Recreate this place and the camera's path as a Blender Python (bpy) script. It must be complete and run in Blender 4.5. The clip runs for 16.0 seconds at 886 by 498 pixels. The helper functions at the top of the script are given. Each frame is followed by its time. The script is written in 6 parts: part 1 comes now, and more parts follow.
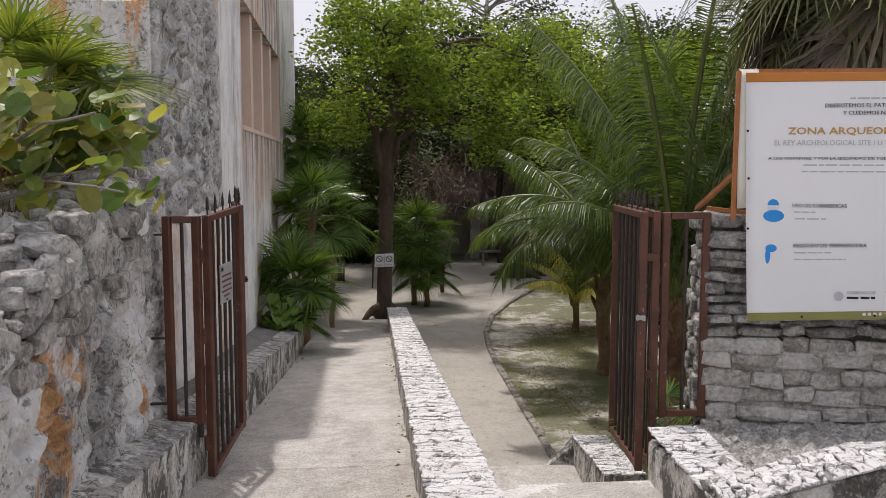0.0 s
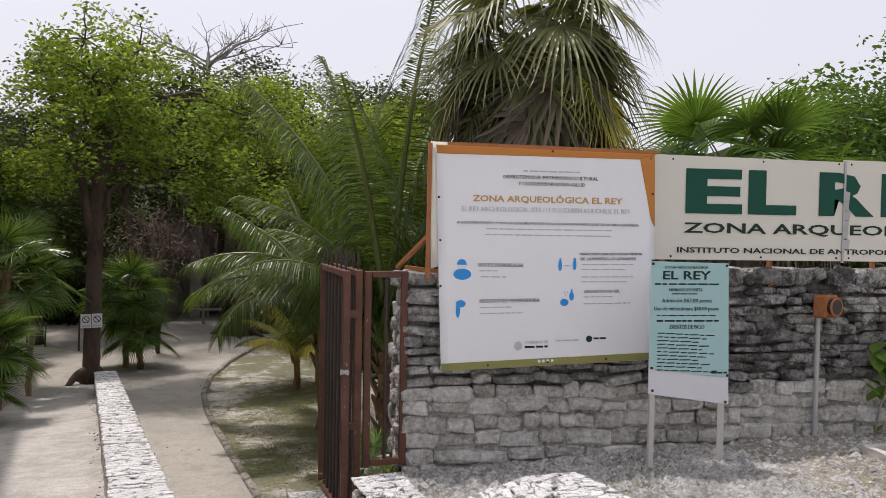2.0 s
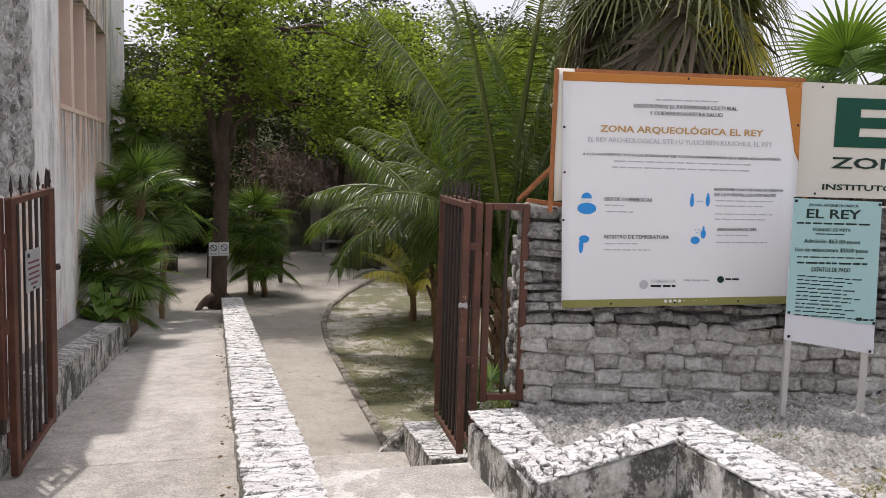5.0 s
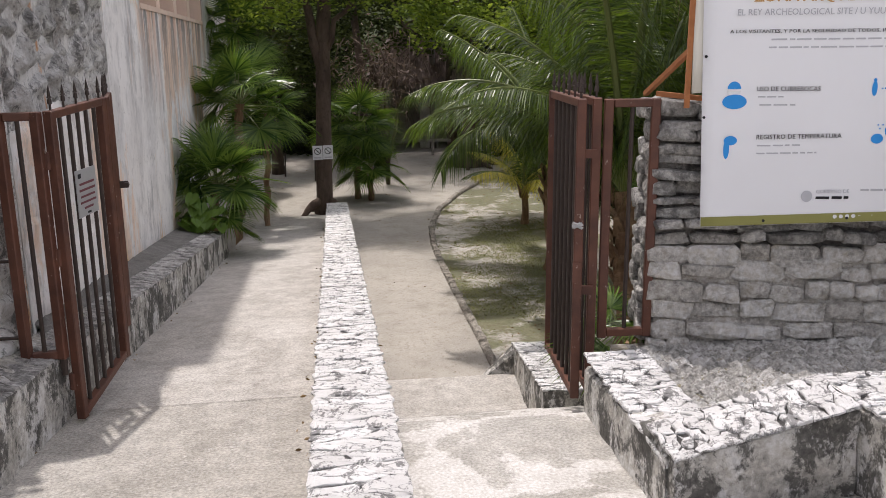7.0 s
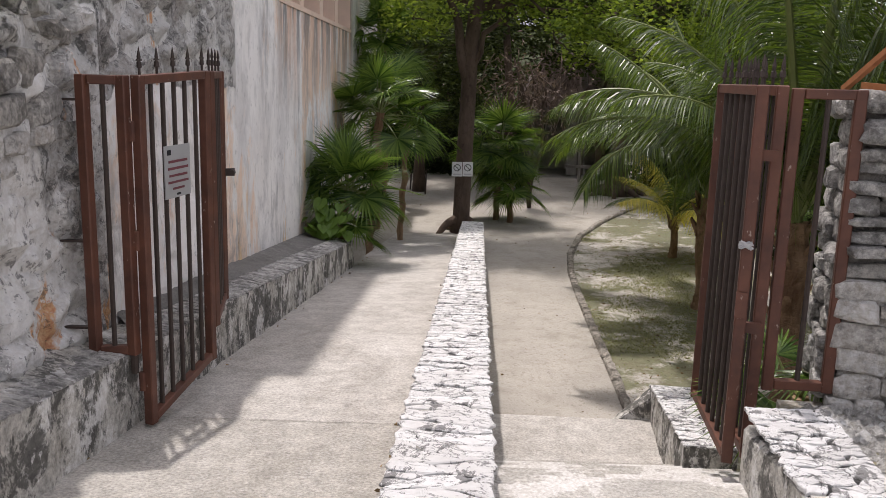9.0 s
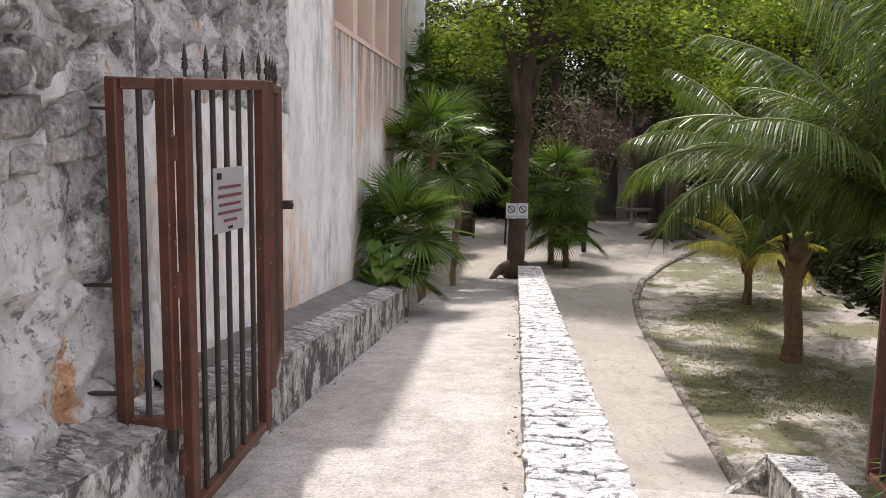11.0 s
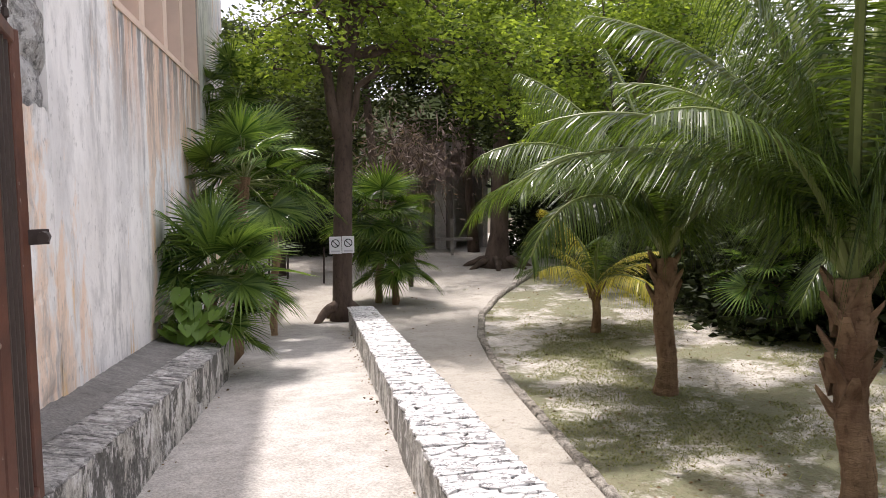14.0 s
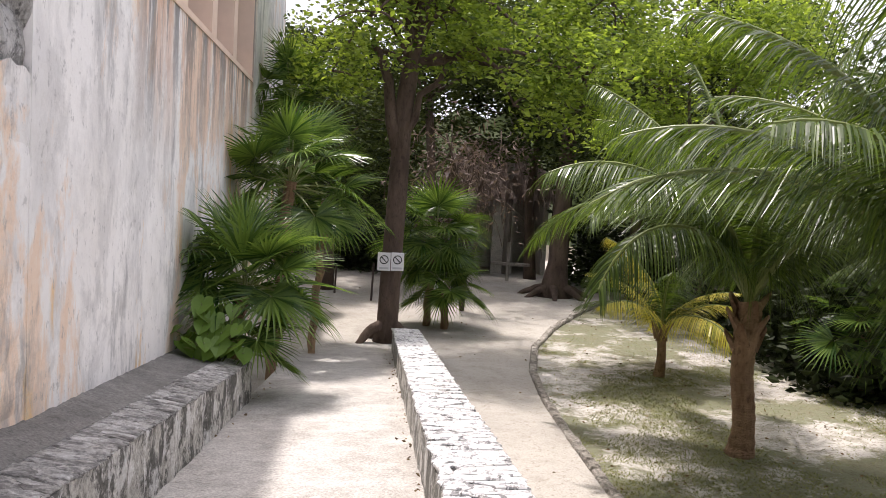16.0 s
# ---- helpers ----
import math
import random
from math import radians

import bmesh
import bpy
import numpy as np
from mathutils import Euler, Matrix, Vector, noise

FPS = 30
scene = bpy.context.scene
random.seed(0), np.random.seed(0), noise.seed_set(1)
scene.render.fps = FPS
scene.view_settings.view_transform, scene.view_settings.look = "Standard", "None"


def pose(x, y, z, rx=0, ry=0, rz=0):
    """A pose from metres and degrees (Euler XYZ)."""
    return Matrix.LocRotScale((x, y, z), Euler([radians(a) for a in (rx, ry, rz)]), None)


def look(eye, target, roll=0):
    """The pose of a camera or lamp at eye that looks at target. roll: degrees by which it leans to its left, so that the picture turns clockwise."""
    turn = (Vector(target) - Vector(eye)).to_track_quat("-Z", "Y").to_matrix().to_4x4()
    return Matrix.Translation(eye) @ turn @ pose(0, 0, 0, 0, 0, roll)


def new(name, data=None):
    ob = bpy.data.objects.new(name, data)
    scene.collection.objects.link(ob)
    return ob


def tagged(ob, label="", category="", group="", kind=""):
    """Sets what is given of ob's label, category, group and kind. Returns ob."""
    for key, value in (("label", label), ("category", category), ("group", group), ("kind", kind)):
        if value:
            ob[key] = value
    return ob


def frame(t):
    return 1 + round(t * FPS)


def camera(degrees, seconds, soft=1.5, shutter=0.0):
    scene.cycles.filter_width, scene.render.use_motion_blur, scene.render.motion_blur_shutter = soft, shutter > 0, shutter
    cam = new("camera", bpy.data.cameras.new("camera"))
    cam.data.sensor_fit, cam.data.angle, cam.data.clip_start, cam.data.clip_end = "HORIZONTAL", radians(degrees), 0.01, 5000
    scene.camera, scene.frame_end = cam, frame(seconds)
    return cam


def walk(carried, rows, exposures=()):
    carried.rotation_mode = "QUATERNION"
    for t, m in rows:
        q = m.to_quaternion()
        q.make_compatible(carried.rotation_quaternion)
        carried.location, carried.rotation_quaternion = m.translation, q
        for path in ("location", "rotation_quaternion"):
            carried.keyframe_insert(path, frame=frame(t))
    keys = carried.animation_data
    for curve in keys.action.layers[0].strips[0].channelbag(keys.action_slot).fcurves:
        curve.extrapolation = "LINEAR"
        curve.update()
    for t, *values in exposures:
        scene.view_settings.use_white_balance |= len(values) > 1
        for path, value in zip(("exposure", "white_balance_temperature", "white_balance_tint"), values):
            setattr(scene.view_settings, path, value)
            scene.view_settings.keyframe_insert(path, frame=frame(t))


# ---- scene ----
cam = camera(54.9, 16.0, 0.6)
PATH = [
    (0, (0.769, 0.107, 1.917), (0.48, 2.076, 1.72), 0.1),
    (0.5, (0.748, -0.035, 1.88), (0.666, 1.925, 1.491), 0.7),
    (1, (0.808, -0.058, 1.907), (0.852, 1.902, 1.509), 1.2),
    (1.5, (0.893, -0.078, 1.915), (1.028, 1.907, 1.717), 1.9),
    (2, (0.918, -0.092, 1.951), (1.257, 1.878, 1.891), 1.0),
    (2.5, (0.924, -0.08, 1.953), (1.377, 1.868, 1.924), 0.8),
    (3, (0.957, -0.066, 1.943), (1.539, 1.847, 1.921), 0.7),
    (3.5, (0.953, -0.086, 1.94), (1.573, 1.816, 1.922), 0.6),
    (4, (0.915, -0.102, 1.929), (1.302, 1.859, 1.849), 0.9),
    (4.5, (0.894, -0.058, 1.92), (1.067, 1.926, 1.74), 1.4),
    (5, (0.896, 0.084, 1.906), (0.97, 2.071, 1.693), 1.7),
    (5.2, (0.879, 0.131, 1.927), (0.936, 2.118, 1.706), 1.7),
    (7.3, (0.968, 1.225, 1.87), (0.72, 3.153, 1.4), 0.3),
    (7.5, (0.939, 1.318, 1.861), (0.661, 3.243, 1.393), 1.0),
    (8, (0.883, 1.485, 1.831), (0.57, 3.399, 1.345), 0.3),
    (8.5, (0.933, 1.629, 1.633), (0.467, 3.528, 1.213), -0.5),
    (9, (0.941, 1.863, 1.602), (0.424, 3.755, 1.208), 1.6),
    (9.5, (0.863, 2.1, 1.581), (0.289, 3.979, 1.207), 0.8),
    (9.7, (0.802, 2.203, 1.572), (0.166, 4.075, 1.273), 1.0),
    (11.8, (0.027, 3.016, 1.315), (-0.506, 4.924, 1.041), 0.1),
    (12, (-0.072, 3.148, 1.304), (-0.57, 5.073, 1.089), -0.5),
    (12.5, (-0.203, 3.373, 1.284), (-0.697, 5.304, 1.12), -1.9),
    (13, (-0.308, 3.693, 1.24), (-0.567, 5.653, 0.941), -1.2),
    (13.5, (-0.34, 4.013, 1.214), (-0.535, 5.987, 0.956), -0.6),
    (14, (-0.425, 4.325, 1.17), (-0.58, 6.309, 0.969), -0.5),
    (14.5, (-0.487, 4.619, 1.14), (-0.652, 6.595, 0.876), -2.1),
    (15, (-0.535, 4.866, 1.118), (-0.74, 6.847, 0.937), 0.0),
    (15.5, (-0.537, 5.072, 1.094), (-0.786, 7.05, 0.934), 1.6),
    (16, (-0.511, 5.266, 1.074), (-0.796, 7.24, 0.923), 3.2),
]
walk(cam, [(t, look(eye, target, roll)) for t, eye, target, roll in PATH],
     ((0, -0.29, 6500, 16), (1.5, -0.16, 6500, 16), (2.5, -0.40, 6500, 16), (3.5, -0.38, 6500, 16), (5, -0.12, 6500, 16), (9, -0.03, 6500, 17), (12, 0.50, 6500, 17), (13, 0.56, 6500, 18), (16, 0.62, 6500, 18)))

# ---- world, sun, exposure ----
A = radians(15.0)          # the ramp runs 15 degrees off the sign wall's normal
CA, SA = math.cos(A), math.sin(A)


def G(u, s, z=0.0):
    """World place from ramp measures: u across to the garden, s along, z up."""
    return Vector((u * CA - s * SA, u * SA + s * CA, z))


def ramp_z(s):
    return 0.305 - 0.0975 * s


def edge_l(s):
    return -0.30 + 0.052 * (s - 4.8)


def edge_r(s):
    return 1.23 + 0.036 * (s - 5.4)


LOW = -1.55                # garden level
SUN_WAY = G(-0.145, 0.33, 1.0).normalized()
world = bpy.data.worlds.new("world")
scene.world = world
world.use_nodes = True
wn, wl = world.node_tree.nodes, world.node_tree.links
sky = wn.new("ShaderNodeTexSky")
sky.sky_type = "NISHITA"
sky.sun_disc = False
sky.sun_elevation = math.asin(SUN_WAY.z)
sky.sun_rotation = math.atan2(SUN_WAY.x, SUN_WAY.y)
sky.air_density, sky.dust_density, sky.ozone_density = 1.0, 6.0, 1.0
haze = wn.new("ShaderNodeMixRGB")
haze.inputs[0].default_value = 0.55
haze.inputs[2].default_value = (12.5, 12.7, 13.4, 1)
wl.new(sky.outputs[0], haze.inputs[1])
wl.new(haze.outputs[0], wn["Background"].inputs[0])
wn["Background"].inputs[1].default_value = 0.118
sun = new("sun", bpy.data.lights.new("sun", "SUN"))
sun.data.energy, sun.data.angle, sun.data.color = 3.3, radians(1.2), (1.0, 0.965, 0.91)
sun.matrix_world = look(SUN_WAY * 40, (0, 0, 0))

# ---- materials ----


class Mat:
    """A node material with a few short ways to lay noise over noise."""

    def __init__(self, name, rough=0.8, metal=0.0, spec=0.3):
        self.m = bpy.data.materials.new(name)
        self.m.use_nodes = True
        self.n, self.l = self.m.node_tree.nodes, self.m.node_tree.links
        self.b = self.n["Principled BSDF"]
        self.b.inputs["Roughness"].default_value = rough
        self.b.inputs["Metallic"].default_value = metal
        self.b.inputs["Specular IOR Level"].default_value = spec
        self.geo = self.n.new("ShaderNodeNewGeometry")
        self.height = None

    def place(self, scale=(1, 1, 1)):
        mp = self.n.new("ShaderNodeMapping")
        mp.inputs["Scale"].default_value = scale
        mp.inputs["Rotation"].default_value = (0, 0, -A)
        self.l.new(self.geo.outputs["Position"], mp.inputs["Vector"])
        return mp.outputs[0]

    def noise(self, scale, detail=4.0, stretch=(1, 1, 1), rough=0.6, twist=0.0):
        t = self.n.new("ShaderNodeTexNoise")
        t.inputs["Scale"].default_value, t.inputs["Detail"].default_value = scale, detail
        t.inputs["Roughness"].default_value, t.inputs["Distortion"].default_value = rough, twist
        self.l.new(self.place(stretch), t.inputs["Vector"])
        return t.outputs["Fac"]

    def cells(self, scale, feature="DISTANCE_TO_EDGE", stretch=(1, 1, 1)):
        t = self.n.new("ShaderNodeTexVoronoi")
        t.feature = feature
        t.inputs["Scale"].default_value = scale
        self.l.new(self.place(stretch), t.inputs["Vector"])
        return t.outputs["Distance"]

    def ramp(self, fac, lo, hi, a=0.0, b=1.0):
        r = self.n.new("ShaderNodeMapRange")
        r.inputs[1].default_value, r.inputs[2].default_value = lo, hi
        r.inputs[3].default_value, r.inputs[4].default_value = a, b
        self.l.new(fac, r.inputs[0])
        return r.outputs[0]

    def times(self, f, g):
        r = self.n.new("ShaderNodeMath")
        r.operation = "MULTIPLY"
        self.l.new(f, r.inputs[0])
        if isinstance(g, float):
            r.inputs[1].default_value = g
        else:
            self.l.new(g, r.inputs[1])
        return r.outputs[0]

    def mix(self, fac, a, b, mode="MIX"):
        x = self.n.new("ShaderNodeMixRGB")
        x.blend_type = mode
        for k, v in enumerate((fac, a, b)):
            if isinstance(v, (int, float)):
                x.inputs[k].default_value = v if k == 0 else (v, v, v, 1)
            elif isinstance(v, tuple):
                x.inputs[k].default_value = (*v, 1)
            else:
                self.l.new(v, x.inputs[k])
        return x.outputs[0]

    def piece(self):
        t = self.n.new("ShaderNodeObjectInfo")
        return t.outputs["Random"]

    def island(self):
        return self.geo.outputs["Random Per Island"]

    def colour(self, c):
        self.l.new(c, self.b.inputs["Base Color"])
        return self

    def bump(self, h, strength=0.5, depth=0.02):
        t = self.n.new("ShaderNodeBump")
        t.inputs["Strength"].default_value, t.inputs["Distance"].default_value = strength, depth
        self.l.new(h, t.inputs["Height"])
        self.l.new(t.outputs[0], self.b.inputs["Normal"])
        return self

    def thin(self, share, tint):
        """Lets light through, as leaves and cloth do."""
        t = self.n.new("ShaderNodeBsdfTranslucent")
        if isinstance(tint, tuple):
            t.inputs[0].default_value = (*tint, 1)
        else:
            self.l.new(tint, t.inputs[0])
        x = self.n.new("ShaderNodeMixShader")
        x.inputs[0].default_value = share
        self.l.new(self.b.outputs[0], x.inputs[1])
        self.l.new(t.outputs[0], x.inputs[2])
        self.l.new(x.outputs[0], self.n["Material Output"].inputs[0])
        return self


def plain(name, c, rough=0.6, metal=0.0, vary=0.12, scale=9.0):
    m = Mat(name, rough, metal)
    f = m.noise(scale, 5)
    m.colour(m.mix(f, tuple(v * (1 - vary) for v in c), tuple(min(1, v * (1 + vary)) for v in c)))
    return m.bump(m.noise(scale * 12, 3), 0.15, 0.003).m


def make_concrete(name, c1, c2, stain, pebbles=0.0, patch=None):
    m = Mat(name, 0.9)
    c = m.mix(m.ramp(m.noise(0.7, 6), 0.35, 0.65), c1, c2)
    c = m.mix(m.times(m.ramp(m.noise(2.3, 7, (1, 0.6, 1), 0.7), 0.48, 0.60), 0.42), c, stain)
    if patch:
        c = m.mix(m.times(m.ramp(m.noise(1.4, 8, rough=0.62, twist=0.3), 0.50, 0.525), 0.8), c, patch)
    c = m.mix(0.5, c, m.mix(m.ramp(m.noise(60, 5, rough=0.7), 0.36, 0.64), 0.22, 0.78), "OVERLAY")
    c = m.mix(0.30, c, m.mix(m.ramp(m.noise(8, 7, rough=0.65), 0.36, 0.64), 0.3, 0.7), "OVERLAY")
    c = m.mix(m.times(m.ramp(m.noise(24, 6, rough=0.7), 0.60, 0.66), 0.38), c, tuple(v * 0.5 for v in stain))
    if pebbles:
        c = m.mix(m.times(m.times(m.ramp(m.cells(46, "F1"), 0.42, 0.25), m.ramp(m.noise(11, 5), 0.44, 0.58)), pebbles), c, (0.70, 0.68, 0.645))
    m.colour(c)
    return m.bump(m.noise(42, 8, rough=0.75), 0.75 + 0.25 * pebbles, 0.014 + 0.012 * pebbles).m


CONCRETE = make_concrete("weathered concrete", (0.43, 0.405, 0.365), (0.52, 0.495, 0.455), (0.29, 0.265, 0.23))
CEMENT = make_concrete("smooth cement", (0.36, 0.345, 0.31), (0.46, 0.44, 0.40), (0.28, 0.26, 0.22), 0.0, (0.63, 0.61, 0.575))
PEBBLED = make_concrete("gravelly concrete", (0.46, 0.44, 0.405), (0.57, 0.55, 0.515), (0.33, 0.305, 0.265), 0.8)
COARSE = make_concrete("coarse brushed concrete", (0.42, 0.395, 0.35), (0.50, 0.475, 0.43), (0.27, 0.25, 0.215), 0.4)
SEAM = make_concrete("dirt in a joint", (0.25, 0.23, 0.20), (0.34, 0.32, 0.28), (0.18, 0.165, 0.14))


def make_sand():
    m = Mat("pale sandy soil", 0.95)
    c = m.mix(m.ramp(m.noise(0.35, 5), 0.35, 0.65), (0.42, 0.39, 0.345), (0.55, 0.52, 0.47))
    c = m.mix(m.times(m.ramp(m.noise(0.8, 9, rough=0.72), 0.455, 0.52), 0.82), c, (0.115, 0.125, 0.05))
    c = m.mix(m.times(m.ramp(m.noise(3.0, 8, rough=0.75), 0.50, 0.58), 0.55), c, (0.22, 0.20, 0.13))
    c = m.mix(m.times(m.ramp(m.noise(22, 6, rough=0.7), 0.54, 0.60), 0.6), c, (0.13, 0.105, 0.065))
    c = m.mix(0.4, c, m.mix(m.ramp(m.noise(90, 4), 0.35, 0.65), 0.3, 0.7), "OVERLAY")
    m.colour(c)
    return m.bump(m.noise(22, 6), 0.5, 0.02).m


SAND = make_sand()


def make_path():
    m = Mat("worn cement path", 0.92)
    c = m.mix(m.ramp(m.noise(0.5, 6), 0.38, 0.62), (0.345, 0.32, 0.28), (0.435, 0.405, 0.355))
    c = m.mix(m.times(m.ramp(m.noise(3.1, 7), 0.5, 0.7), 0.5), c, (0.27, 0.245, 0.20))
    c = m.mix(m.times(m.ramp(m.noise(26, 6, rough=0.7), 0.56, 0.62), 0.5), c, (0.17, 0.14, 0.10))
    c = m.mix(0.4, c, m.mix(m.ramp(m.noise(80, 4), 0.35, 0.65), 0.3, 0.7), "OVERLAY")
    m.colour(c)
    return m.bump(m.noise(40, 5), 0.3, 0.008).m


PATHWAY = make_path()


def make_rubble(name, light, mid, dark, amount=0.55, per=False, tone=0.62, grain=0.7):
    """Limestone: pale faces, grey lichen, black weathering."""
    m = Mat(name, 0.92)
    c = m.mix(m.ramp(m.noise(3.0, 6), 0.35, 0.65), mid, light)
    c = m.mix(m.times(m.ramp(m.noise(7.0, 9, rough=0.75), 0.485, 0.555), amount), c, dark)
    if per:
        c = m.mix(m.island() if per == "island" else m.piece(), c, m.mix(1.0, c, (tone, tone * 0.98, tone * 0.95), "MULTIPLY"))
    c = m.mix(grain, c, m.mix(m.ramp(m.noise(30, 8, rough=0.7), 0.36, 0.64), 0.2, 0.8), "OVERLAY")
    m.colour(c)
    return m.bump(m.noise(18, 10, rough=0.75), 1.0, 0.045).m


LIME = make_rubble("grey limestone", (0.70, 0.68, 0.64), (0.47, 0.46, 0.44), (0.13, 0.125, 0.12), 0.55, True, 0.62)
LIME_ROW = make_rubble("grey limestone courses", (0.54, 0.525, 0.50), (0.31, 0.305, 0.295), (0.06, 0.058, 0.056), 0.82, "island", 0.45)
LIME_PALE = make_rubble("pale limestone", (0.90, 0.87, 0.81), (0.74, 0.705, 0.65), (0.30, 0.29, 0.275), 0.32, True, 0.62)
LIME_MORTAR = make_rubble("pale lime mortar", (0.68, 0.64, 0.585), (0.52, 0.49, 0.445), (0.24, 0.225, 0.205), 0.45)
LIME_DARK = make_rubble("dark mortar", (0.34, 0.315, 0.285), (0.20, 0.185, 0.17), (0.05, 0.048, 0.045), 0.6)
GREY_STONE = make_rubble("weathered flagstone", (0.76, 0.745, 0.72), (0.56, 0.55, 0.53), (0.14, 0.135, 0.13), 0.55, True)


def make_cap():
    """Flaky white limestone with black hairline veins and soot in the hollows."""
    m = Mat("whitewashed cap stone", 0.93)
    c = m.mix(m.ramp(m.noise(4.0, 7), 0.35, 0.65), (0.80, 0.79, 0.77), (0.92, 0.915, 0.90))
    c = m.mix(m.times(m.ramp(m.noise(9.0, 10, (1.5, 0.8, 1), 0.75, 0.3), 0.545, 0.57), 0.8), c, (0.17, 0.165, 0.16))
    vein = m.noise(6.5, 8, (0.7, 1.6, 1), 0.6, 0.6)
    c = m.mix(m.times(m.times(m.ramp(vein, 0.485, 0.498), m.ramp(vein, 0.515, 0.502)), 0.85), c, (0.12, 0.115, 0.11))
    c = m.mix(0.35, c, m.mix(m.ramp(m.noise(36, 8, rough=0.7), 0.36, 0.64), 0.25, 0.75), "OVERLAY")
    c = m.mix(m.piece(), c, m.mix(1.0, c, (0.86, 0.85, 0.84), "MULTIPLY"))
    m.colour(c)
    return m.bump(m.noise(14, 12, (1, 1.3, 1), 0.78), 1.0, 0.03).m


CAP_STONE = make_cap()
JOINT = make_rubble("black joint mortar", (0.15, 0.145, 0.14), (0.10, 0.095, 0.09), (0.03, 0.03, 0.028), 0.7)


def make_kerbface(name, share):
    """Rendered rubble with white lime runs and black mould that trails down."""
    m = Mat(name, 0.93)
    c = m.mix(m.ramp(m.noise(5.0, 7), 0.3, 0.7), (0.34, 0.32, 0.28), (0.66, 0.64, 0.59))
    c = m.mix(m.times(m.ramp(m.noise(4.2, 10, (1, 1, 0.7), 0.78, 0.3), 0.475, 0.525), share), c, (0.075, 0.072, 0.066))
    c = m.mix(m.times(m.ramp(m.noise(5.0, 8, (1, 1, 0.7), 0.74), 0.53, 0.58), 0.75), c, (0.78, 0.765, 0.735))
    c = m.mix(0.6, c, m.mix(m.ramp(m.noise(32, 7, rough=0.7), 0.36, 0.64), 0.22, 0.78), "OVERLAY")
    m.colour(c)
    return m.bump(m.noise(13, 9, rough=0.7), 0.9, 0.04).m


KERBFACE = make_kerbface("mouldy rubble face", 0.85)
CORE = make_kerbface("rubble face", 0.6)


def make_plaster():
    m = Mat("stained white plaster", 0.9)
    c = m.mix(m.ramp(m.noise(0.9, 6), 0.35, 0.65), (0.84, 0.81, 0.775), (0.91, 0.89, 0.865))
    c = m.mix(m.times(m.ramp(m.noise(1.1, 9, (1, 1, 0.55), 0.7), 0.50, 0.62), 0.5), c, (0.58, 0.565, 0.55))
    c = m.mix(m.times(m.ramp(m.noise(0.75, 9, (1, 1, 0.5), 0.7, 0.4), 0.515, 0.57), 0.75), c, (0.80, 0.58, 0.41))
    c = m.mix(m.times(m.ramp(m.noise(0.9, 8, (1.6, 1.6, 0.28), 0.66, 0.3), 0.60, 0.635), 0.8), c, (0.78, 0.52, 0.24))
    c = m.mix(m.times(m.ramp(m.noise(1.5, 10, (1, 1, 0.32), 0.74), 0.54, 0.61), 0.6), c, (0.27, 0.26, 0.255))
    c = m.mix(m.times(m.ramp(m.noise(2.0, 9, (1, 1, 0.45), 0.7), 0.56, 0.63), 0.35), c, (0.30, 0.29, 0.28))
    c = m.mix(m.times(m.ramp(m.noise(2.6, 10, (1, 1, 0.7), 0.72, 0.4), 0.50, 0.60), 0.45), c, (0.52, 0.505, 0.485))
    c = m.mix(m.times(m.ramp(m.noise(17, 10, (1, 1, 0.6), 0.75), 0.58, 0.62), 0.5), c, (0.33, 0.315, 0.30))
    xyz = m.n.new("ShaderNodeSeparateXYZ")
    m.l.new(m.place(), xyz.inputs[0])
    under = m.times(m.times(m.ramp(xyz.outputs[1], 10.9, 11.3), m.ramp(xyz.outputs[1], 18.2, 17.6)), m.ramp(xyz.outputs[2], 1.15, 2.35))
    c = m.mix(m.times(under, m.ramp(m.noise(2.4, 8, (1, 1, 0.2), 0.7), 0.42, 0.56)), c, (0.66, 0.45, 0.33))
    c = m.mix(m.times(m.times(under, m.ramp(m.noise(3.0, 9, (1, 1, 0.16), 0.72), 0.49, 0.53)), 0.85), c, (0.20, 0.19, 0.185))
    c = m.mix(0.3, c, m.mix(m.ramp(m.noise(11, 9, rough=0.72), 0.36, 0.64), 0.36, 0.66), "OVERLAY")
    m.colour(c)
    return m.bump(m.noise(8, 10, rough=0.7), 0.45, 0.02).m


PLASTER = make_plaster()


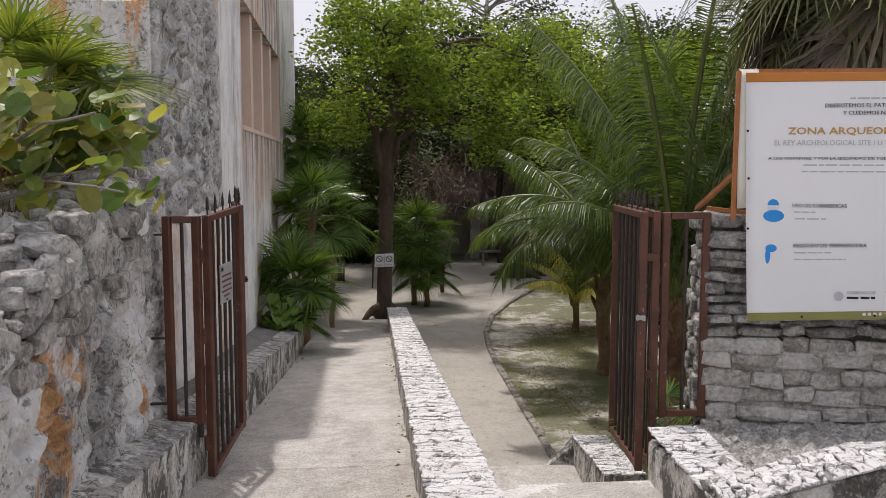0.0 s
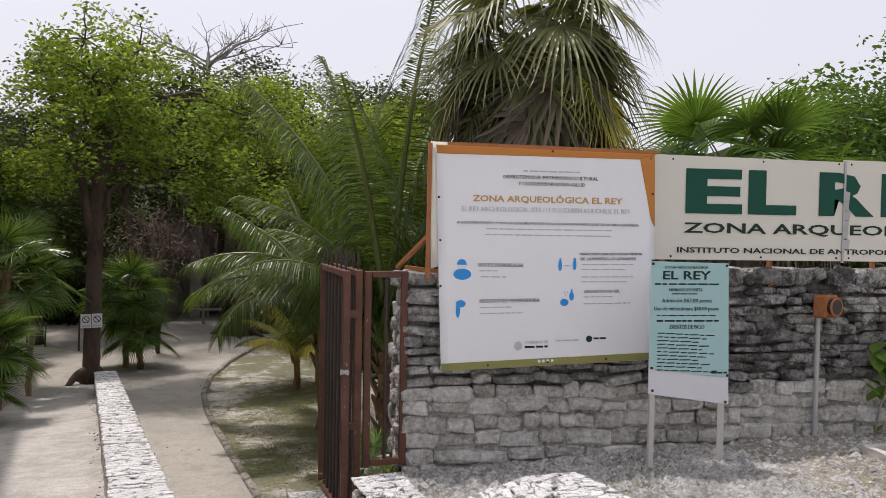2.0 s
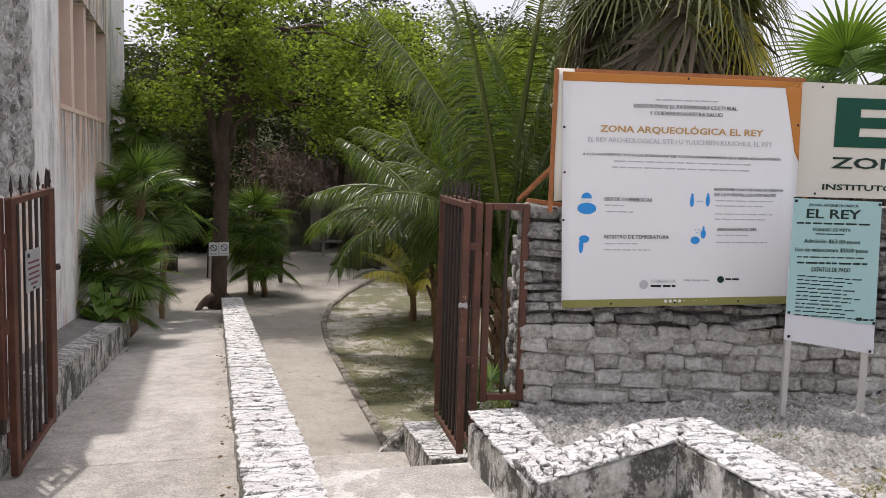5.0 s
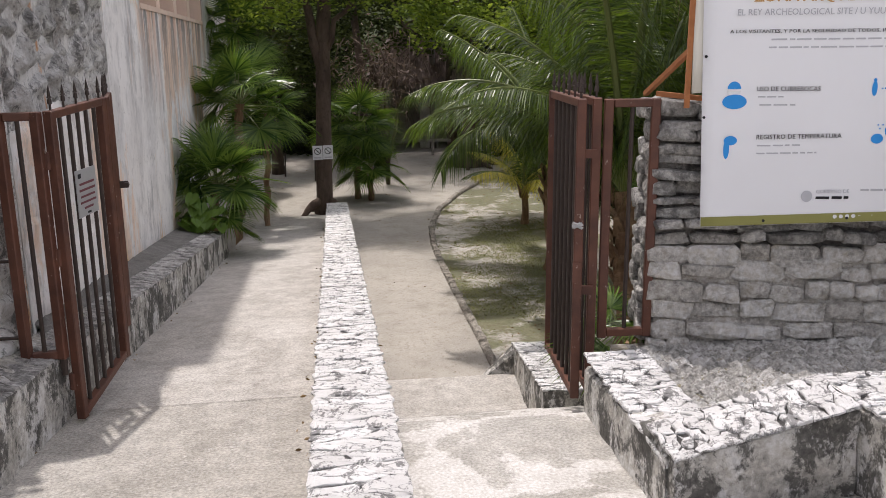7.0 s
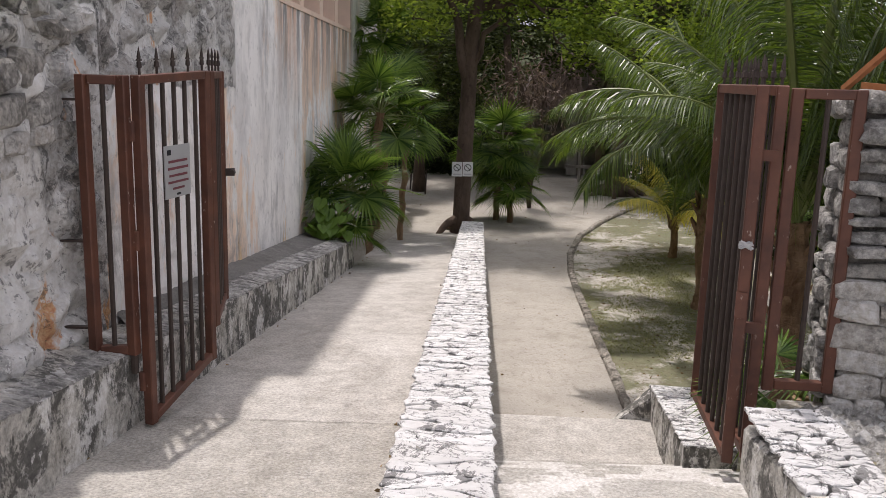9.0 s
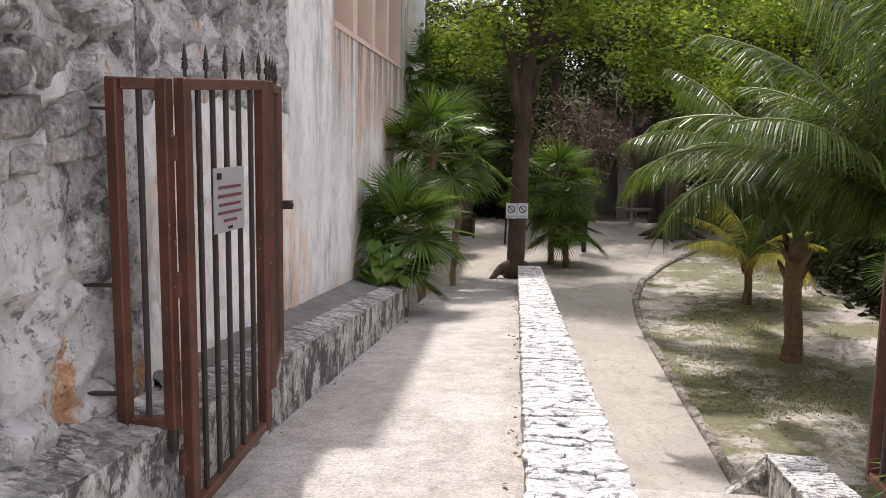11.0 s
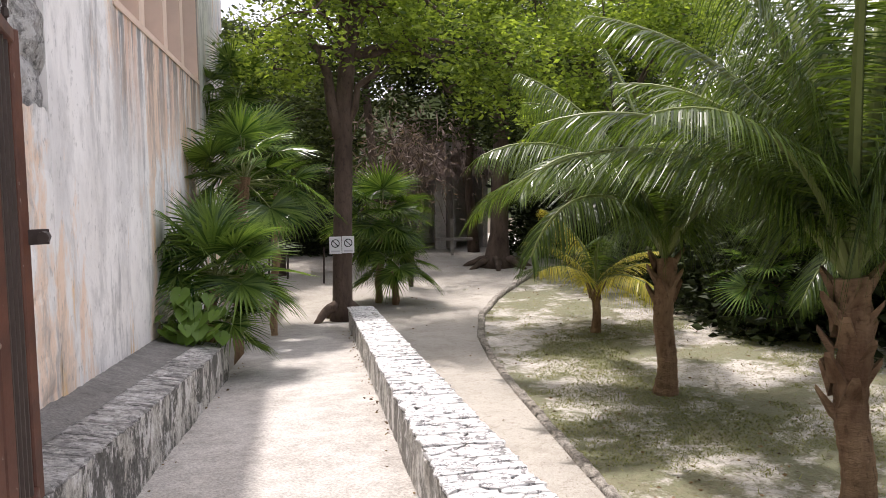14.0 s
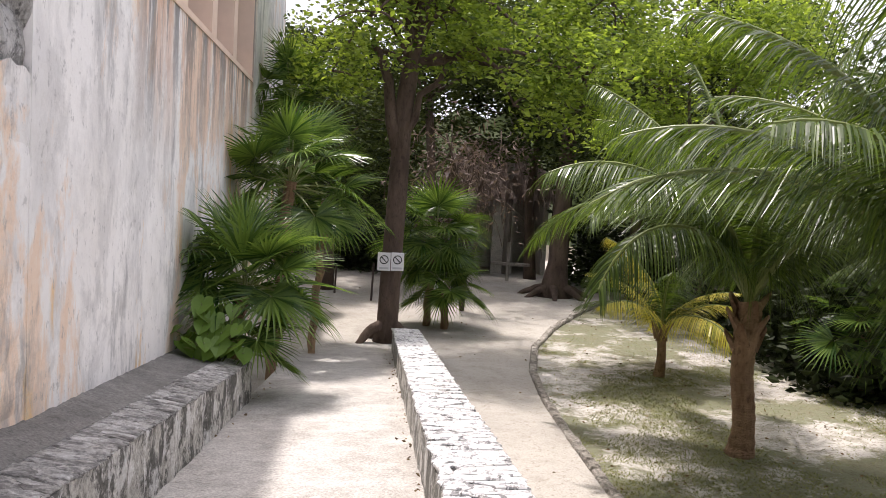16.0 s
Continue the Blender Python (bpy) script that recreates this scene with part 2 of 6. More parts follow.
def make_oldwall(name, plaster, rust):
    """Rough stone wall with remains of plaster, lichen and rust-orange runs."""
    m = Mat(name, 0.93)
    c = m.mix(m.ramp(m.noise(3.1, 9, rough=0.7), 0.40, 0.60), (0.50, 0.485, 0.46), (0.83, 0.81, 0.775))
    c = m.mix(m.times(m.ramp(m.noise(1.1, 8, rough=0.7), 0.52, 0.57), 0.55), c, (0.40, 0.345, 0.30))
    c = m.mix(m.times(m.ramp(m.noise(5.2, 12, rough=0.78, twist=0.4), 0.515, 0.545), 0.72), c, (0.115, 0.11, 0.105))
    coat = m.ramp(m.noise(1.25, 10, (1, 1, 0.8), 0.66, 0.3), 0.455, 0.485)
    skin = m.mix(m.ramp(m.noise(2.4, 8, (1, 1, 0.5), 0.7), 0.40, 0.60), (0.66, 0.635, 0.60), (0.88, 0.86, 0.83))
    skin = m.mix(m.times(m.ramp(m.noise(2.1, 9, (1.3, 1.3, 0.35), 0.7), 0.55, 0.60), 0.6), skin, (0.27, 0.26, 0.25))
    c = m.mix(m.times(coat, plaster), c, skin)
    c = m.mix(m.times(m.ramp(m.noise(1.15, 9, (1.5, 1.5, 0.45), 0.68, 0.3), 0.585, 0.615), rust), c, (0.72, 0.37, 0.15))
    c = m.mix(m.times(m.ramp(m.noise(14.0, 11, rough=0.75), 0.56, 0.59), 0.65), c, (0.10, 0.095, 0.09))
    c = m.mix(m.times(m.ramp(m.noise(6.3, 10, rough=0.75), 0.575, 0.60), 0.75), c, (0.92, 0.905, 0.88))
    c = m.mix(0.55, c, m.mix(m.ramp(m.noise(38, 9, rough=0.75), 0.38, 0.62), 0.2, 0.8), "OVERLAY")
    m.colour(c)
    rough = m.mix(0.35, m.noise(9, 12, rough=0.78), m.noise(34, 8, rough=0.75))
    return m.bump(m.mix(m.times(coat, plaster * 0.68), rough, 0.55), 1.0, 0.11).m


OLDWALL = make_oldwall("rough plastered stone", 0.88, 0.85)
STONE_END = make_oldwall("bare rough stone", 0.35, 0.0)
BROWN_STONE = make_rubble("brownish weathered wall stone", (0.78, 0.745, 0.70), (0.56, 0.53, 0.49), (0.13, 0.125, 0.118), 0.55, True, 0.62)
PEACH = plain("peach stucco", (0.72, 0.55, 0.44), 0.9, vary=0.15, scale=3)
GLASS_DARK = plain("dark louvre", (0.10, 0.11, 0.12), 0.5)


def make_iron():
    m = Mat("brown painted iron with rust", 0.55, 0.0, 0.4)
    c = m.mix(m.ramp(m.noise(6, 6), 0.35, 0.65), (0.072, 0.029, 0.019), (0.128, 0.050, 0.030))
    c = m.mix(m.times(m.ramp(m.noise(34, 7, (1, 1, 0.6)), 0.66, 0.72), 0.7), c, (0.42, 0.36, 0.30))
    m.colour(c)
    return m.bump(m.noise(60, 4), 0.3, 0.004).m


IRON = make_iron()
IRON_DARK = plain("blackened iron", (0.05, 0.036, 0.03), 0.6, vary=0.4, scale=20)


def make_leaf(name, dark, light, rough=0.45, share=0.35, dry=None, amount=0.0, spec=0.45):
    m = Mat(name, rough, 0.0, spec)
    c = m.mix(m.island(), dark, light)
    c = m.mix(m.times(m.ramp(m.noise(1.3, 3), 0.4, 0.7), 0.5), c, m.mix(0.5, c, light))
    if dry:
        c = m.mix(m.ramp(m.island(), 1 - amount - 0.01, 1 - amount), c, dry)
    m.colour(c)
    return m.thin(share, m.mix(1.0, c, (1.5, 1.45, 0.75), "MULTIPLY")).m


LEAF_TREE = make_leaf("fresh green leaves", (0.045, 0.085, 0.014), (0.28, 0.37, 0.065), 0.45, 0.55, spec=0.3)
# wood green set darker so it carries the crowns' own shade
LEAF_WOOD = make_leaf("wood leaves toned down for shade", (0.012, 0.020, 0.007), (0.085, 0.112, 0.030), 0.6, 0.2, spec=0.15)
# undergrowth green near black: the deep shade under the crowns is in the colour
LEAF_SHADE = make_leaf("leaves with shade in their green", (0.008, 0.012, 0.005), (0.035, 0.048, 0.016), 0.6, 0.12, spec=0.15)
LEAF_BRIGHT = make_leaf("bright shrub leaves", (0.055, 0.11, 0.022), (0.13, 0.22, 0.04), 0.4, 0.35, spec=0.3)
LEAF_FAN = make_leaf("fan palm leaf", (0.018, 0.055, 0.012), (0.15, 0.23, 0.05), 0.27, 0.36, spec=0.35)
LEAF_COCO = make_leaf("coconut leaflets", (0.012, 0.030, 0.007), (0.105, 0.16, 0.026), 0.32, 0.42, spec=0.5)
LEAF_SKIRT = make_leaf("dull old palm leaf", (0.075, 0.085, 0.034), (0.25, 0.26, 0.115), 0.42, 0.25)
# yellower, lighter green: sunlight on the palmetto is put into the colour
LEAF_PALMETTO = make_leaf("palmetto leaf with sun in its green", (0.06, 0.10, 0.016), (0.19, 0.23, 0.042), 0.35, 0.45)
LEAF_YELLOW = make_leaf("yellowing leaflets", (0.26, 0.28, 0.035), (0.56, 0.47, 0.06), 0.4, 0.4)
LEAF_DRY = make_leaf("dead palm leaf", (0.06, 0.047, 0.034), (0.24, 0.195, 0.145), 0.8, 0.15)
LEAF_ROSE = make_leaf("dead rosy-brown leaf", (0.09, 0.066, 0.056), (0.25, 0.185, 0.16), 0.8, 0.12)
GRASS = make_leaf("grass blades", (0.09, 0.115, 0.03), (0.27, 0.27, 0.095), 0.7, 0.3)
FLOOR_SHADED = plain("litter soil darkened for tree shade", (0.10, 0.085, 0.06), 0.95, vary=0.5, scale=6)
LITTER = make_leaf("dry leaf litter", (0.09, 0.06, 0.035), (0.30, 0.20, 0.10), 0.8, 0.1)


def make_bark(name, a, b, rings=0.0):
    m = Mat(name, 0.92)
    c = m.mix(m.ramp(m.noise(5, 7, (1, 1, 0.35)), 0.35, 0.65), a, b)
    c = m.mix(m.times(m.ramp(m.noise(24, 6, (1, 1, 0.5)), 0.55, 0.7), 0.6), c, tuple(v * 0.4 for v in a))
    m.colour(c)
    return m.bump(m.noise(20, 8, (1, 1, 0.4 if not rings else 3.0)), 0.8, 0.03).m


BARK = make_bark("dark tree bark", (0.065, 0.045, 0.034), (0.125, 0.090, 0.068))
BARK_PALM = make_bark("fibrous palm trunk", (0.15, 0.085, 0.048), (0.33, 0.22, 0.13), 1)
TWIG = make_bark("grey twigs", (0.20, 0.18, 0.16), (0.32, 0.29, 0.26))
STALK = plain("palm stalk", (0.16, 0.19, 0.06), 0.4)


def make_cloth(name, c, share):
    m = Mat(name, 0.5)
    m.colour(m.mix(m.noise(1.7, 4), tuple(v * 0.93 for v in c), c))
    m.bump(m.noise(1.6, 3, (1, 1, 0.6), 0.45, 0.2), 0.7, 0.07)
    return m.thin(share, c).m


POSTER = make_cloth("white printed vinyl", (0.89, 0.89, 0.90), 0.15)
ORANGE = make_cloth("orange vinyl border", (0.62, 0.25, 0.055), 0.2)
OLIVE = make_cloth("olive vinyl border", (0.28, 0.27, 0.085), 0.1)
TEAL = make_cloth("pale turquoise vinyl", (0.40, 0.62, 0.62), 0.1)
PALE = make_cloth("plain white vinyl", (0.80, 0.80, 0.84), 0.2)
CREAM = plain("cream painted sheet", (0.67, 0.645, 0.565), 0.5, vary=0.05, scale=2)
GREEN = plain("dark green paint", (0.006, 0.072, 0.046), 0.7, vary=0.1)
INK = plain("black lettering", (0.018, 0.018, 0.020), 0.7)
INK_GREEN = plain("greenish black lettering", (0.014, 0.034, 0.027), 0.7)
INK_GREY = plain("grey lettering", (0.48, 0.48, 0.50), 0.6)
INK_GOLD = plain("gold lettering", (0.50, 0.30, 0.11), 0.6)
BLUE = plain("blue print", (0.025, 0.27, 0.68), 0.5)
PLATE = plain("white enamel plate", (0.72, 0.72, 0.72), 0.4, vary=0.06)
ZINC = plain("weathered grey metal", (0.42, 0.42, 0.42), 0.5, 0.3)
RUST = plain("rusty orange iron", (0.33, 0.13, 0.05), 0.8, vary=0.4, scale=25)
STEEL_DARK = plain("dark lamp lens", (0.03, 0.03, 0.03), 0.2)
BLOCK = plain("pale cement block", (0.50, 0.48, 0.445), 0.9, vary=0.15)
WHITE_GRAVEL = make_rubble("white gravel", (0.80, 0.785, 0.75), (0.60, 0.585, 0.55), (0.30, 0.285, 0.26), 0.4, "island", 0.6)

# ---- building blocks ----


def stands(ob):
    m = ob.matrix_basis
    return stands(ob.parent) @ ob.matrix_parent_inverse @ m if ob.parent else m.copy()


def hang(ob, parent=None, label=""):
    """Puts ob, made in world places, under its thing."""
    if parent:
        ob.parent = parent
        ob.matrix_parent_inverse = stands(parent).inverted()
    if label:
        ob["label"] = label
    return ob


def link(name, bm, material, parent=None, label="", smooth=False):
    me = bpy.data.meshes.new(name)
    bmesh.ops.recalc_face_normals(bm, faces=bm.faces)
    bm.to_mesh(me)
    bm.free()
    me.materials.append(material)
    if smooth:
        me.polygons.foreach_set("use_smooth", [True] * len(me.polygons))
    return hang(new(name, me), parent, label)


def part(name, bm, material, parent, label="", smooth=False):
    return link(name, bm, material, parent, label, smooth)


def empty(name, label, category, group="", kind="", at=(0, 0, 0)):
    ob = new(name)
    ob.empty_display_size = 0.1
    ob.location = at
    return tagged(ob, label, category, group, kind)


def hexa(bm, low, top):
    v = [bm.verts.new(p) for p in (*low, *top)]
    n = len(low)
    bm.faces.new(v[:n][::-1])
    bm.faces.new(v[n:])
    for i in range(n):
        j = (i + 1) % n
        bm.faces.new((v[i], v[j], v[n + j], v[n + i]))


def bar_to(bm, a, b, w, d=None, up=Vector((0, 0, 1))):
    """A square bar from a to b."""
    a, b = Vector(a), Vector(b)
    d = w if d is None else d
    way = (b - a).normalized()
    if abs(way.dot(up)) > 0.95:
        up = Vector((0, 1, 0))
    x = way.cross(up).normalized()
    y = x.cross(way).normalized()
    ring = [x * (i * w / 2) + y * (j * d / 2) for i, j in ((-1, -1), (1, -1), (1, 1), (-1, 1))]
    hexa(bm, [a + r for r in ring], [b + r for r in ring])


def tube(bm, pts, radii, n=8, cap=True):
    rings = []
    for i, p in enumerate(pts):
        p = Vector(p)
        way = Vector(pts[min(i + 1, len(pts) - 1)]) - Vector(pts[max(i - 1, 0)])
        way.normalize()
        x = way.cross(Vector((0.13, 0.99, 0.05)) if abs(way.y) < 0.9 else Vector((1, 0, 0))).normalized()
        y = way.cross(x)
        rings.append([bm.verts.new(p + (x * math.cos(2 * math.pi * k / n) + y * math.sin(2 * math.pi * k / n)) * radii[i]) for k in range(n)])
    for a, b in zip(rings, rings[1:]):
        for k in range(n):
            bm.faces.new((a[k], a[(k + 1) % n], b[(k + 1) % n], b[k]))
    if cap:
        bm.faces.new(rings[0][::-1])
        bm.faces.new(rings[-1])


def sheet(bm, spot, nu, nv):
    """A grid of nu by nv cells through spot(a, b), a and b from 0 to 1."""
    g = [[bm.verts.new(spot(i / nu, j / nv)) for j in range(nv + 1)] for i in range(nu + 1)]
    for i in range(nu):
        for j in range(nv):
            bm.faces.new((g[i][j], g[i + 1][j], g[i + 1][j + 1], g[i][j + 1]))
    return g


def strip_block(bm, rows, low):
    """A long solid from cross rows (left point, right point) along it, down to low."""
    tops = [(bm.verts.new(a), bm.verts.new(b)) for a, b in rows]
    bots = [(bm.verts.new((a[0], a[1], low)), bm.verts.new((b[0], b[1], low))) for a, b in rows]
    for i in range(len(rows) - 1):
        (a, b), (c, d) = tops[i], tops[i + 1]
        (e, f), (g, h) = bots[i], bots[i + 1]
        bm.faces.new((a, b, d, c))
        bm.faces.new((e, g, h, f))
        bm.faces.new((a, c, g, e))
        bm.faces.new((b, f, h, d))
    bm.faces.new((tops[0][0], bots[0][0], bots[0][1], tops[0][1]))
    bm.faces.new((tops[-1][0], tops[-1][1], bots[-1][1], bots[-1][0]))


def mesh_from(name, verts, faces, material, parent=None, label="", smooth=False):
    me = bpy.data.meshes.new(name)
    me.from_pydata(verts, [], faces)
    me.materials.append(material)
    if smooth:
        me.polygons.foreach_set("use_smooth", [True] * len(me.polygons))
    return hang(new(name, me), parent, label)


def jag(p, amp, scale=3.0):
    n = noise.noise_vector(Vector(p) * scale)
    return Vector(p) + n * amp

# ---- the large structure ----


def ground():
    bm = bmesh.new()
    hexa(bm, [(-400, -400, LOW - 1.5), (400, -400, LOW - 1.5), (400, 400, LOW - 1.5), (-400, 400, LOW - 1.5)],
         [(-400, -400, LOW - 0.01), (400, -400, LOW - 0.01), (400, 400, LOW - 0.01), (-400, 400, LOW - 0.01)])
    tagged(link("ground", bm, SAND), "pale sandy soil with thin grass", "ground", kind="structure")


ground()
KERB = [(3.13, 8.9), (3.18, 10.2), (3.25, 12.3), (3.31, 13.8), (3.40, 15.4), (3.60, 17.0), (4.05, 18.9), (4.9, 21.0), (6.1, 23.3), (7.5, 25.6), (9.4, 28.2)]


def kerb_at(s):
    for (u0, s0), (u1, s1) in zip(KERB, KERB[1:]):
        if s <= s1:
            f = (s - s0) / (s1 - s0)
            return u0 + (u1 - u0) * f
    return KERB[-1][0]


def garden_path():
    bm = bmesh.new()
    rows = []
    for k in range(60):
        s = 8.7 + 27.3 * k / 59
        z = LOW + 0.03 + 0.012 * noise.noise((s * 0.6, 3, 0))
        rows.append((G(-0.45, s, z), G(kerb_at(s), s, z)))
    strip_block(bm, rows, LOW - 0.3)
    tagged(link("path", bm, PATHWAY), "grey worn cement garden path with dappled shade", "path", kind="structure")


garden_path()


def ramp_slab():
    bm = bmesh.new()
    rows = []
    for k in range(90):
        s = -9.0 + 27.6 * k / 89
        z = ramp_z(s) if s > -0.5 else ramp_z(-0.5)
        right = edge_r(s) + 0.02 if s > 3.25 else 1.36
        rows.append((G(edge_l(s) - 0.05, s, z), G(right, s, z)))
    cut = 5.97
    edge = (G(edge_l(cut) - 0.05, cut, ramp_z(cut)), G(edge_r(cut) + 0.02, cut, ramp_z(cut)))
    far = [r for r in rows if (r[0].x * -SA + r[0].y * CA) > cut]
    near = [r for r in rows if (r[0].x * -SA + r[0].y * CA) <= cut]
    strip_block(bm, near + [edge], LOW - 0.3)
    tagged(link("ramp_head", bm, COARSE), "coarse stained concrete at the head of the ramp", "ramp", kind="structure")
    bm = bmesh.new()
    strip_block(bm, [edge] + far, LOW - 0.3)
    tagged(link("ramp", bm, CONCRETE), "long sloping ramp of stained beige concrete", "ramp", kind="structure")


ramp_slab()


def ramp_seams():
    for s in (5.97, 16.4):
        bm = bmesh.new()
        n = 24

        def spot(a, b):
            u = edge_l(s) + 0.01 + (edge_r(s) - edge_l(s) - 0.02) * a
            q = s + 0.012 * noise.noise((u * 6, s, 0)) + (b - 0.5) * 0.006
            return G(u, q, ramp_z(q) + 0.004)
        sheet(bm, spot, n, 1)
        tagged(link("seam", bm, SEAM), "dark joint across the concrete ramp", "joint", kind="structure")


ramp_seams()


def upper_platform():
    bm = bmesh.new()
    rows = []
    for k in range(14):
        s = -9.0 + 12.72 * k / 13
        z = ramp_z(max(s, -0.5)) + (0.085 if s > 1 else 0.03)
        rows.append((G(1.30 if s > 0 else 1.37, s, z), G(3.7, s, z)))
    strip_block(bm, rows, LOW - 0.3)
    tagged(link("platform", bm, PEBBLED), "pale pebbly concrete forecourt above the steps", "platform", kind="structure")


upper_platform()


def stairs():
    top = empty("stairs", "grey cement steps down to the garden path", "stairs", kind="structure", at=G(2.2, 5, LOW))
    bm = bmesh.new()
    hexa(bm, [G(1.6, 3.7, LOW - .3), G(2.78, 3.7, LOW - .3), G(2.78, 5.02, LOW - .3), G(1.6, 5.05, LOW - .3)],
         [G(1.6, 3.7, -0.10), G(2.78, 3.7, -0.10), G(2.78, 5.02, -0.10), G(1.6, 5.05, -0.10)])
    part("landing", bm, CEMENT, top, "smooth patched cement landing")
    for k in range(6):
        z = -0.10 - 0.175 * (k + 1)
        s0, s1 = 5.03 + 0.40 * k, 5.03 + 0.40 * (k + 1) + 0.01
        bm = bmesh.new()
        hexa(bm, [G(1.62, s0, LOW - .3), G(3.25, s0, LOW - .3), G(3.25, s1, LOW - .3), G(1.62, s1, LOW - .3)],
             [G(1.62, s0, z), G(3.25, s0, z), G(3.25, s1, z), G(1.62, s1, z)])
        part("step", bm, CEMENT, top)
    bm = bmesh.new()
    hexa(bm, [G(1.65, 7.4, LOW - .3), G(3.27, 7.4, LOW - .3), G(3.27, 8.72, LOW - .3), G(1.65, 8.78, LOW - .3)],
         [G(1.65, 7.4, -1.34), G(3.27, 7.4, -1.34), G(3.27, 8.72, -1.34), G(1.65, 8.78, -1.34)])
    part("lower_landing", bm, CONCRETE, top)


stairs()


def lumpy_wall(bm, line, tops, low, width, seg=0.12, amp=0.02):
    """A low wall along line [(u, s)], of a width to its right, with a rough skin."""
    run = [0.0]
    for (a, b), (c, d) in zip(line, line[1:]):
        run.append(run[-1] + math.hypot(c - a, d - b))
    n = max(2, int(run[-1] / seg))
    rings = []
    for k in range(n + 1):
        r = run[-1] * k / n
        i = next((j for j in range(len(run) - 1) if r <= run[j + 1] + 1e-9), len(run) - 2)
        f = (r - run[i]) / (run[i + 1] - run[i])
        u, s = (line[i][0] * (1 - f) + line[i + 1][0] * f, line[i][1] * (1 - f) + line[i + 1][1] * f)
        du, ds = line[i + 1][0] - line[i][0], line[i + 1][1] - line[i][1]
        q = math.hypot(du, ds)
        nu, ns = ds / q, -du / q
        zt = tops[i] * (1 - f) + tops[i + 1] * f
        ring = []
        m = max(2, int((zt - low) / 0.13))
        for j in range(m if m < 7 else 7):
            z = low + (zt - 0.02 - low) * j / (min(m, 7) - 1)
            ring.append(G(u, s, z))
        ring.append(G(u + nu * 0.02, s + ns * 0.02, zt))
        ring.append(G(u + nu * (width - 0.02), s + ns * (width - 0.02), zt))
        for j in range(min(m, 7)):
            z = zt - 0.02 - (zt - 0.02 - low) * j / (min(m, 7) - 1)
            ring.append(G(u + nu * width, s + ns * width, z))
        rings.append(ring)
    size = max(len(r) for r in rings)
    vs = []
    for ring in rings:
        while len(ring) < size:
            ring.insert(1, (ring[0] + ring[1]) / 2)
            if len(ring) < size:
                ring.insert(len(ring) - 1, (ring[-1] + ring[-2]) / 2)
        vs.append([bm.verts.new(jag(p, amp, 6.0)) for p in ring])
    for a, b in zip(vs, vs[1:]):
        for j in range(size - 1):
            bm.faces.new((a[j], a[j + 1], b[j + 1], b[j]))
    bm.faces.new(vs[0])
    bm.faces.new(vs[-1][::-1])


CW = 0.385                 # width of the wall between ramp and steps
CH = 0.305                 # its height over the ramp, less the capping stones
bm = bmesh.new()
line = [(edge_r(s), s) for s in [3.27 + 14.65 * k / 12 for k in range(13)]]
lumpy_wall(bm, line, [ramp_z(s) + CH for _, s in line], LOW - 0.2, CW)
wall_ramp = tagged(link("wall_ramp", bm, CORE), "low rubble wall with whitewashed capping stones beside the ramp", "low wall", kind="structure")


def bench_h(s):
    return 0.40 if s < 8 else 0.40 - 0.011 * (s - 8)


bm = bmesh.new()
rows = []
for k in range(150):
    s = -9 + 21.85 * k / 149
    w = Vector((noise.noise((s * 5, 0, 0)) * 0.025, 0, noise.noise((s * 4, 7, 0)) * 0.012))
    rows.append((G(-0.62, s, ramp_z(max(s, -.5)) + bench_h(s) + 0.09), G(edge_l(s) + w.x, s, ramp_z(max(s, -.5)) + bench_h(s) + w.z)))
tops = [[bm.verts.new(p) for p in (b, b - Vector((0, 0, 0.10)), b - Vector((0, 0, 0.22)), Vector((b[0], b[1], LOW - .2)), Vector((a[0], a[1], LOW - .2)), a)] for a, b in rows]
for a, b in zip(tops, tops[1:]):
    for j in range(6):
        bm.faces.new((a[j], a[(j + 1) % 6], b[(j + 1) % 6], b[j]))
bm.faces.new(tops[0])
bm.faces.new(tops[-1][::-1])
for ring in tops:
    for v in ring[1:3]:
        v.co = jag(v.co, 0.02, 7)
wall_bench = tagged(link("wall_bench", bm, KERBFACE), "low mouldy rubble ledge along the foot of the building", "low wall", kind="structure")

# building on the garden's edge: rough stone end, plastered front with a row of tall openings
BU, B0, B1, B2, BTOP = -0.5, 6.2, 9.15, 23.4, 6.35


def stone_top(s):
    """The broken top of the stone end, which climbs towards the plastered front."""
    return 3.15 + 0.80 * max(0.0, s - B0) + 0.12 * noise.noise((s * 2.3, 1, 0))


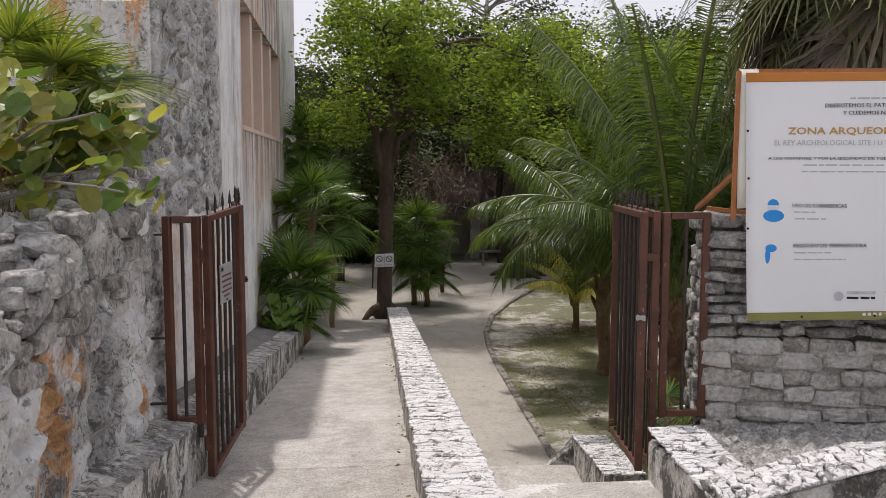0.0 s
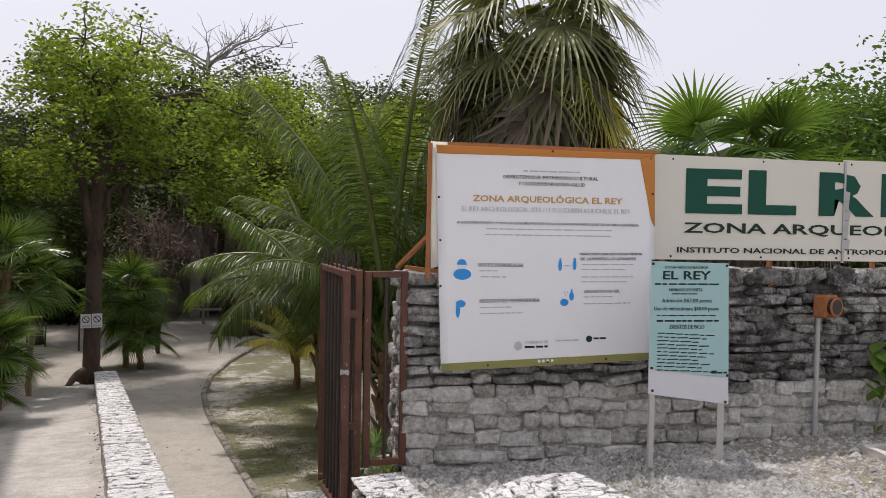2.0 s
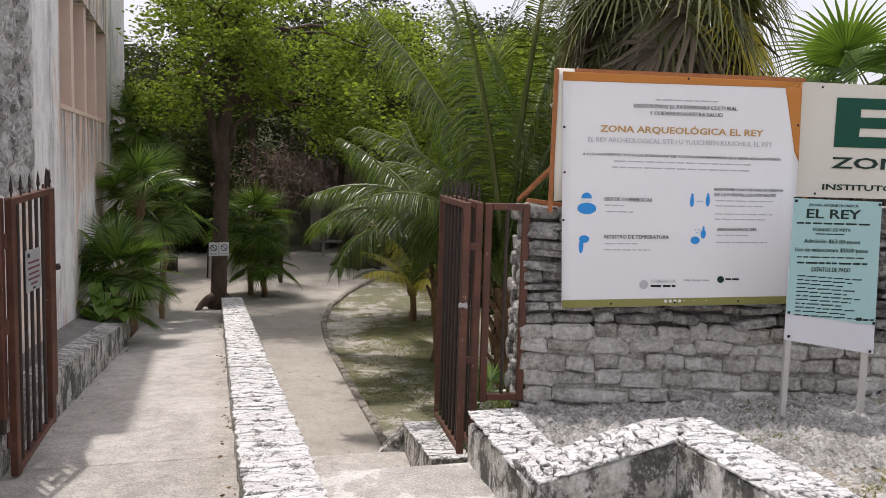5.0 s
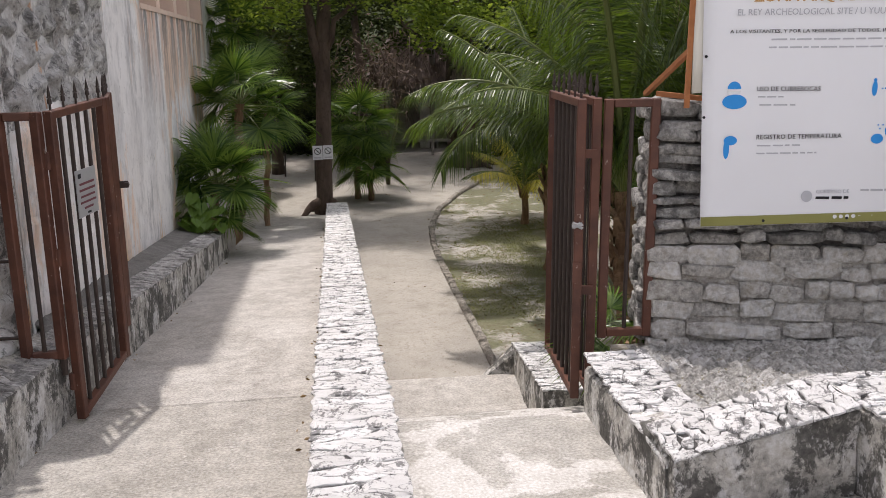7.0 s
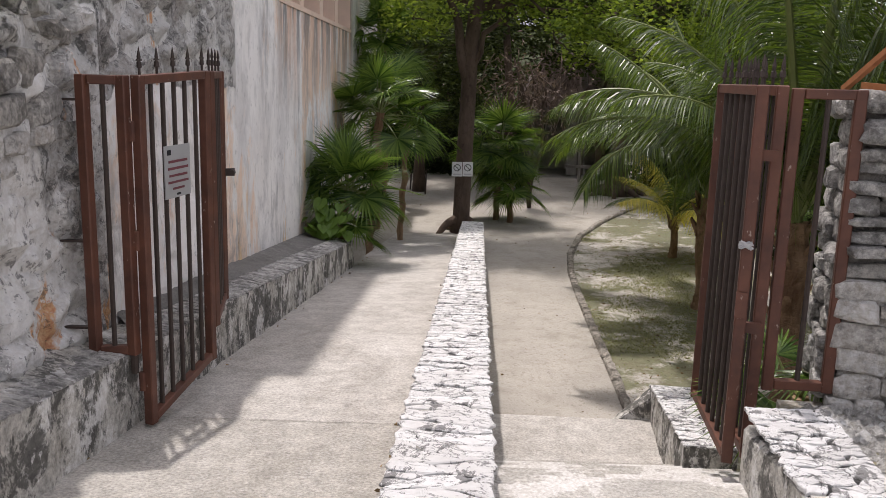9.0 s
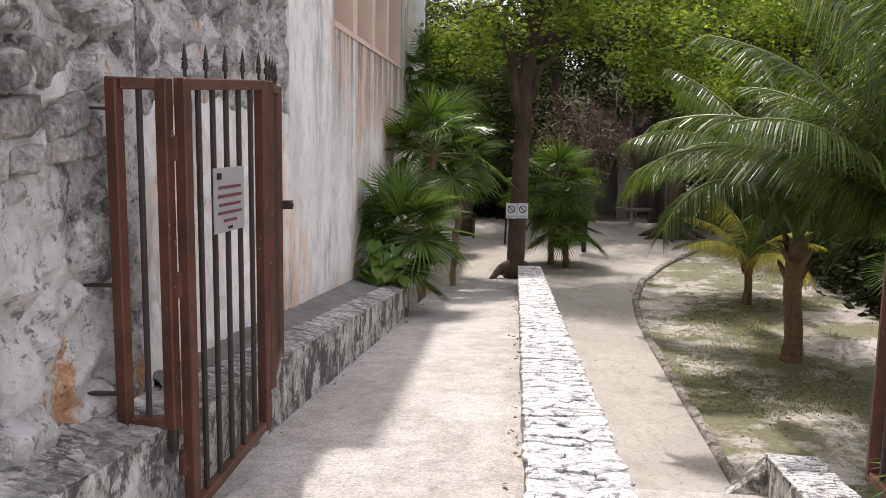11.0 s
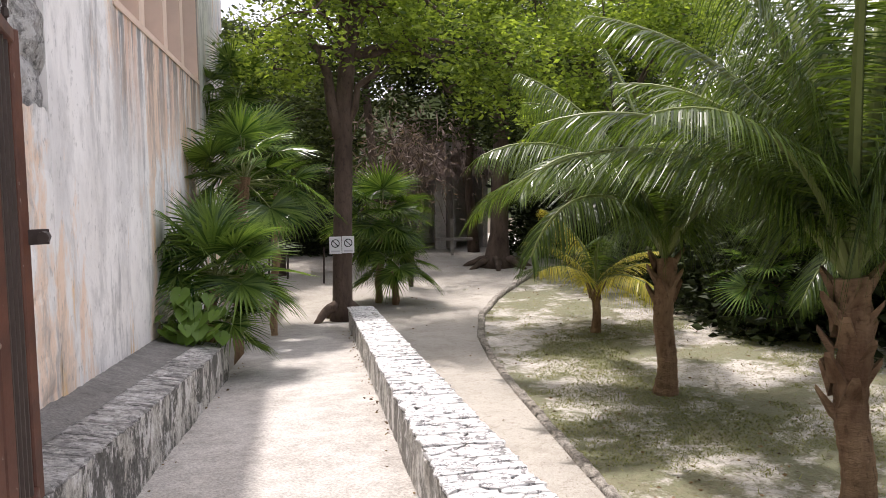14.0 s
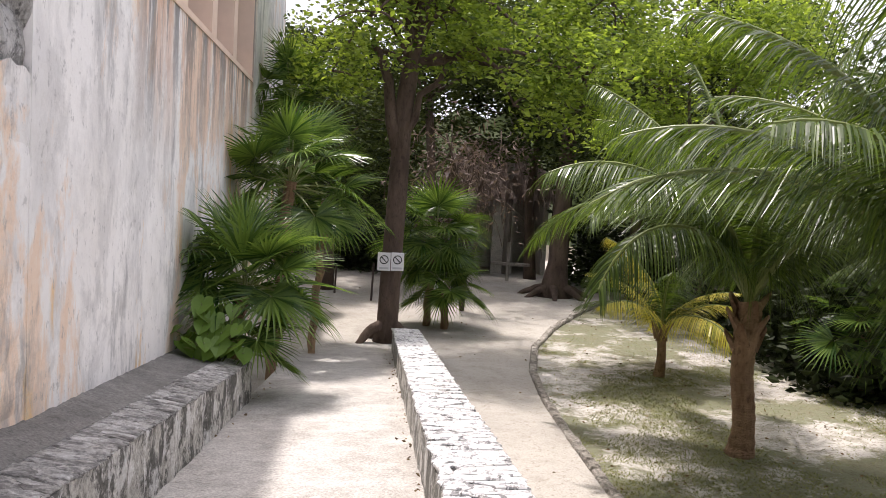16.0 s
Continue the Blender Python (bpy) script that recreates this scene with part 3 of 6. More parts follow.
def building():
    top = empty("building", "tall stained plaster building with a rough stone corner", "building", kind="structure", at=G(-3, 12, LOW))

    def foot_top(s):
        return 1.48 + 0.16 * noise.noise((s * 1.7, 3, 0)) + 0.05 * noise.noise((s * 8, 4, 0))

    def face(low, high, amp, material, name, nu, nv, label=""):
        bm = bmesh.new()

        def spot(a, b):
            s = B0 + (B1 - B0) * a
            z = low(s) + (high(s) - low(s)) * b
            v = noise.voronoi(Vector((s * 2.4, z * 3.6, 0.3)) + noise.noise_vector((s * 2, z * 2, 5)) * 0.35)[0]
            rough = amp * (min(1.0, (v[1] - v[0]) * 2.6) - 1.15) + amp * 0.5 * noise.noise((s * 9, z * 9, 1))
            rough *= 1.0 - 0.6 * max(0.0, 1 - (B1 - s) / 0.5)
            if a == 0:
                return G(BU - 0.16, B0 + 0.03, z)
            return G(BU + rough * min(1.0, abs(s - B0) / 0.12), s, z)
        sheet(bm, spot, nu, nv)
        return part(name, bm, material, top, label)

    face(lambda s: -0.4, foot_top, 0.016, PLASTER, "plaster_foot", 90, 70, label="stained plaster with rust-orange runs")
    face(lambda s: foot_top(s) - 0.01, stone_top, 0.085, STONE_END, "stone_face", 90, 150, label="rough grey stone with remains of plaster")
    w0, w1, z0, z1 = 11.1, 17.7, 2.42, 4.05
    for s0, s1, za, zb in ((B1, w0, -1.8, BTOP), (w0, w1, -1.8, z0), (w0, w1, z1, BTOP), (w1, B2, -1.8, BTOP)):
        bm = bmesh.new()
        hexa(bm, [G(BU - .45, s0, za), G(BU, s0, za), G(BU, s1, za), G(BU - .45, s1, za)],
             [G(BU - .45, s0, zb), G(BU, s0, zb), G(BU, s1, zb), G(BU - .45, s1, zb)])
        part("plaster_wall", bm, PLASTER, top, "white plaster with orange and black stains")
    for s0, s1, u, z2, z3 in ((B0 + .02, B1, BU - .07, 3.05, 5.45), (B1 + .001, B2, BU - .46, BTOP - .01, BTOP - .01)):
        bm = bmesh.new()
        hexa(bm, [G(-6.5, s0, -1.8), G(u, s0, -1.8), G(u, s1, -1.8), G(-6.5, s1, -1.8)],
             [G(-6.5, s0, z2), G(u, s0, z2), G(u, s1, z3), G(-6.5, s1, z3)])
        part("body", bm, OLDWALL, top)
    window = part("window_recess", _recess(w0, w1, z0, z1), GLASS_DARK, top, "dark recess behind the fins")
    for k in range(3):
        c = w0 + (w1 - w0) * (k + 1) / 4
        bm = bmesh.new()
        hexa(bm, [G(BU - .40, c - .16, z0), G(BU - .04, c - .16, z0), G(BU - .04, c + .16, z0), G(BU - .40, c + .16, z0)],
             [G(BU - .40, c - .16, z1), G(BU - .04, c - .16, z1), G(BU - .04, c + .16, z1), G(BU - .40, c + .16, z1)])
        part("fin", bm, PEACH, window, "upright peach stucco fin")
    for s0, s1 in ((w0 + .003, w0 + .03), (w1 - .03, w1 - .003)):
        bm = bmesh.new()
        hexa(bm, [G(BU - .43, s0, z0), G(BU - .005, s0, z0), G(BU - .005, s1, z0), G(BU - .43, s1, z0)],
             [G(BU - .43, s0, z1), G(BU - .005, s0, z1), G(BU - .005, s1, z1), G(BU - .43, s1, z1)])
        part("jamb", bm, PEACH, window)
    bm = bmesh.new()
    hexa(bm, [G(BU - .44, w0, z0 - .06), G(BU + .012, w0, z0 - .06), G(BU + .012, w1, z0 - .06), G(BU - .44, w1, z0 - .06)],
         [G(BU - .44, w0, z0 + .012), G(BU + .012, w0, z0), G(BU + .012, w1, z0), G(BU - .44, w1, z0 + .012)])
    part("sill", bm, PEACH, window)


def _recess(w0, w1, z0, z1):
    bm = bmesh.new()
    hexa(bm, [G(BU - .455, w0, z0), G(BU - .42, w0, z0), G(BU - .42, w1, z0), G(BU - .455, w1, z0)],
         [G(BU - .455, w0, z1), G(BU - .42, w0, z1), G(BU - .42, w1, z1), G(BU - .455, w1, z1)])
    return bm


building()

# retaining wall with planting, towards the street
RET = [(-9.0, 1.25), (2.0, 1.22), (3.0, 1.28), (3.4, 1.36), (3.7, 1.50), (3.9, 1.57), (4.85, 1.80), (5.6, 1.86), (6.25, 1.92), (6.6, 1.93)]


def ret_top(s):
    for (s0, z0), (s1, z1) in zip(RET, RET[1:]):
        if s <= s1:
            return z0 + (z1 - z0) * (s - s0) / (s1 - s0)
    return RET[-1][1]


def bed_z(u, s):
    """The planting bed climbs away from the wall's top."""
    return ret_top(s) - 0.06 + (2.0 - ret_top(s)) * min(1.0, max(0.0, (BU - 0.42 - u) / 0.55)) ** 0.8


def retaining_wall():
    bm = bmesh.new()

    def spot(a, b):
        s = -1.0 + 7.2 * a
        zt = ret_top(s) + 0.07 * noise.noise((s * 2.2, 5, 0)) + 0.03 * noise.noise((s * 9, 2, 0))
        z0 = -0.3
        if b < 0.7:
            z, u = z0 + (zt - z0) * b / 0.7, BU
        else:
            z, u = zt + 0.05 * noise.noise((s * 5, b * 14, 3)), BU - 0.02 - 0.55 * (b - 0.7) / 0.3
        v = noise.voronoi(Vector((s * 3.0, z * 4.2, u * 4)) + noise.noise_vector((s * 3, z * 3, u * 3)) * 0.4)[0]
        coat = 0.35 if noise.noise((s * 0.9, z * 1.1, 8)) > 0.0 and b < 0.55 else 1.0
        r = coat * (0.085 * (min(1.0, (v[1] - v[0]) * 3.0) - 0.75) + 0.03 * noise.noise((s * 11, z * 11, u * 11)))
        r *= min(1.0, abs(s - 6.2) / 0.12)
        return G(u + r * (1 if b < 0.7 else 0), s, z + (r * 1.1 if b >= 0.7 else 0))
    sheet(bm, spot, 300, 110)
    wall = tagged(link("wall_retaining", bm, OLDWALL), "rough stone retaining wall with rust-orange runs", "wall", kind="structure")
    rng = random.Random(64)
    rubble = make_rubble("broken white limestone", (0.86, 0.845, 0.81), (0.60, 0.58, 0.555), (0.13, 0.125, 0.12), 0.55, True, 0.7)
    for k in range(46):
        s = 2.4 + 3.4 * (k + rng.random()) / 46
        u = BU - 0.03 - 0.45 * rng.random() ** 1.3
        size = Vector((rng.uniform(.06, .13), rng.uniform(.07, .16), rng.uniform(.035, .075)))
        bm = bmesh.new()
        bmesh.ops.create_icosphere(bm, subdivisions=2, radius=1.0)
        for v in bm.verts:
            p = v.co.copy()
            p = Vector([max(-.72, min(.72, c)) for c in p]) + noise.noise_vector(p * 1.4 + Vector((k, 0, 0))) * 0.34
            v.co = G(u + p.x * size.x, s + p.y * size.y, ret_top(s) + 0.01 + p.z * size.z)
        part("stone", bm, rubble, wall)
    bm = bmesh.new()
    g = sheet(bm, lambda a, b: G(BU - .3 - 8.5 * a ** 3, -9 + 15.2 * b, bed_z(BU - .3 - 8.5 * a ** 3, -9 + 15.2 * b) + 0.03 * noise.noise((a * 30, b * 40, 0))), 24, 90)
    base = [bm.verts.new((v.co.x, v.co.y, LOW - .3)) for v in (g[0][0], g[-1][0], g[-1][-1], g[0][-1])]
    bm.faces.new(base)
    bm.faces.new([q[0] for q in g] + [base[1], base[0]])
    bm.faces.new([q[-1] for q in g][::-1] + [base[3], base[2]])
    bm.faces.new(g[0][::-1] + [base[0], base[3]])
    bm.faces.new(list(g[-1]) + [base[2], base[1]])
    tagged(link("planting_bed", bm, SAND), "dry soil bed behind the retaining wall", "soil", kind="structure")
    return wall


wall_retaining = retaining_wall()

# sign wall, along x
WY, WX0, WX1 = 6.12, 1.70, 15.0


def wall_foot(x):
    return 0.12 + 0.22 * min(1.0, max(0.0, (x - 1.7) / 3.2))


def wall_head(x):
    return 1.57 + 0.011 * (x - 1.7)


bm = bmesh.new()
hexa(bm, [(WX0 + .03, WY, LOW - .3), (WX1, WY, LOW - .3), (WX1, WY + .42, LOW - .3), (WX0 + .03, WY + .42, LOW - .3)],
     [(WX0 + .03, WY, wall_head(WX0) - .03), (WX1, WY, wall_head(WX1) - .03), (WX1, WY + .42, wall_head(WX1) - .03), (WX0 + .03, WY + .42, wall_head(WX0) - .03)])
wall_sign = tagged(link("wall_sign", bm, LIME_DARK), "dry-laid grey limestone wall beside the gate", "stone wall", kind="structure")


def gravel_edge(x):
    return 4.75 if x < 2.45 else 4.75 - 3.72 * (x - 2.45) if x < 4.8 else -4.0


def gravel_z(x, y):
    lo = gravel_edge(x)
    b = max(0.0, min(1.0, (y - lo) / (WY + 0.05 - lo)))
    near = 0.12 + 0.24 * max(0.0, min(1.0, (x - 1.8) / 0.6))
    return near + (wall_foot(x) - near) * b ** 0.7 + 0.03 * noise.noise((x * 2, y * 2, 0)) - 0.02


def gravel_bed():
    """Raised bed of gravel between forecourt, gate and sign wall."""
    bm = bmesh.new()

    def spot(a, b):
        x = 1.50 + 14.0 * a
        lo = gravel_edge(x)
        y = lo + (WY + 0.05 - lo) * b
        return Vector((x, y, gravel_z(x, y)))
    g = sheet(bm, spot, 130, 60)
    base = [bm.verts.new((v.co.x, v.co.y, LOW - .3)) for v in (g[0][0], g[-1][0], g[-1][-1], g[0][-1])]
    bm.faces.new(base)
    bm.faces.new([r[0] for r in g] + [base[1], base[0]])
    bm.faces.new([r[-1] for r in g][::-1] + [base[3], base[2]])
    bm.faces.new(g[0][::-1] + [base[0], base[3]])
    bm.faces.new(list(g[-1]) + [base[2], base[1]])
    tagged(link("gravel_bed", bm, make_gravel()), "white gravel and dry soil in front of the stone wall", "gravel", kind="structure")


def make_gravel():
    m = Mat("gravelly soil", 0.95)
    c = m.mix(m.ramp(m.noise(1.1, 7), 0.4, 0.6), (0.23, 0.20, 0.15), (0.37, 0.34, 0.29))
    c = m.mix(m.times(m.ramp(m.noise(30, 6), 0.52, 0.60), 0.7), c, (0.62, 0.60, 0.565))
    c = m.mix(m.times(m.ramp(m.noise(2.0, 6), 0.50, 0.57), 0.7), c, (0.23, 0.205, 0.11))
    m.colour(c)
    return m.bump(m.noise(34, 6), 0.9, 0.03).m


gravel_bed()

# low walls beside the landing
bm = bmesh.new()
lumpy_wall(bm, [(2.70, 5.05), (2.66, 3.85)][::-1], [0.23, 0.16], LOW, 0.34)
wall_landing = tagged(link("wall_landing", bm, KERBFACE), "low mouldy rubble wall with white capping beside the landing", "low wall", kind="structure")
bm = bmesh.new()
lumpy_wall(bm, [(2.66, 3.78), (3.45, 3.74)][::-1], [0.43, 0.24], -0.6, 0.001 + 0.34)
wall_court = tagged(link("wall_court", bm, KERBFACE), "low mouldy rubble wall rising to a peak", "low wall", kind="structure")
bm = bmesh.new()
lumpy_wall(bm, [(3.46, -1.5), (3.46, 2.4), (3.46, 4.08)], [0.62, 0.42, 0.42], -0.6, 0.36)
wall_side = tagged(link("wall_side", bm, KERBFACE), "low mouldy rubble wall edging the gravel", "low wall", kind="structure")
bm = bmesh.new()
lumpy_wall(bm, [(3.05, 7.0), (3.25, 8.84)], [-0.82, -1.06], LOW - .2, 0.36)
hexa(bm, [G(2.88, 8.80, LOW - .1), G(3.30, 8.70, LOW - .1), G(3.30, 8.92, LOW - .1), G(2.88, 8.90, LOW - .1)],
     [G(2.92, 8.81, -1.42), G(3.30, 8.71, -1.07), G(3.30, 8.91, -1.07), G(2.92, 8.89, -1.42)])
wall_stair = tagged(link("wall_stair", bm, KERBFACE), "sloping rubble wall beside the steps", "low wall", kind="structure")

# ---- plants ----


def leaf_cloud(name, centres, size, material, parent, seed, wide=0.5, flat=0.35, droop=0.0):
    """Many small bent leaves, one at each centre."""
    rng = np.random.default_rng(seed)
    c = np.asarray(centres, dtype=float)
    n = len(c)
    d = rng.normal(size=(n, 3))
    d[:, 2] = d[:, 2] * flat - droop
    d /= np.linalg.norm(d, axis=1)[:, None]
    r = rng.normal(size=(n, 3))
    r[:, 2] *= 0.6
    side = np.cross(d, r)
    side /= np.linalg.norm(side, axis=1)[:, None] + 1e-9
    up = np.cross(side, d)
    ln = size * rng.uniform(0.6, 1.3, n)[:, None]
    a = c - d * ln * 0.5
    b = c + side * ln * wide * 0.5 + up * ln * 0.08
    e = c + d * ln * 0.5 - up * ln * 0.05
    f = c - side * ln * wide * 0.5 + up * ln * 0.08
    v = np.stack([a, b, e, f], axis=1).reshape(-1, 3)
    k = np.arange(n)[:, None] * 4 + np.array([[0, 1, 2, 3]])
    return mesh_from(name, v.tolist(), k.tolist(), material, parent)


def twig_points(blobs, clusters, per, spread, seed, gap=-0.15):
    """Leaf places: clusters at twig ends near the skins of the blobs, with holes."""
    rng = np.random.default_rng(seed)
    w = np.array([b[1] ** 2 for b in blobs])
    w /= w.sum()
    out, tips = [], []
    while len(tips) < clusters:
        i = rng.choice(len(blobs), p=w)
        (x, y, z), r, squash = blobs[i][0], blobs[i][1], blobs[i][2]
        d = rng.normal(size=3)
        d /= np.linalg.norm(d)
        q = r * rng.uniform(0.35, 1.05) ** 0.6
        p = np.array([x, y, z]) + d * q * np.array([1, 1, squash])
        if noise.noise(Vector(p) * 0.9) < gap:
            continue
        tips.append(p)
        out.append(p + rng.normal(size=(per, 3)) * spread * np.array([1, 1, 0.6]))
    return np.concatenate(out), tips


def limb(bm, a, b, r0, r1, seed, sag=0.12, n=6):
    rng = random.Random(seed)
    a, b = Vector(a), Vector(b)
    span = (b - a).length
    pts, rad = [], []
    for k in range(n + 1):
        f = k / n
        p = a.lerp(b, f) + Vector((rng.uniform(-1, 1), rng.uniform(-1, 1), rng.uniform(-0.6, 0.6))) * span * 0.05 * math.sin(f * math.pi)
        p.z += sag * span * math.sin(f * math.pi)
        pts.append(p)
        rad.append(r0 + (r1 - r0) * f)
    tube(bm, pts, rad, 7)
    return pts


def broad_tree(label, foot, trunk, blobs, leaves, leaf, material, seed, clusters, per, spread, bark=None, twigs=24, fork=None, r0=0.17, name="tree", gap=-0.15):
    bark = bark or BARK
    top = empty(name, label, "tree", at=foot)
    bm = bmesh.new()
    tube(bm, trunk, [r0 * (1.35 if i == 0 else 1.0 - 0.35 * i / len(trunk)) for i in range(len(trunk))], 12)
    head = Vector(trunk[-1])
    for i, b in enumerate(blobs):
        limb(bm, head if fork is None or i % 2 else Vector(fork), b[0], r0 * 0.34, 0.014, seed + i)
    pts, tips = twig_points(blobs, clusters, per, spread, seed, gap)
    rng = random.Random(seed)
    for p in rng.sample(tips, min(twigs, len(tips))):
        near = min(blobs, key=lambda b: (Vector(b[0]) - Vector(p)).length)
        limb(bm, near[0], p, 0.022, 0.006, rng.random(), n=4)
    part("trunk", bm, bark, top, smooth=True)
    leaf_cloud("crown", pts, leaf, material, top, seed)
    return top


def blob(u, s, z, r, q=0.8):
    return (tuple(G(u, s, z)), r, q)


def main_tree():
    trunk = [G(1.66, 18.95, LOW - .05), G(1.66, 18.95, -1.2), G(1.68, 18.95, -0.2), G(1.72, 18.95, 1.0), G(1.75, 19.0, 2.2), G(1.86, 19.0, 3.2), G(1.9, 19.1, 4.2)]
    blobs = [blob(0.9, 18.8, 4.3, 1.0), blob(3.3, 17.8, 2.3, 0.7), blob(4.5, 18.3, 2.4, 0.8), blob(0.6, 18.5, 2.7, 0.6), blob(1.5, 18.8, 5.6, 1.0), blob(2.5, 18.2, 5.4, 1.0), blob(2.2, 18.6, 3.7, 1.3), blob(3.6, 18.4, 3.4, 1.3), blob(1.6, 18.3, 4.7, 1.1), blob(3.2, 18.8, 4.4, 1.4),
             blob(0.6, 19.6, 3.1, 0.9), blob(4.9, 18.6, 4.2, 1.2), blob(2.5, 20.5, 4.7, 1.5), blob(5.2, 19.5, 4.4, 1.2), blob(4.3, 17.6, 2.7, 0.7), blob(1.2, 17.2, 3.4, 0.8)]
    ob = broad_tree("tall tree with dark trunk and fresh green leaves", G(1.66, 18.95, LOW), trunk, blobs, 0, 0.115, LEAF_TREE, 11, 780, 30, 0.17, twigs=80, fork=G(1.83, 19, 2.95), r0=0.185)
    bm = bmesh.new()
    limb(bm, G(1.72, 18.95, 1.7), G(2.75, 18.8, 3.3), 0.07, 0.03, 5)
    limb(bm, G(1.68, 18.97, 1.6), G(1.2, 19.0, 3.3), 0.12, 0.05, 6)
    part("limb", bm, BARK, ob, smooth=True)
    bm = bmesh.new()
    for k, (du, ds) in enumerate(((-0.5, -0.25), (-0.3, 0.3), (0.45, -0.3), (0.3, 0.35))):
        limb(bm, G(1.66 + du * .2, 18.95 + ds * .2, -1.25), G(1.66 + du, 18.95 + ds, LOW - .03), 0.11, 0.05, 30 + k, 0.1)
    part("root", bm, BARK, ob, smooth=True)


main_tree()


def fan_leaf(bm, base, tip_way, length, radius, seed, segs=30, stiff=0.5, spread=2.3, droop=0.25, w=1.0):
    """A palmate leaf: the stalk's end and the pleated blades; returns the stalk's points."""
    rng = random.Random(seed)
    base, way = Vector(base), Vector(tip_way).normalized()
    pts = []
    p, d = base.copy(), way.copy()
    for k in range(5):
        pts.append(p.copy())
        p = p + d * length / 4
        d = (d + Vector((0, 0, -0.10))).normalized()
    hub = pts[-1]
    f = (d + Vector((0, 0, -0.15 - droop))).normalized()
    side = f.cross(Vector((0, 0, 1)))
    side = side.normalized() if side.length > 0.05 else Vector((1, 0, 0))
    up = side.cross(f).normalized()
    twist = rng.uniform(-0.5, 0.5)
    side, up = side * math.cos(twist) + up * math.sin(twist), up * math.cos(twist) - side * math.sin(twist)
    for k in range(segs):
        a = -spread + 2 * spread * (k + 0.5) / segs
        dirn = (f * math.cos(a) + side * math.sin(a)).normalized()
        across = dirn.cross(up).normalized()
        ln = radius * (0.78 + 0.22 * math.cos(a * 0.7)) * rng.uniform(0.9, 1.06)
        hw = w * radius * math.sin(spread / segs) * 0.62
        fold = up * hw * 0.5
        prev = None
        for j, t in enumerate((0.03, 0.35, 0.62, 0.84, 1.0)):
            wid = (0.16, 0.82, 0.5, 0.26, 0.02)[j] * hw
            q = hub + dirn * ln * t + up * (0.10 * ln * math.sin(t * 2.2)) + Vector((0, 0, -1)) * droop * ln * t ** 2.4 * rng.uniform(0.8, 1.5)
            row = (bm.verts.new(q - across * wid + fold * (wid / hw)), bm.verts.new(q), bm.verts.new(q + across * wid + fold * (wid / hw)))
            if prev:
                bm.faces.new((prev[0], prev[1], row[1], row[0]))
                bm.faces.new((prev[1], prev[2], row[2], row[1]))
            prev = row
    return pts


def fan_palm(label, foot, head, leaves, radius, stalk, seed, material=None, trunk_r=0.07, tilt=(0.1, 1.25), dry=0, name="fan_palm", arc=None, golds=(), sag=(-0.02, 0.16)):
    rng = random.Random(seed)
    foot, head = Vector(foot), Vector(head)
    top = empty(name, label, "palm", at=foot)
    bm = bmesh.new()
    n = max(4, int((head - foot).length / 0.12))
    pts = [foot.lerp(head, k / n) + Vector((0.02 * math.sin(k * 1.3), 0.02 * math.cos(k * 1.7), 0)) for k in range(n + 1)]
    tube(bm, pts, [trunk_r * (1.0 + 0.12 * ((k % 2) * 2 - 1)) for k in range(n + 1)], 9)
    part("trunk", bm, BARK_PALM, top)
    for k in range(leaves + dry):
        dead = k >= leaves
        gold = k in golds
        f = (k + 0.5) / leaves if not dead else 0
        az = k * 2.399 + rng.uniform(-0.25, 0.25)
        if arc:
            az = arc[0] + (arc[1] - arc[0]) * rng.random()
        el = tilt[1] + (tilt[0] - tilt[1]) * f + rng.uniform(-0.15, 0.15) if not dead else rng.uniform(-1.25, -0.25)
        way = Vector((math.cos(az) * math.cos(el), math.sin(az) * math.cos(el), math.sin(el)))
        bm = bmesh.new()
        pts = fan_leaf(bm, head + Vector((0, 0, rng.uniform(-0.15, 0.05) * (1 if not dead else 2.5))), way, stalk * rng.uniform(0.75, 1.15), radius * rng.uniform(0.85, 1.1), rng.random(),
                       droop=rng.uniform(*sag) if not dead else rng.uniform(0.5, 1.0), segs=36 if not dead else 18, w=0.85 if not dead else 0.6)
        leaf = part("leaf", bm, LEAF_DRY if dead else LEAF_YELLOW if gold else material or LEAF_FAN, top, "dry hanging fan leaf" if dead else "")
        bm = bmesh.new()
        tube(bm, pts, [0.014, 0.012, 0.010, 0.009, 0.008], 5)
        part("stalk", bm, STALK if not dead else LEAF_DRY, leaf)
    return top


# fan palms by the building and the tree
fan_palm("bushy fan palm with glossy leaves on the ledge by the building", G(-0.10, 13.1, -0.75), G(0.0, 13.15, 0.05), 22, 0.62, 0.50, 21, tilt=(-0.05, 1.5))
fan_palm("low fan palm with drooping leaves beside the ledge", G(-0.10, 12.95, -0.8), G(-0.08, 12.95, -0.40), 9, 0.46, 0.34, 22, tilt=(-0.1, 0.9))
fan_palm("taller fan palm with pale green leaves by the building", G(0.05, 15.8, LOW), G(0.20, 15.9, 1.0), 20, 0.70, 0.62, 23, tilt=(-0.35, 1.45))
fan_palm("slender fan palm behind the others", G(0.5, 17.0, LOW), G(0.62, 17.0, 0.75), 13, 0.6, 0.5, 24, tilt=(-0.5, 1.2), trunk_r=0.055)
fan_palm("tall fan palm by the building's far end", G(-0.1, 19.0, LOW), G(0.0, 19.0, 2.2), 16, 0.75, 0.65, 28, tilt=(-0.4, 1.4), trunk_r=0.07)
fan_palm("dark green fan palm beside the tree trunk", G(2.45, 20.6, LOW), G(2.55, 20.6, 0.12), 30, 0.74, 0.62, 25, tilt=(-0.95, 1.4))
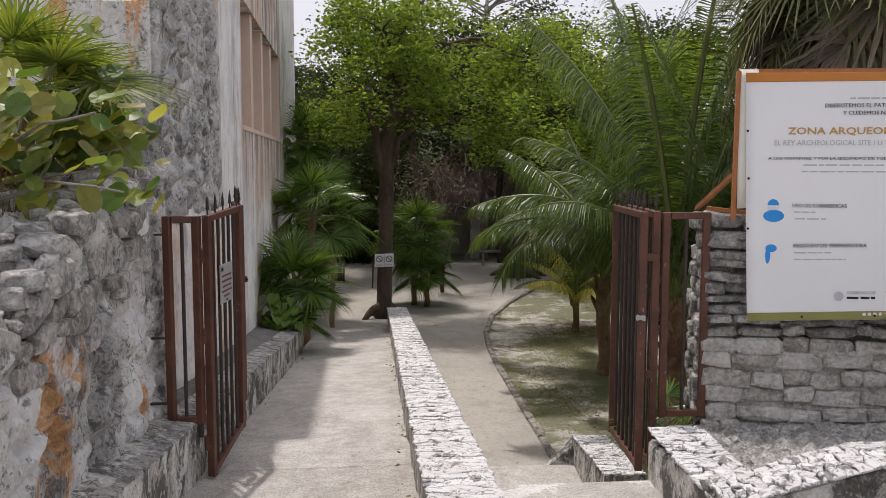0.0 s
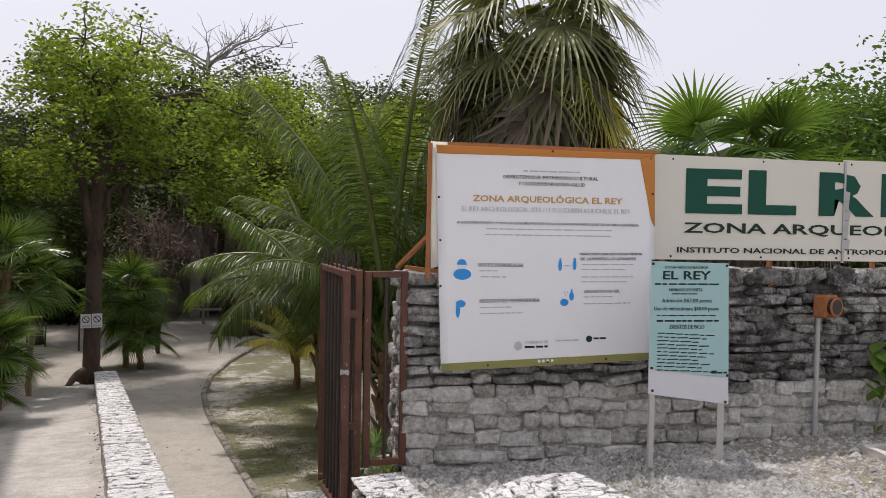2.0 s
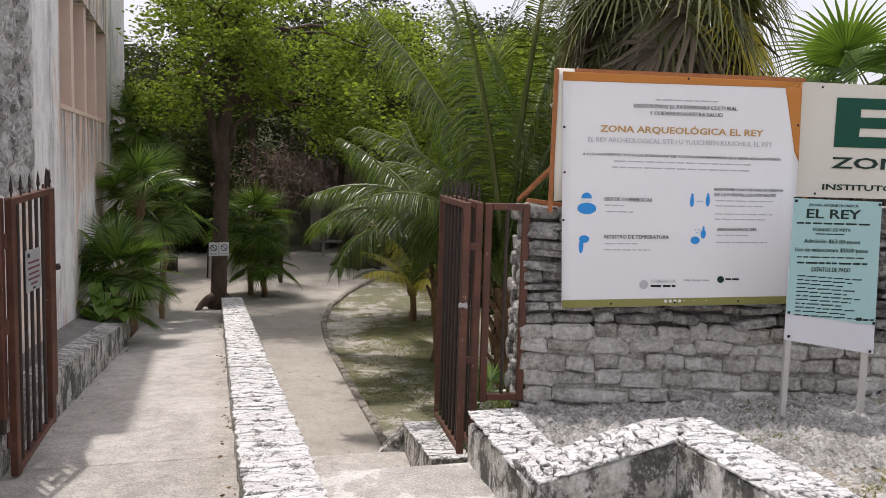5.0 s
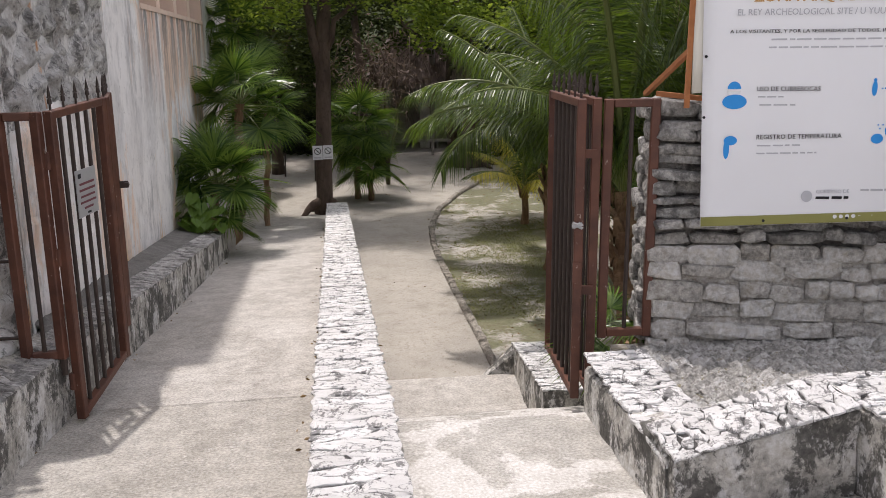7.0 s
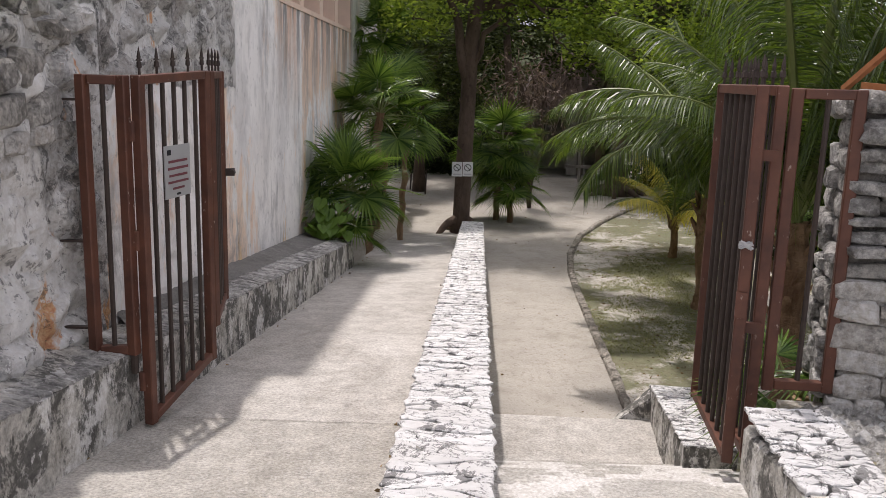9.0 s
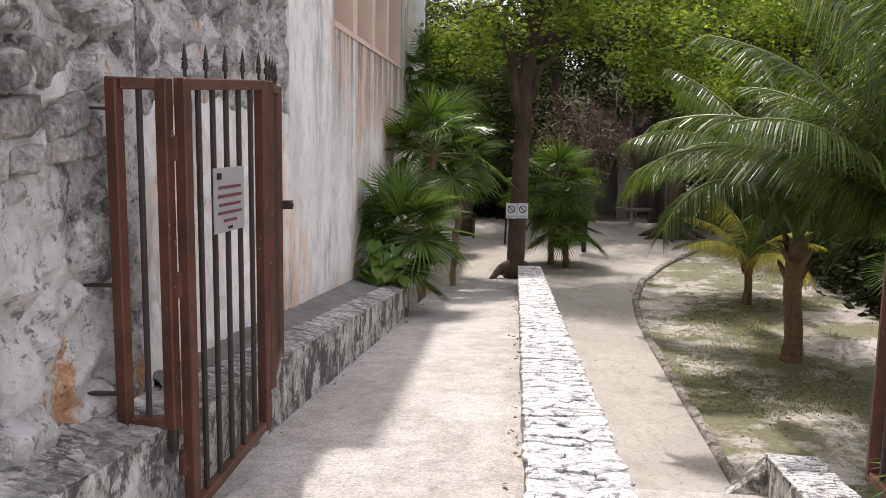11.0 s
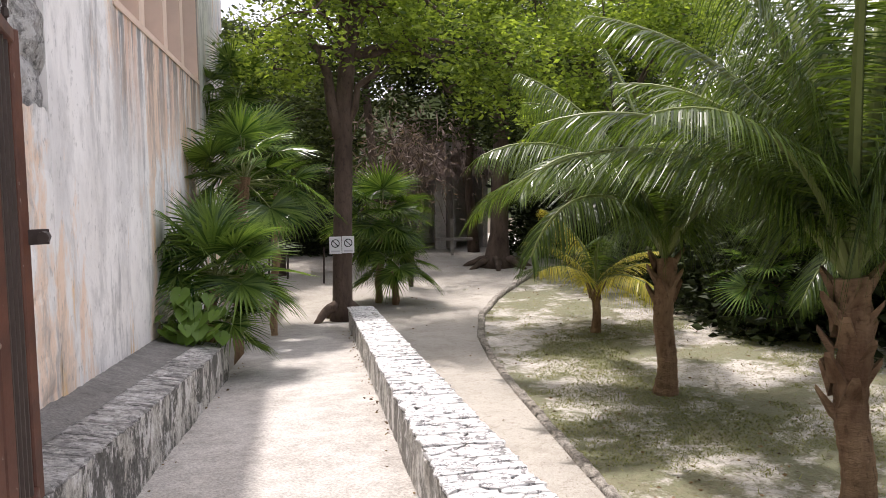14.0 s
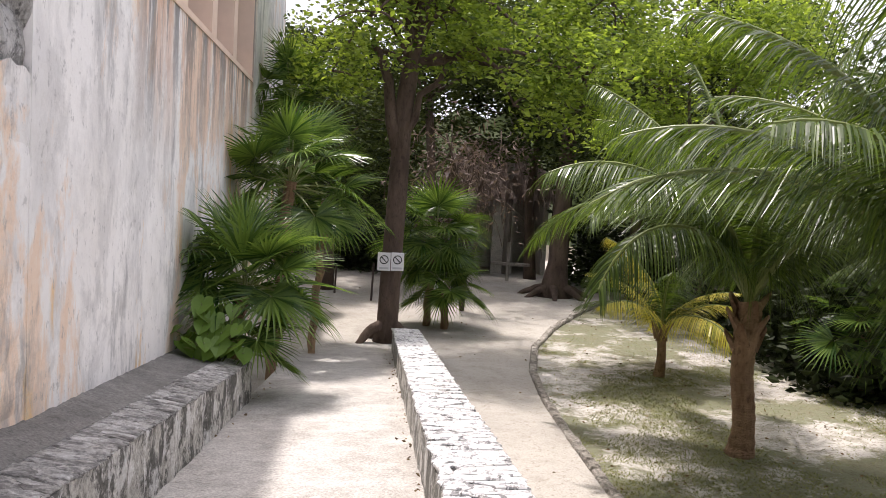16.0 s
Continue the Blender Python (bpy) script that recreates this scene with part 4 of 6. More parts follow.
fan_palm("low spreading fan palm beside the tree trunk", G(2.75, 20.3, LOW), G(2.75, 20.3, -0.75), 16, 0.62, 0.42, 29, tilt=(-0.15, 1.2))
fan_palm("small fan palm in the shade", G(-0.2, 22.0, LOW), G(-0.1, 22.0, 0.2), 12, 0.6, 0.5, 26, tilt=(-0.6, 1.0))
fan_palm("fan palm growing behind the gate", (1.75, 6.75, LOW), (1.70, 6.78, -0.1), 9, 0.42, 0.32, 27, tilt=(0.0, 1.2), trunk_r=0.05)


def coco_frond(bm, base, az, el, length, bend, seed, pairs=46, leaf_len=0.62, width=0.030, hang=0.5, twist=0.0):
    """A feather leaf; returns its midrib's points."""
    rng = random.Random(seed)
    p = Vector(base)
    n = 16
    mid, ways = [], []
    for k in range(n + 1):
        t = k / n
        e = el - bend * t ** 1.25
        d = Vector((math.cos(az + twist * t) * math.cos(e), math.sin(az + twist * t) * math.cos(e), math.sin(e)))
        mid.append(p.copy())
        ways.append(d)
        p = p + d * length / n
    for sgn in (-1, 1):
        for k in range(pairs):
            t = 0.14 + 0.86 * (k + rng.uniform(0.2, 0.8)) / pairs
            i = min(n - 1, int(t * n))
            q = mid[i].lerp(mid[i + 1], t * n - i)
            d = ways[i]
            side = d.cross(Vector((0, 0, 1)))
            side = (side.normalized() if side.length > 0.08 else Vector((math.sin(az), -math.cos(az), 0))) * sgn
            up = side.cross(d) * sgn
            out = (side * 0.80 + d * (0.35 + 0.5 * t) + up * 0.18 + Vector((0, 0, -1)) * rng.uniform(0, hang * 0.4)).normalized()
            ln = leaf_len * (0.35 + 0.75 * math.sin(min(1.0, 0.12 + t * 0.95) * math.pi) ** 0.7) * rng.uniform(0.85, 1.1)
            face = (out.cross(up).normalized() + up * rng.uniform(-.6, .6)).normalized()
            prev = None
            for j, f in enumerate((0.0, 0.3, 0.65, 1.0)):
                wid = (0.5, 1.0, 0.75, 0.05)[j] * width * 0.5
                c = q + out * ln * f + Vector((0, 0, -1)) * hang * ln * f ** 2.0
                row = (bm.verts.new(c - face * wid), bm.verts.new(c + face * wid))
                if prev:
                    bm.faces.new((prev[0], prev[1], row[1], row[0]))
                prev = row
    return mid


def coco_palm(label, foot, head, fronds, seed, trunk_r=0.13, name="coconut_palm", boots=10):
    rng = random.Random(seed)
    foot, head = Vector(foot), Vector(head)
    top = empty(name, label, "palm", at=foot)
    bm = bmesh.new()
    n = max(6, int((head - foot).length / 0.06))
    pts = [foot.lerp(head, k / n) + Vector((0.02 * math.sin(k * .31), 0.02 * math.cos(k * .4), 0)) for k in range(n + 1)]
    tube(bm, pts, [trunk_r * (1.35 - 0.35 * min(1, k / 5)) * (1.0 + 0.035 * ((k % 2) * 2 - 1)) for k in range(n + 1)], 14)
    part("trunk", bm, BARK_PALM, top)
    for k in range(boots):
        az = k * 2.4
        z = head - Vector((0, 0, 0.06 + 0.07 * k * (head - foot).length / 2.4))
        o = Vector((math.cos(az), math.sin(az), 0))
        bm = bmesh.new()
        hexa(bm, [z + o * trunk_r * 0.8 + o.cross(Vector((0, 0, 1))) * w + Vector((0, 0, h)) for w, h in ((-.09, -.07), (.09, -.07), (.06, .04), (-.06, .04))],
             [z + o * (trunk_r + 0.10) + o.cross(Vector((0, 0, 1))) * w + Vector((0, 0, h)) for w, h in ((-.035, .15), (.035, .15), (.025, .19), (-.025, .19))])
        part("leaf_base", bm, BARK_PALM, top, "dry split leaf base")
    for k, (az, el, ln, bend, yellow) in enumerate(fronds):
        bm = bmesh.new()
        mid = coco_frond(bm, head + Vector((0, 0, rng.uniform(-.05, .1))), az, el, ln, bend, seed * 50 + k, pairs=int(40 + 30 * ln), leaf_len=0.18 * ln + 0.12, width=0.009 + 0.0026 * ln,
                         hang=rng.uniform(0.45, 0.9) + (0.5 if el > 1.24 else 0.0), twist=rng.uniform(-.2, .2))
        fr = part("frond", bm, LEAF_YELLOW if yellow else LEAF_COCO, top, "yellowing frond" if yellow else "")
        bm = bmesh.new()
        tube(bm, mid, [0.035 * (ln / 2.5) * (1 - 0.85 * i / (len(mid) - 1)) + 0.003 for i in range(len(mid))], 6)
        part("midrib", bm, STALK, fr)
    return top


def ring_of(n, seed, ln, lo=-0.1, hi=1.35, yellow=(), bend=1.0, arc=None):
    rng = random.Random(seed)
    out = []
    for k in range(n):
        f = k / (n - 1)
        el = hi + (lo - hi) * f
        az = k * 2.399 if arc is None else arc[0] + (arc[1] - arc[0]) * ((k * 0.618) % 1)
        out.append((az + rng.uniform(-.2, .2), el, ln * rng.uniform(0.85, 1.08), bend * (0.85 + 0.5 * f) + rng.uniform(-.15, .15), k in yellow))
    return out


coco_palm("young coconut palm with arching fronds on the lawn", G(5.07, 13.47, LOW - .03), G(5.03, 13.47, 0.05), ring_of(5, 13, 2.9, 1.25, 1.5, bend=0.6) + ring_of(13, 3, 3.0, 0.88, 1.3, bend=1.6), 3, 0.115)
coco_palm("large coconut palm with a scarred trunk and upright fronds", G(4.85, 9.75, LOW - .03), G(4.80, 9.85, 0.30), ring_of(8, 14, 4.4, 1.25, 1.5, bend=0.5) + ring_of(17, 4, 2.9, 0.95, 1.3, bend=1.25, arc=(-0.9, 3.9)), 4, 0.125, boots=18)
coco_palm("very young coconut palm with yellowing fronds", G(5.57, 17.1, LOW - .03), G(5.56, 17.1, -0.85), ring_of(12, 5, 1.55, 0.35, 1.4, (1, 4, 5, 7, 8, 10, 11)), 5, 0.065, boots=3)
coco_palm("coconut palm at the back of the lawn", G(9.6, 15.0, LOW - .03), G(9.5, 15.0, 0.2), ring_of(13, 7, 2.8, 0.1, 1.4), 7, 0.14)


def skirt_palm():
    """Old fan palm over the sign with a skirt of dead leaves."""
    ob = fan_palm("old fan palm with a skirt of dead leaves behind the signs", (3.6, 9.0, LOW), (3.45, 9.0, 3.85), 34, 0.92, 0.80, 41, material=LEAF_SKIRT, trunk_r=0.16, tilt=(-0.85, 1.25), dry=20, golds=(26, 31), sag=(0.18, 0.55))
    return ob


skirt_palm()
fan_palm("fan palm with upright leaves behind the signs", (5.9, 9.8, LOW), (6.2, 9.8, 2.65), 11, 1.0, 0.75, 42, material=LEAF_BRIGHT, tilt=(0.15, 1.35), dry=8)
fan_palm("small fan palm behind the signs", (7.0, 9.4, LOW), (7.0, 9.3, 2.35), 10, 0.6, 0.5, 43, material=LEAF_BRIGHT, tilt=(-0.2, 1.2), dry=5)
fan_palm("fan palm in the shade of the lawn's edge", G(8.2, 16.3, LOW), G(8.2, 16.3, -0.6), 16, 0.7, 0.6, 44, tilt=(-0.4, 1.2))


def sea_grape():
    rng = random.Random(9)
    foot = G(-1.0, 4.6, bed_z(-1.0, 4.6))
    top = empty("sea_grape", "sea grape shrub with round yellow-green leaves on the retaining wall", "shrub", at=foot)
    tips = []
    for k in range(17):
        sb, ub = rng.uniform(4.0, 5.8), rng.uniform(-1.25, -0.9)
        b = G(ub, sb, bed_z(ub, sb) - 0.05)
        reach = rng.random()
        tip = G(ub + 0.25 + 0.62 * reach, sb + rng.uniform(-.35, .35), bed_z(ub, sb) + rng.uniform(0.22, 0.80) - 0.15 * reach)
        bm = bmesh.new()
        pts = limb(bm, b, tip, 0.013, 0.005, 60 + k, 0.12, 6)
        part("branch", bm, TWIG, top, smooth=True)
        tips += [p for p in pts[2:]]
    for k in range(280):
        c = rng.choice(tips) + Vector((rng.gauss(0, .11), rng.gauss(0, .11), rng.uniform(-.10, .14)))
        r = rng.uniform(0.040, 0.075)
        nrm = Vector((rng.uniform(-.8, .8), rng.uniform(-1, .2), rng.uniform(.2, 1))).normalized()
        x = nrm.cross(Vector((0.3, 0.2, 1))).normalized()
        y = nrm.cross(x)
        bm = bmesh.new()
        mid = bm.verts.new(c - nrm * r * 0.18)
        ringv = [bm.verts.new(c + (x * math.cos(a) + y * math.sin(a) * 1.12) * r + nrm * r * 0.08 * math.sin(3 * a)) for a in [2 * math.pi * j / 11 for j in range(11)]]
        for j in range(11):
            bm.faces.new((mid, ringv[j], ringv[(j + 1) % 11]))
        part("leaf", bm, LEAF_GRAPE_BY[k % 4], top)
    return top


LEAF_GRAPE_BY = [make_leaf("round leaf, tone %d" % k, c, d, 0.4, 0.4) for k, (c, d) in enumerate((
    ((0.05, 0.10, 0.018), (0.08, 0.14, 0.025)), ((0.10, 0.16, 0.03), (0.16, 0.21, 0.04)), ((0.24, 0.27, 0.05), (0.34, 0.34, 0.06)), ((0.40, 0.19, 0.03), (0.16, 0.18, 0.04))))]
sea_grape()
fan_palm("palmetto with broad leaves on the retaining wall", G(-1.05, 4.9, bed_z(-1.05, 4.9) - .05), G(-0.95, 4.9, 2.20), 12, 0.50, 0.36, 51, material=LEAF_PALMETTO, tilt=(0.1, 1.3), trunk_r=0.05)


def dry_tussock():
    rng = np.random.default_rng(5)
    n = 2600
    s = rng.uniform(2.6, 5.6, n)
    u = -0.85 - 0.25 * np.abs(rng.normal(size=n))
    v, f = [], []
    for k in range(n):
        b = G(u[k], s[k], bed_z(u[k], s[k]) - 0.02)
        t = b + Vector((rng.normal() * .09, rng.normal() * .09, rng.uniform(.04, .2)))
        w = Vector((rng.normal() * .006, rng.normal() * .006, 0))
        v += [b - w, b + w, t]
        f.append((3 * k, 3 * k + 1, 3 * k + 2))
    tagged(mesh_from("dry_grass", v, f, LITTER), "dry brown grass on the retaining wall", "dry grass", kind="stuff")


dry_tussock()


def ledge_shrub():
    """Broad heart-shaped leaves at the end of the ledge."""
    rng = random.Random(14)
    top = empty("shrub", "low shrub with large bright heart-shaped leaves on the ledge", "shrub", at=G(-0.15, 12.55, -0.5))
    bm = bmesh.new()
    spots = []
    for k in range(46):
        c = G(-0.18 + rng.gauss(0, 0.16), 12.45 + rng.gauss(0, 0.16), -0.42 + abs(rng.gauss(0, 0.22)))
        spots.append(c)
        tube(bm, [G(-0.15, 12.5, -0.6), (c + G(-0.15, 12.5, -0.45)) / 2, c], [0.008, 0.006, 0.004], 5)
    part("stem", bm, STALK, top)
    for c in spots:
        leaf_shape(c, rng, rng.uniform(0.07, 0.125), LEAF_BRIGHT, top)


def leaf_shape(c, rng, r, material, parent):
    nrm = Vector((rng.uniform(-.6, .6), rng.uniform(-1, .1), rng.uniform(.3, 1))).normalized()
    x = nrm.cross(Vector((0.1, 0.3, 1))).normalized()
    y = -nrm.cross(x)
    outline = ((0, -1.25), (.55, -.55), (.8, .1), (.6, .65), (.2, .75), (0, .5), (-.2, .75), (-.6, .65), (-.8, .1), (-.55, -.55))
    bm = bmesh.new()
    mid = bm.verts.new(c - nrm * r * 0.15)
    ringv = [bm.verts.new(c + x * a * r + y * b * r) for a, b in outline]
    for j in range(10):
        bm.faces.new((mid, ringv[j], ringv[(j + 1) % 10]))
    part("leaf", bm, material, parent)


ledge_shrub()


def wall_shrub():
    rng = random.Random(15)
    top = empty("shrub", "small green shrub growing at the foot of the stone wall", "shrub", at=(5.6, 6.0, 0.35))
    bm = bmesh.new()
    tube(bm, [(5.5, 6.0, 0.33), (5.52, 5.98, 0.55), (5.6, 5.97, 0.8), (5.62, 5.96, 1.0)], [0.010, 0.009, 0.007, 0.004], 6)
    part("stem", bm, TWIG, top)
    for k in range(34):
        c = Vector((5.63 + rng.gauss(0, 0.12), 5.93 + rng.gauss(0, .05), 0.80 + rng.gauss(0, 0.13)))
        leaf_shape(c, rng, rng.uniform(0.05, 0.085), LEAF_BRIGHT, top)


wall_shrub()


# woods round the garden
def wood_tree(k, x, y, h, r, seed, material, leaf=0.135):
    rng = random.Random(seed)
    foot = Vector((x, y, LOW))
    trunk = [foot, foot + Vector((rng.uniform(-.2, .2), rng.uniform(-.2, .2), h * 0.25)), foot + Vector((rng.uniform(-.4, .4), rng.uniform(-.4, .4), h * 0.5))]
    blobs = []
    for j in range(7):
        a = j * 2.4 + rng.random()
        q = r * rng.uniform(0.3, 0.75)
        blobs.append(((x + q * math.cos(a), y + q * math.sin(a), LOW + h * rng.uniform(0.45, 0.92)), r * rng.uniform(0.42, 0.65), 0.8))
    return broad_tree("leafy tree in the dense wood round the garden", foot, trunk, blobs, 0, leaf, material, seed, int((170 if k < 8 or k in (11, 12, 19) else 120) * r), 46, 0.30, twigs=26, r0=0.14, gap=-0.12)


# the last two are added to cast shade on the back of the lawn
WOODS = [(-9.5, 27, 6.4, 2.6), (-7.0, 30, 7.0, 2.8), (-4.2, 27.5, 9.6, 3.0), (-1.5, 30, 9.6, 3.2), (1.2, 27, 8.2, 2.9), (4.0, 29, 7.4, 2.9), (6.5, 26, 5.4, 2.4), (9.0, 24, 4.9, 2.3),
         (5.5, 20.5, 4.6, 1.8), (8.5, 19.0, 4.2, 1.9), (11.5, 21, 4.6, 2.2), (2.4, 23.8, 6.8, 2.2), (-6.0, 24.5, 5.6, 2.0), (12.0, 14.6, 7.0, 2.3), (15.2, 14.0, 8.7, 3.0), (18.5, 16, 8.4, 3.0),
         (11.8, 17.2, 4.4, 2.0), (16, 20, 6.6, 3.0), (20.5, 12, 7.8, 3.0), (-8.5, 21.0, 5.4, 1.8), (4.9, 18.8, 5.2, 2.1), (6.6, 16.6, 4.8, 2.0)]
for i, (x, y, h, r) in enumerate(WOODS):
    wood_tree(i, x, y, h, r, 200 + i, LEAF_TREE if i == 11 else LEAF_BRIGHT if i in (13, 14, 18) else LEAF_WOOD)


def thicket():
    """Undergrowth that closes the view under the crowns."""
    rng = np.random.default_rng(77)
    pts = []
    for k in range(1500):
        a = rng.random()
        if a < 0.5:
            x, y = rng.uniform(-11, 9), 0
            y = 29 + 0.12 * (x + 1) ** 2 * 0.2 + rng.uniform(-.8, 3)
            z = LOW + 4.0 * rng.random() ** 1.4
        elif a < 0.8:
            x = rng.uniform(6.5, 13)
            y = 24 - (x - 6.5) * 1.1 + rng.uniform(-.6, 2.5)
            z = LOW + rng.uniform(0, 3.6)
        else:
            x, y = rng.uniform(4.5, 15), rng.uniform(9.2, 11.5)
            y += 0.15 * (x - 4.5)
            z = LOW + rng.uniform(0, 3.6)
        if -4.6 < x < -0.6 and y < 33.5:
            continue
        pts.append(np.array([x, y, z]) + rng.normal(size=(30, 3)) * 0.35)
    for k in range(900):
        u, s = rng.uniform(-1.5, 9.5), 0
        s = 30.0 - 0.9 * max(0, u - 5) + rng.uniform(-.5, 1.6)
        if 3.6 < u < 7.4:
            continue
        p = G(u, s, LOW + 1.7 * rng.random() ** 1.5)
        pts.append(np.array(p) + rng.normal(size=(26, 3)) * 0.28)
    for k in range(520):
        p = G(rng.uniform(8.6, 13), rng.uniform(12.5, 19.5), LOW + 2.6 * rng.random() ** 1.2)
        pts.append(np.array(p) + rng.normal(size=(26, 3)) * 0.28)
    for k in range(760):
        u, s = rng.uniform(7.4, 12), rng.uniform(15.6, 21)
        if u < 7.6 + 0.5 * noise.noise((s * 0.8, 0, 3)):
            continue
        p = G(u, s, LOW + 1.5 * rng.random() ** 1.3)
        pts.append(np.array(p) + rng.normal(size=(26, 3)) * 0.24)
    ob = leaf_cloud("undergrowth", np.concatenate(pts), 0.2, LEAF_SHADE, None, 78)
    tagged(ob, "dense undergrowth darkened for the shade under the trees", "undergrowth", kind="stuff")


thicket()


def far_woods():
    bm = bmesh.new()

    def spot(a, b):
        t = -1.25 + 2.5 * a
        r = 46 + 6 * b
        h = (7.5 + 2.0 * noise.noise((t * 6, 0, 0)) + 1.2 * noise.noise((t * 19, 2, 0))) * b
        return Vector((r * math.sin(t) - 2, r * math.cos(t), LOW - 0.1 + h + 0.7 * noise.noise((t * 40, b * 9, 1))))
    sheet(bm, spot, 160, 14)
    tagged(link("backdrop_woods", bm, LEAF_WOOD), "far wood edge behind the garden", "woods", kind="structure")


far_woods()


def bare_twigs():
    """Leafless branches that stand out over the wood."""
    top = empty("dead_tree", "leafless grey tree standing over the wood", "tree", at=(-2.3, 31.0, LOW))
    bm = bmesh.new()
    rng = random.Random(8)
    tube(bm, [(-2.3, 31, LOW), (-2.3, 31.1, 3), (-2.2, 31, 7.8)], [0.12, 0.1, 0.06], 8)
    for k in range(16):
        a = Vector((-2.25, 31, rng.uniform(6.6, 7.8)))
        b = a + Vector((rng.uniform(-3.4, 3.4), rng.uniform(-1, 1), rng.uniform(0.6, 1.6)))
        pts = limb(bm, a, b, 0.035, 0.01, k, 0.05)
        for j in range(7):
            q = rng.choice(pts[2:])
            limb(bm, q, q + Vector((rng.uniform(-.6, .6), rng.uniform(-.4, .4), rng.uniform(0.2, .8))), 0.012, 0.005, k * 9 + j, 0.03, 3)
    part("trunk", bm, TWIG, top, smooth=True)


bare_twigs()


def forest_floor():
    # dark sheet over the sand, with the wood's shade put into its colour
    bm = bmesh.new()

    def spot(a, b):
        s0 = 27.0 + 2.0 * noise.noise((a * 8, 0, 0))
        u = -14 + 48 * a
        # comes forward behind the lawn to darken the ground as shrub shade does
        if u > 6.6:
            s0 -= min(11.5, (u - 6.6) * 6.0)
        return G(u, s0 + 30 * b, LOW + 0.012)
    sheet(bm, spot, 50, 8)
    tagged(link("forest_floor", bm, FLOOR_SHADED), "leaf litter darkened for the shade of the trees", "leaf litter", kind="structure")


forest_floor()


def dead_fronds():
    """Tangle of dry hanging fronds beside the wood."""
    rng = np.random.default_rng(19)
    top = empty("dead_shrub", "tangle of dry pinkish-brown hanging twigs", "dead shrub", at=G(3.5, 22.5, LOW))
    bm = bmesh.new()
    r = random.Random(19)
    for k in range(60):
        a = G(3.2 + r.gauss(0, .6), 22.5 + r.gauss(0, .4), r.uniform(0.6, 2.3))
        b = a + Vector((r.gauss(0, .5), r.gauss(0, .4), -r.uniform(.5, 1.5)))
        limb(bm, a, b, 0.012, 0.005, k, 0.1, 4)
    for k in range(6):
        limb(bm, G(3.4, 22.6, LOW), G(3.2 + r.gauss(0, .6), 22.5, r.uniform(1.2, 2.2)), 0.05, 0.02, 90 + k)
    part("twig_tangle", bm, BARK, top, smooth=True)
    pts = np.array([tuple(G(3.2 + r.gauss(0, .65), 22.4 + r.gauss(0, .4), 1.2 + r.gauss(0, .6))) for k in range(900)])
    leaf_cloud("dry_leaves", pts, 0.16, LEAF_ROSE, top, 20, 0.22, 0.6, 0.5)


dead_fronds()


def hut():
    """Small open shelter in the shade at the end of the path."""
    top = empty("hut", "small thatched shelter with a pale wall in deep shade", "hut", at=G(5.5, 30.8, LOW))
    for u0, u1, s0, s1, h in ((5.35, 6.0, 30.55, 30.7, 2.35), (3.95, 7.05, 32.6, 32.75, 2.5), (6.9, 7.05, 30.6, 32.6, 2.4), (3.95, 4.1, 30.6, 32.6, 2.4)):
        bm = bmesh.new()
        hexa(bm, [G(u0, s0, LOW), G(u1, s0, LOW), G(u1, s1, LOW), G(u0, s1, LOW)], [G(u0, s0, LOW + h), G(u1, s0, LOW + h), G(u1, s1, LOW + h), G(u0, s1, LOW + h)])
        part("wall", bm, CONCRETE, top, "pale rendered wall")
    bm = bmesh.new()
    ridge = LOW + 4.1
    hexa(bm, [G(3.6, 30.1, LOW + 2.3), G(7.4, 30.1, LOW + 2.3), G(7.4, 33.2, LOW + 2.3), G(3.6, 33.2, LOW + 2.3)],
         [G(4.6, 31.4, ridge), G(6.4, 31.4, ridge), G(6.4, 31.9, ridge), G(4.6, 31.9, ridge)])
    roof = part("roof", bm, LEAF_ROSE, top, "rosy-brown thatch")
    r = random.Random(23)
    bm = bmesh.new()
    for k in range(1500):
        f, g = r.random(), r.random()
        u = 3.6 + f + (3.8 - 2 * f) * g
        a = G(u, 30.08 + 1.3 * f, LOW + 2.33 + 1.8 * f)
        b = a + G(r.gauss(0, .06), -0.18, -r.uniform(.25, .5))
        w = G(r.uniform(.010, .022), 0, 0)
        bm.faces.new([bm.verts.new(p) for p in (a - w, a + w, b)])
    part("thatch", bm, LEAF_ROSE, roof, "ragged straw ends")
    for u in (3.9, 7.1):
        bm = bmesh.new()
        tube(bm, [G(u, 30.2, LOW), G(u + .03, 30.2, LOW + 2.35)], [0.07, 0.06], 8)
        part("post", bm, BARK, top)


hut()

# ---- the gate ----


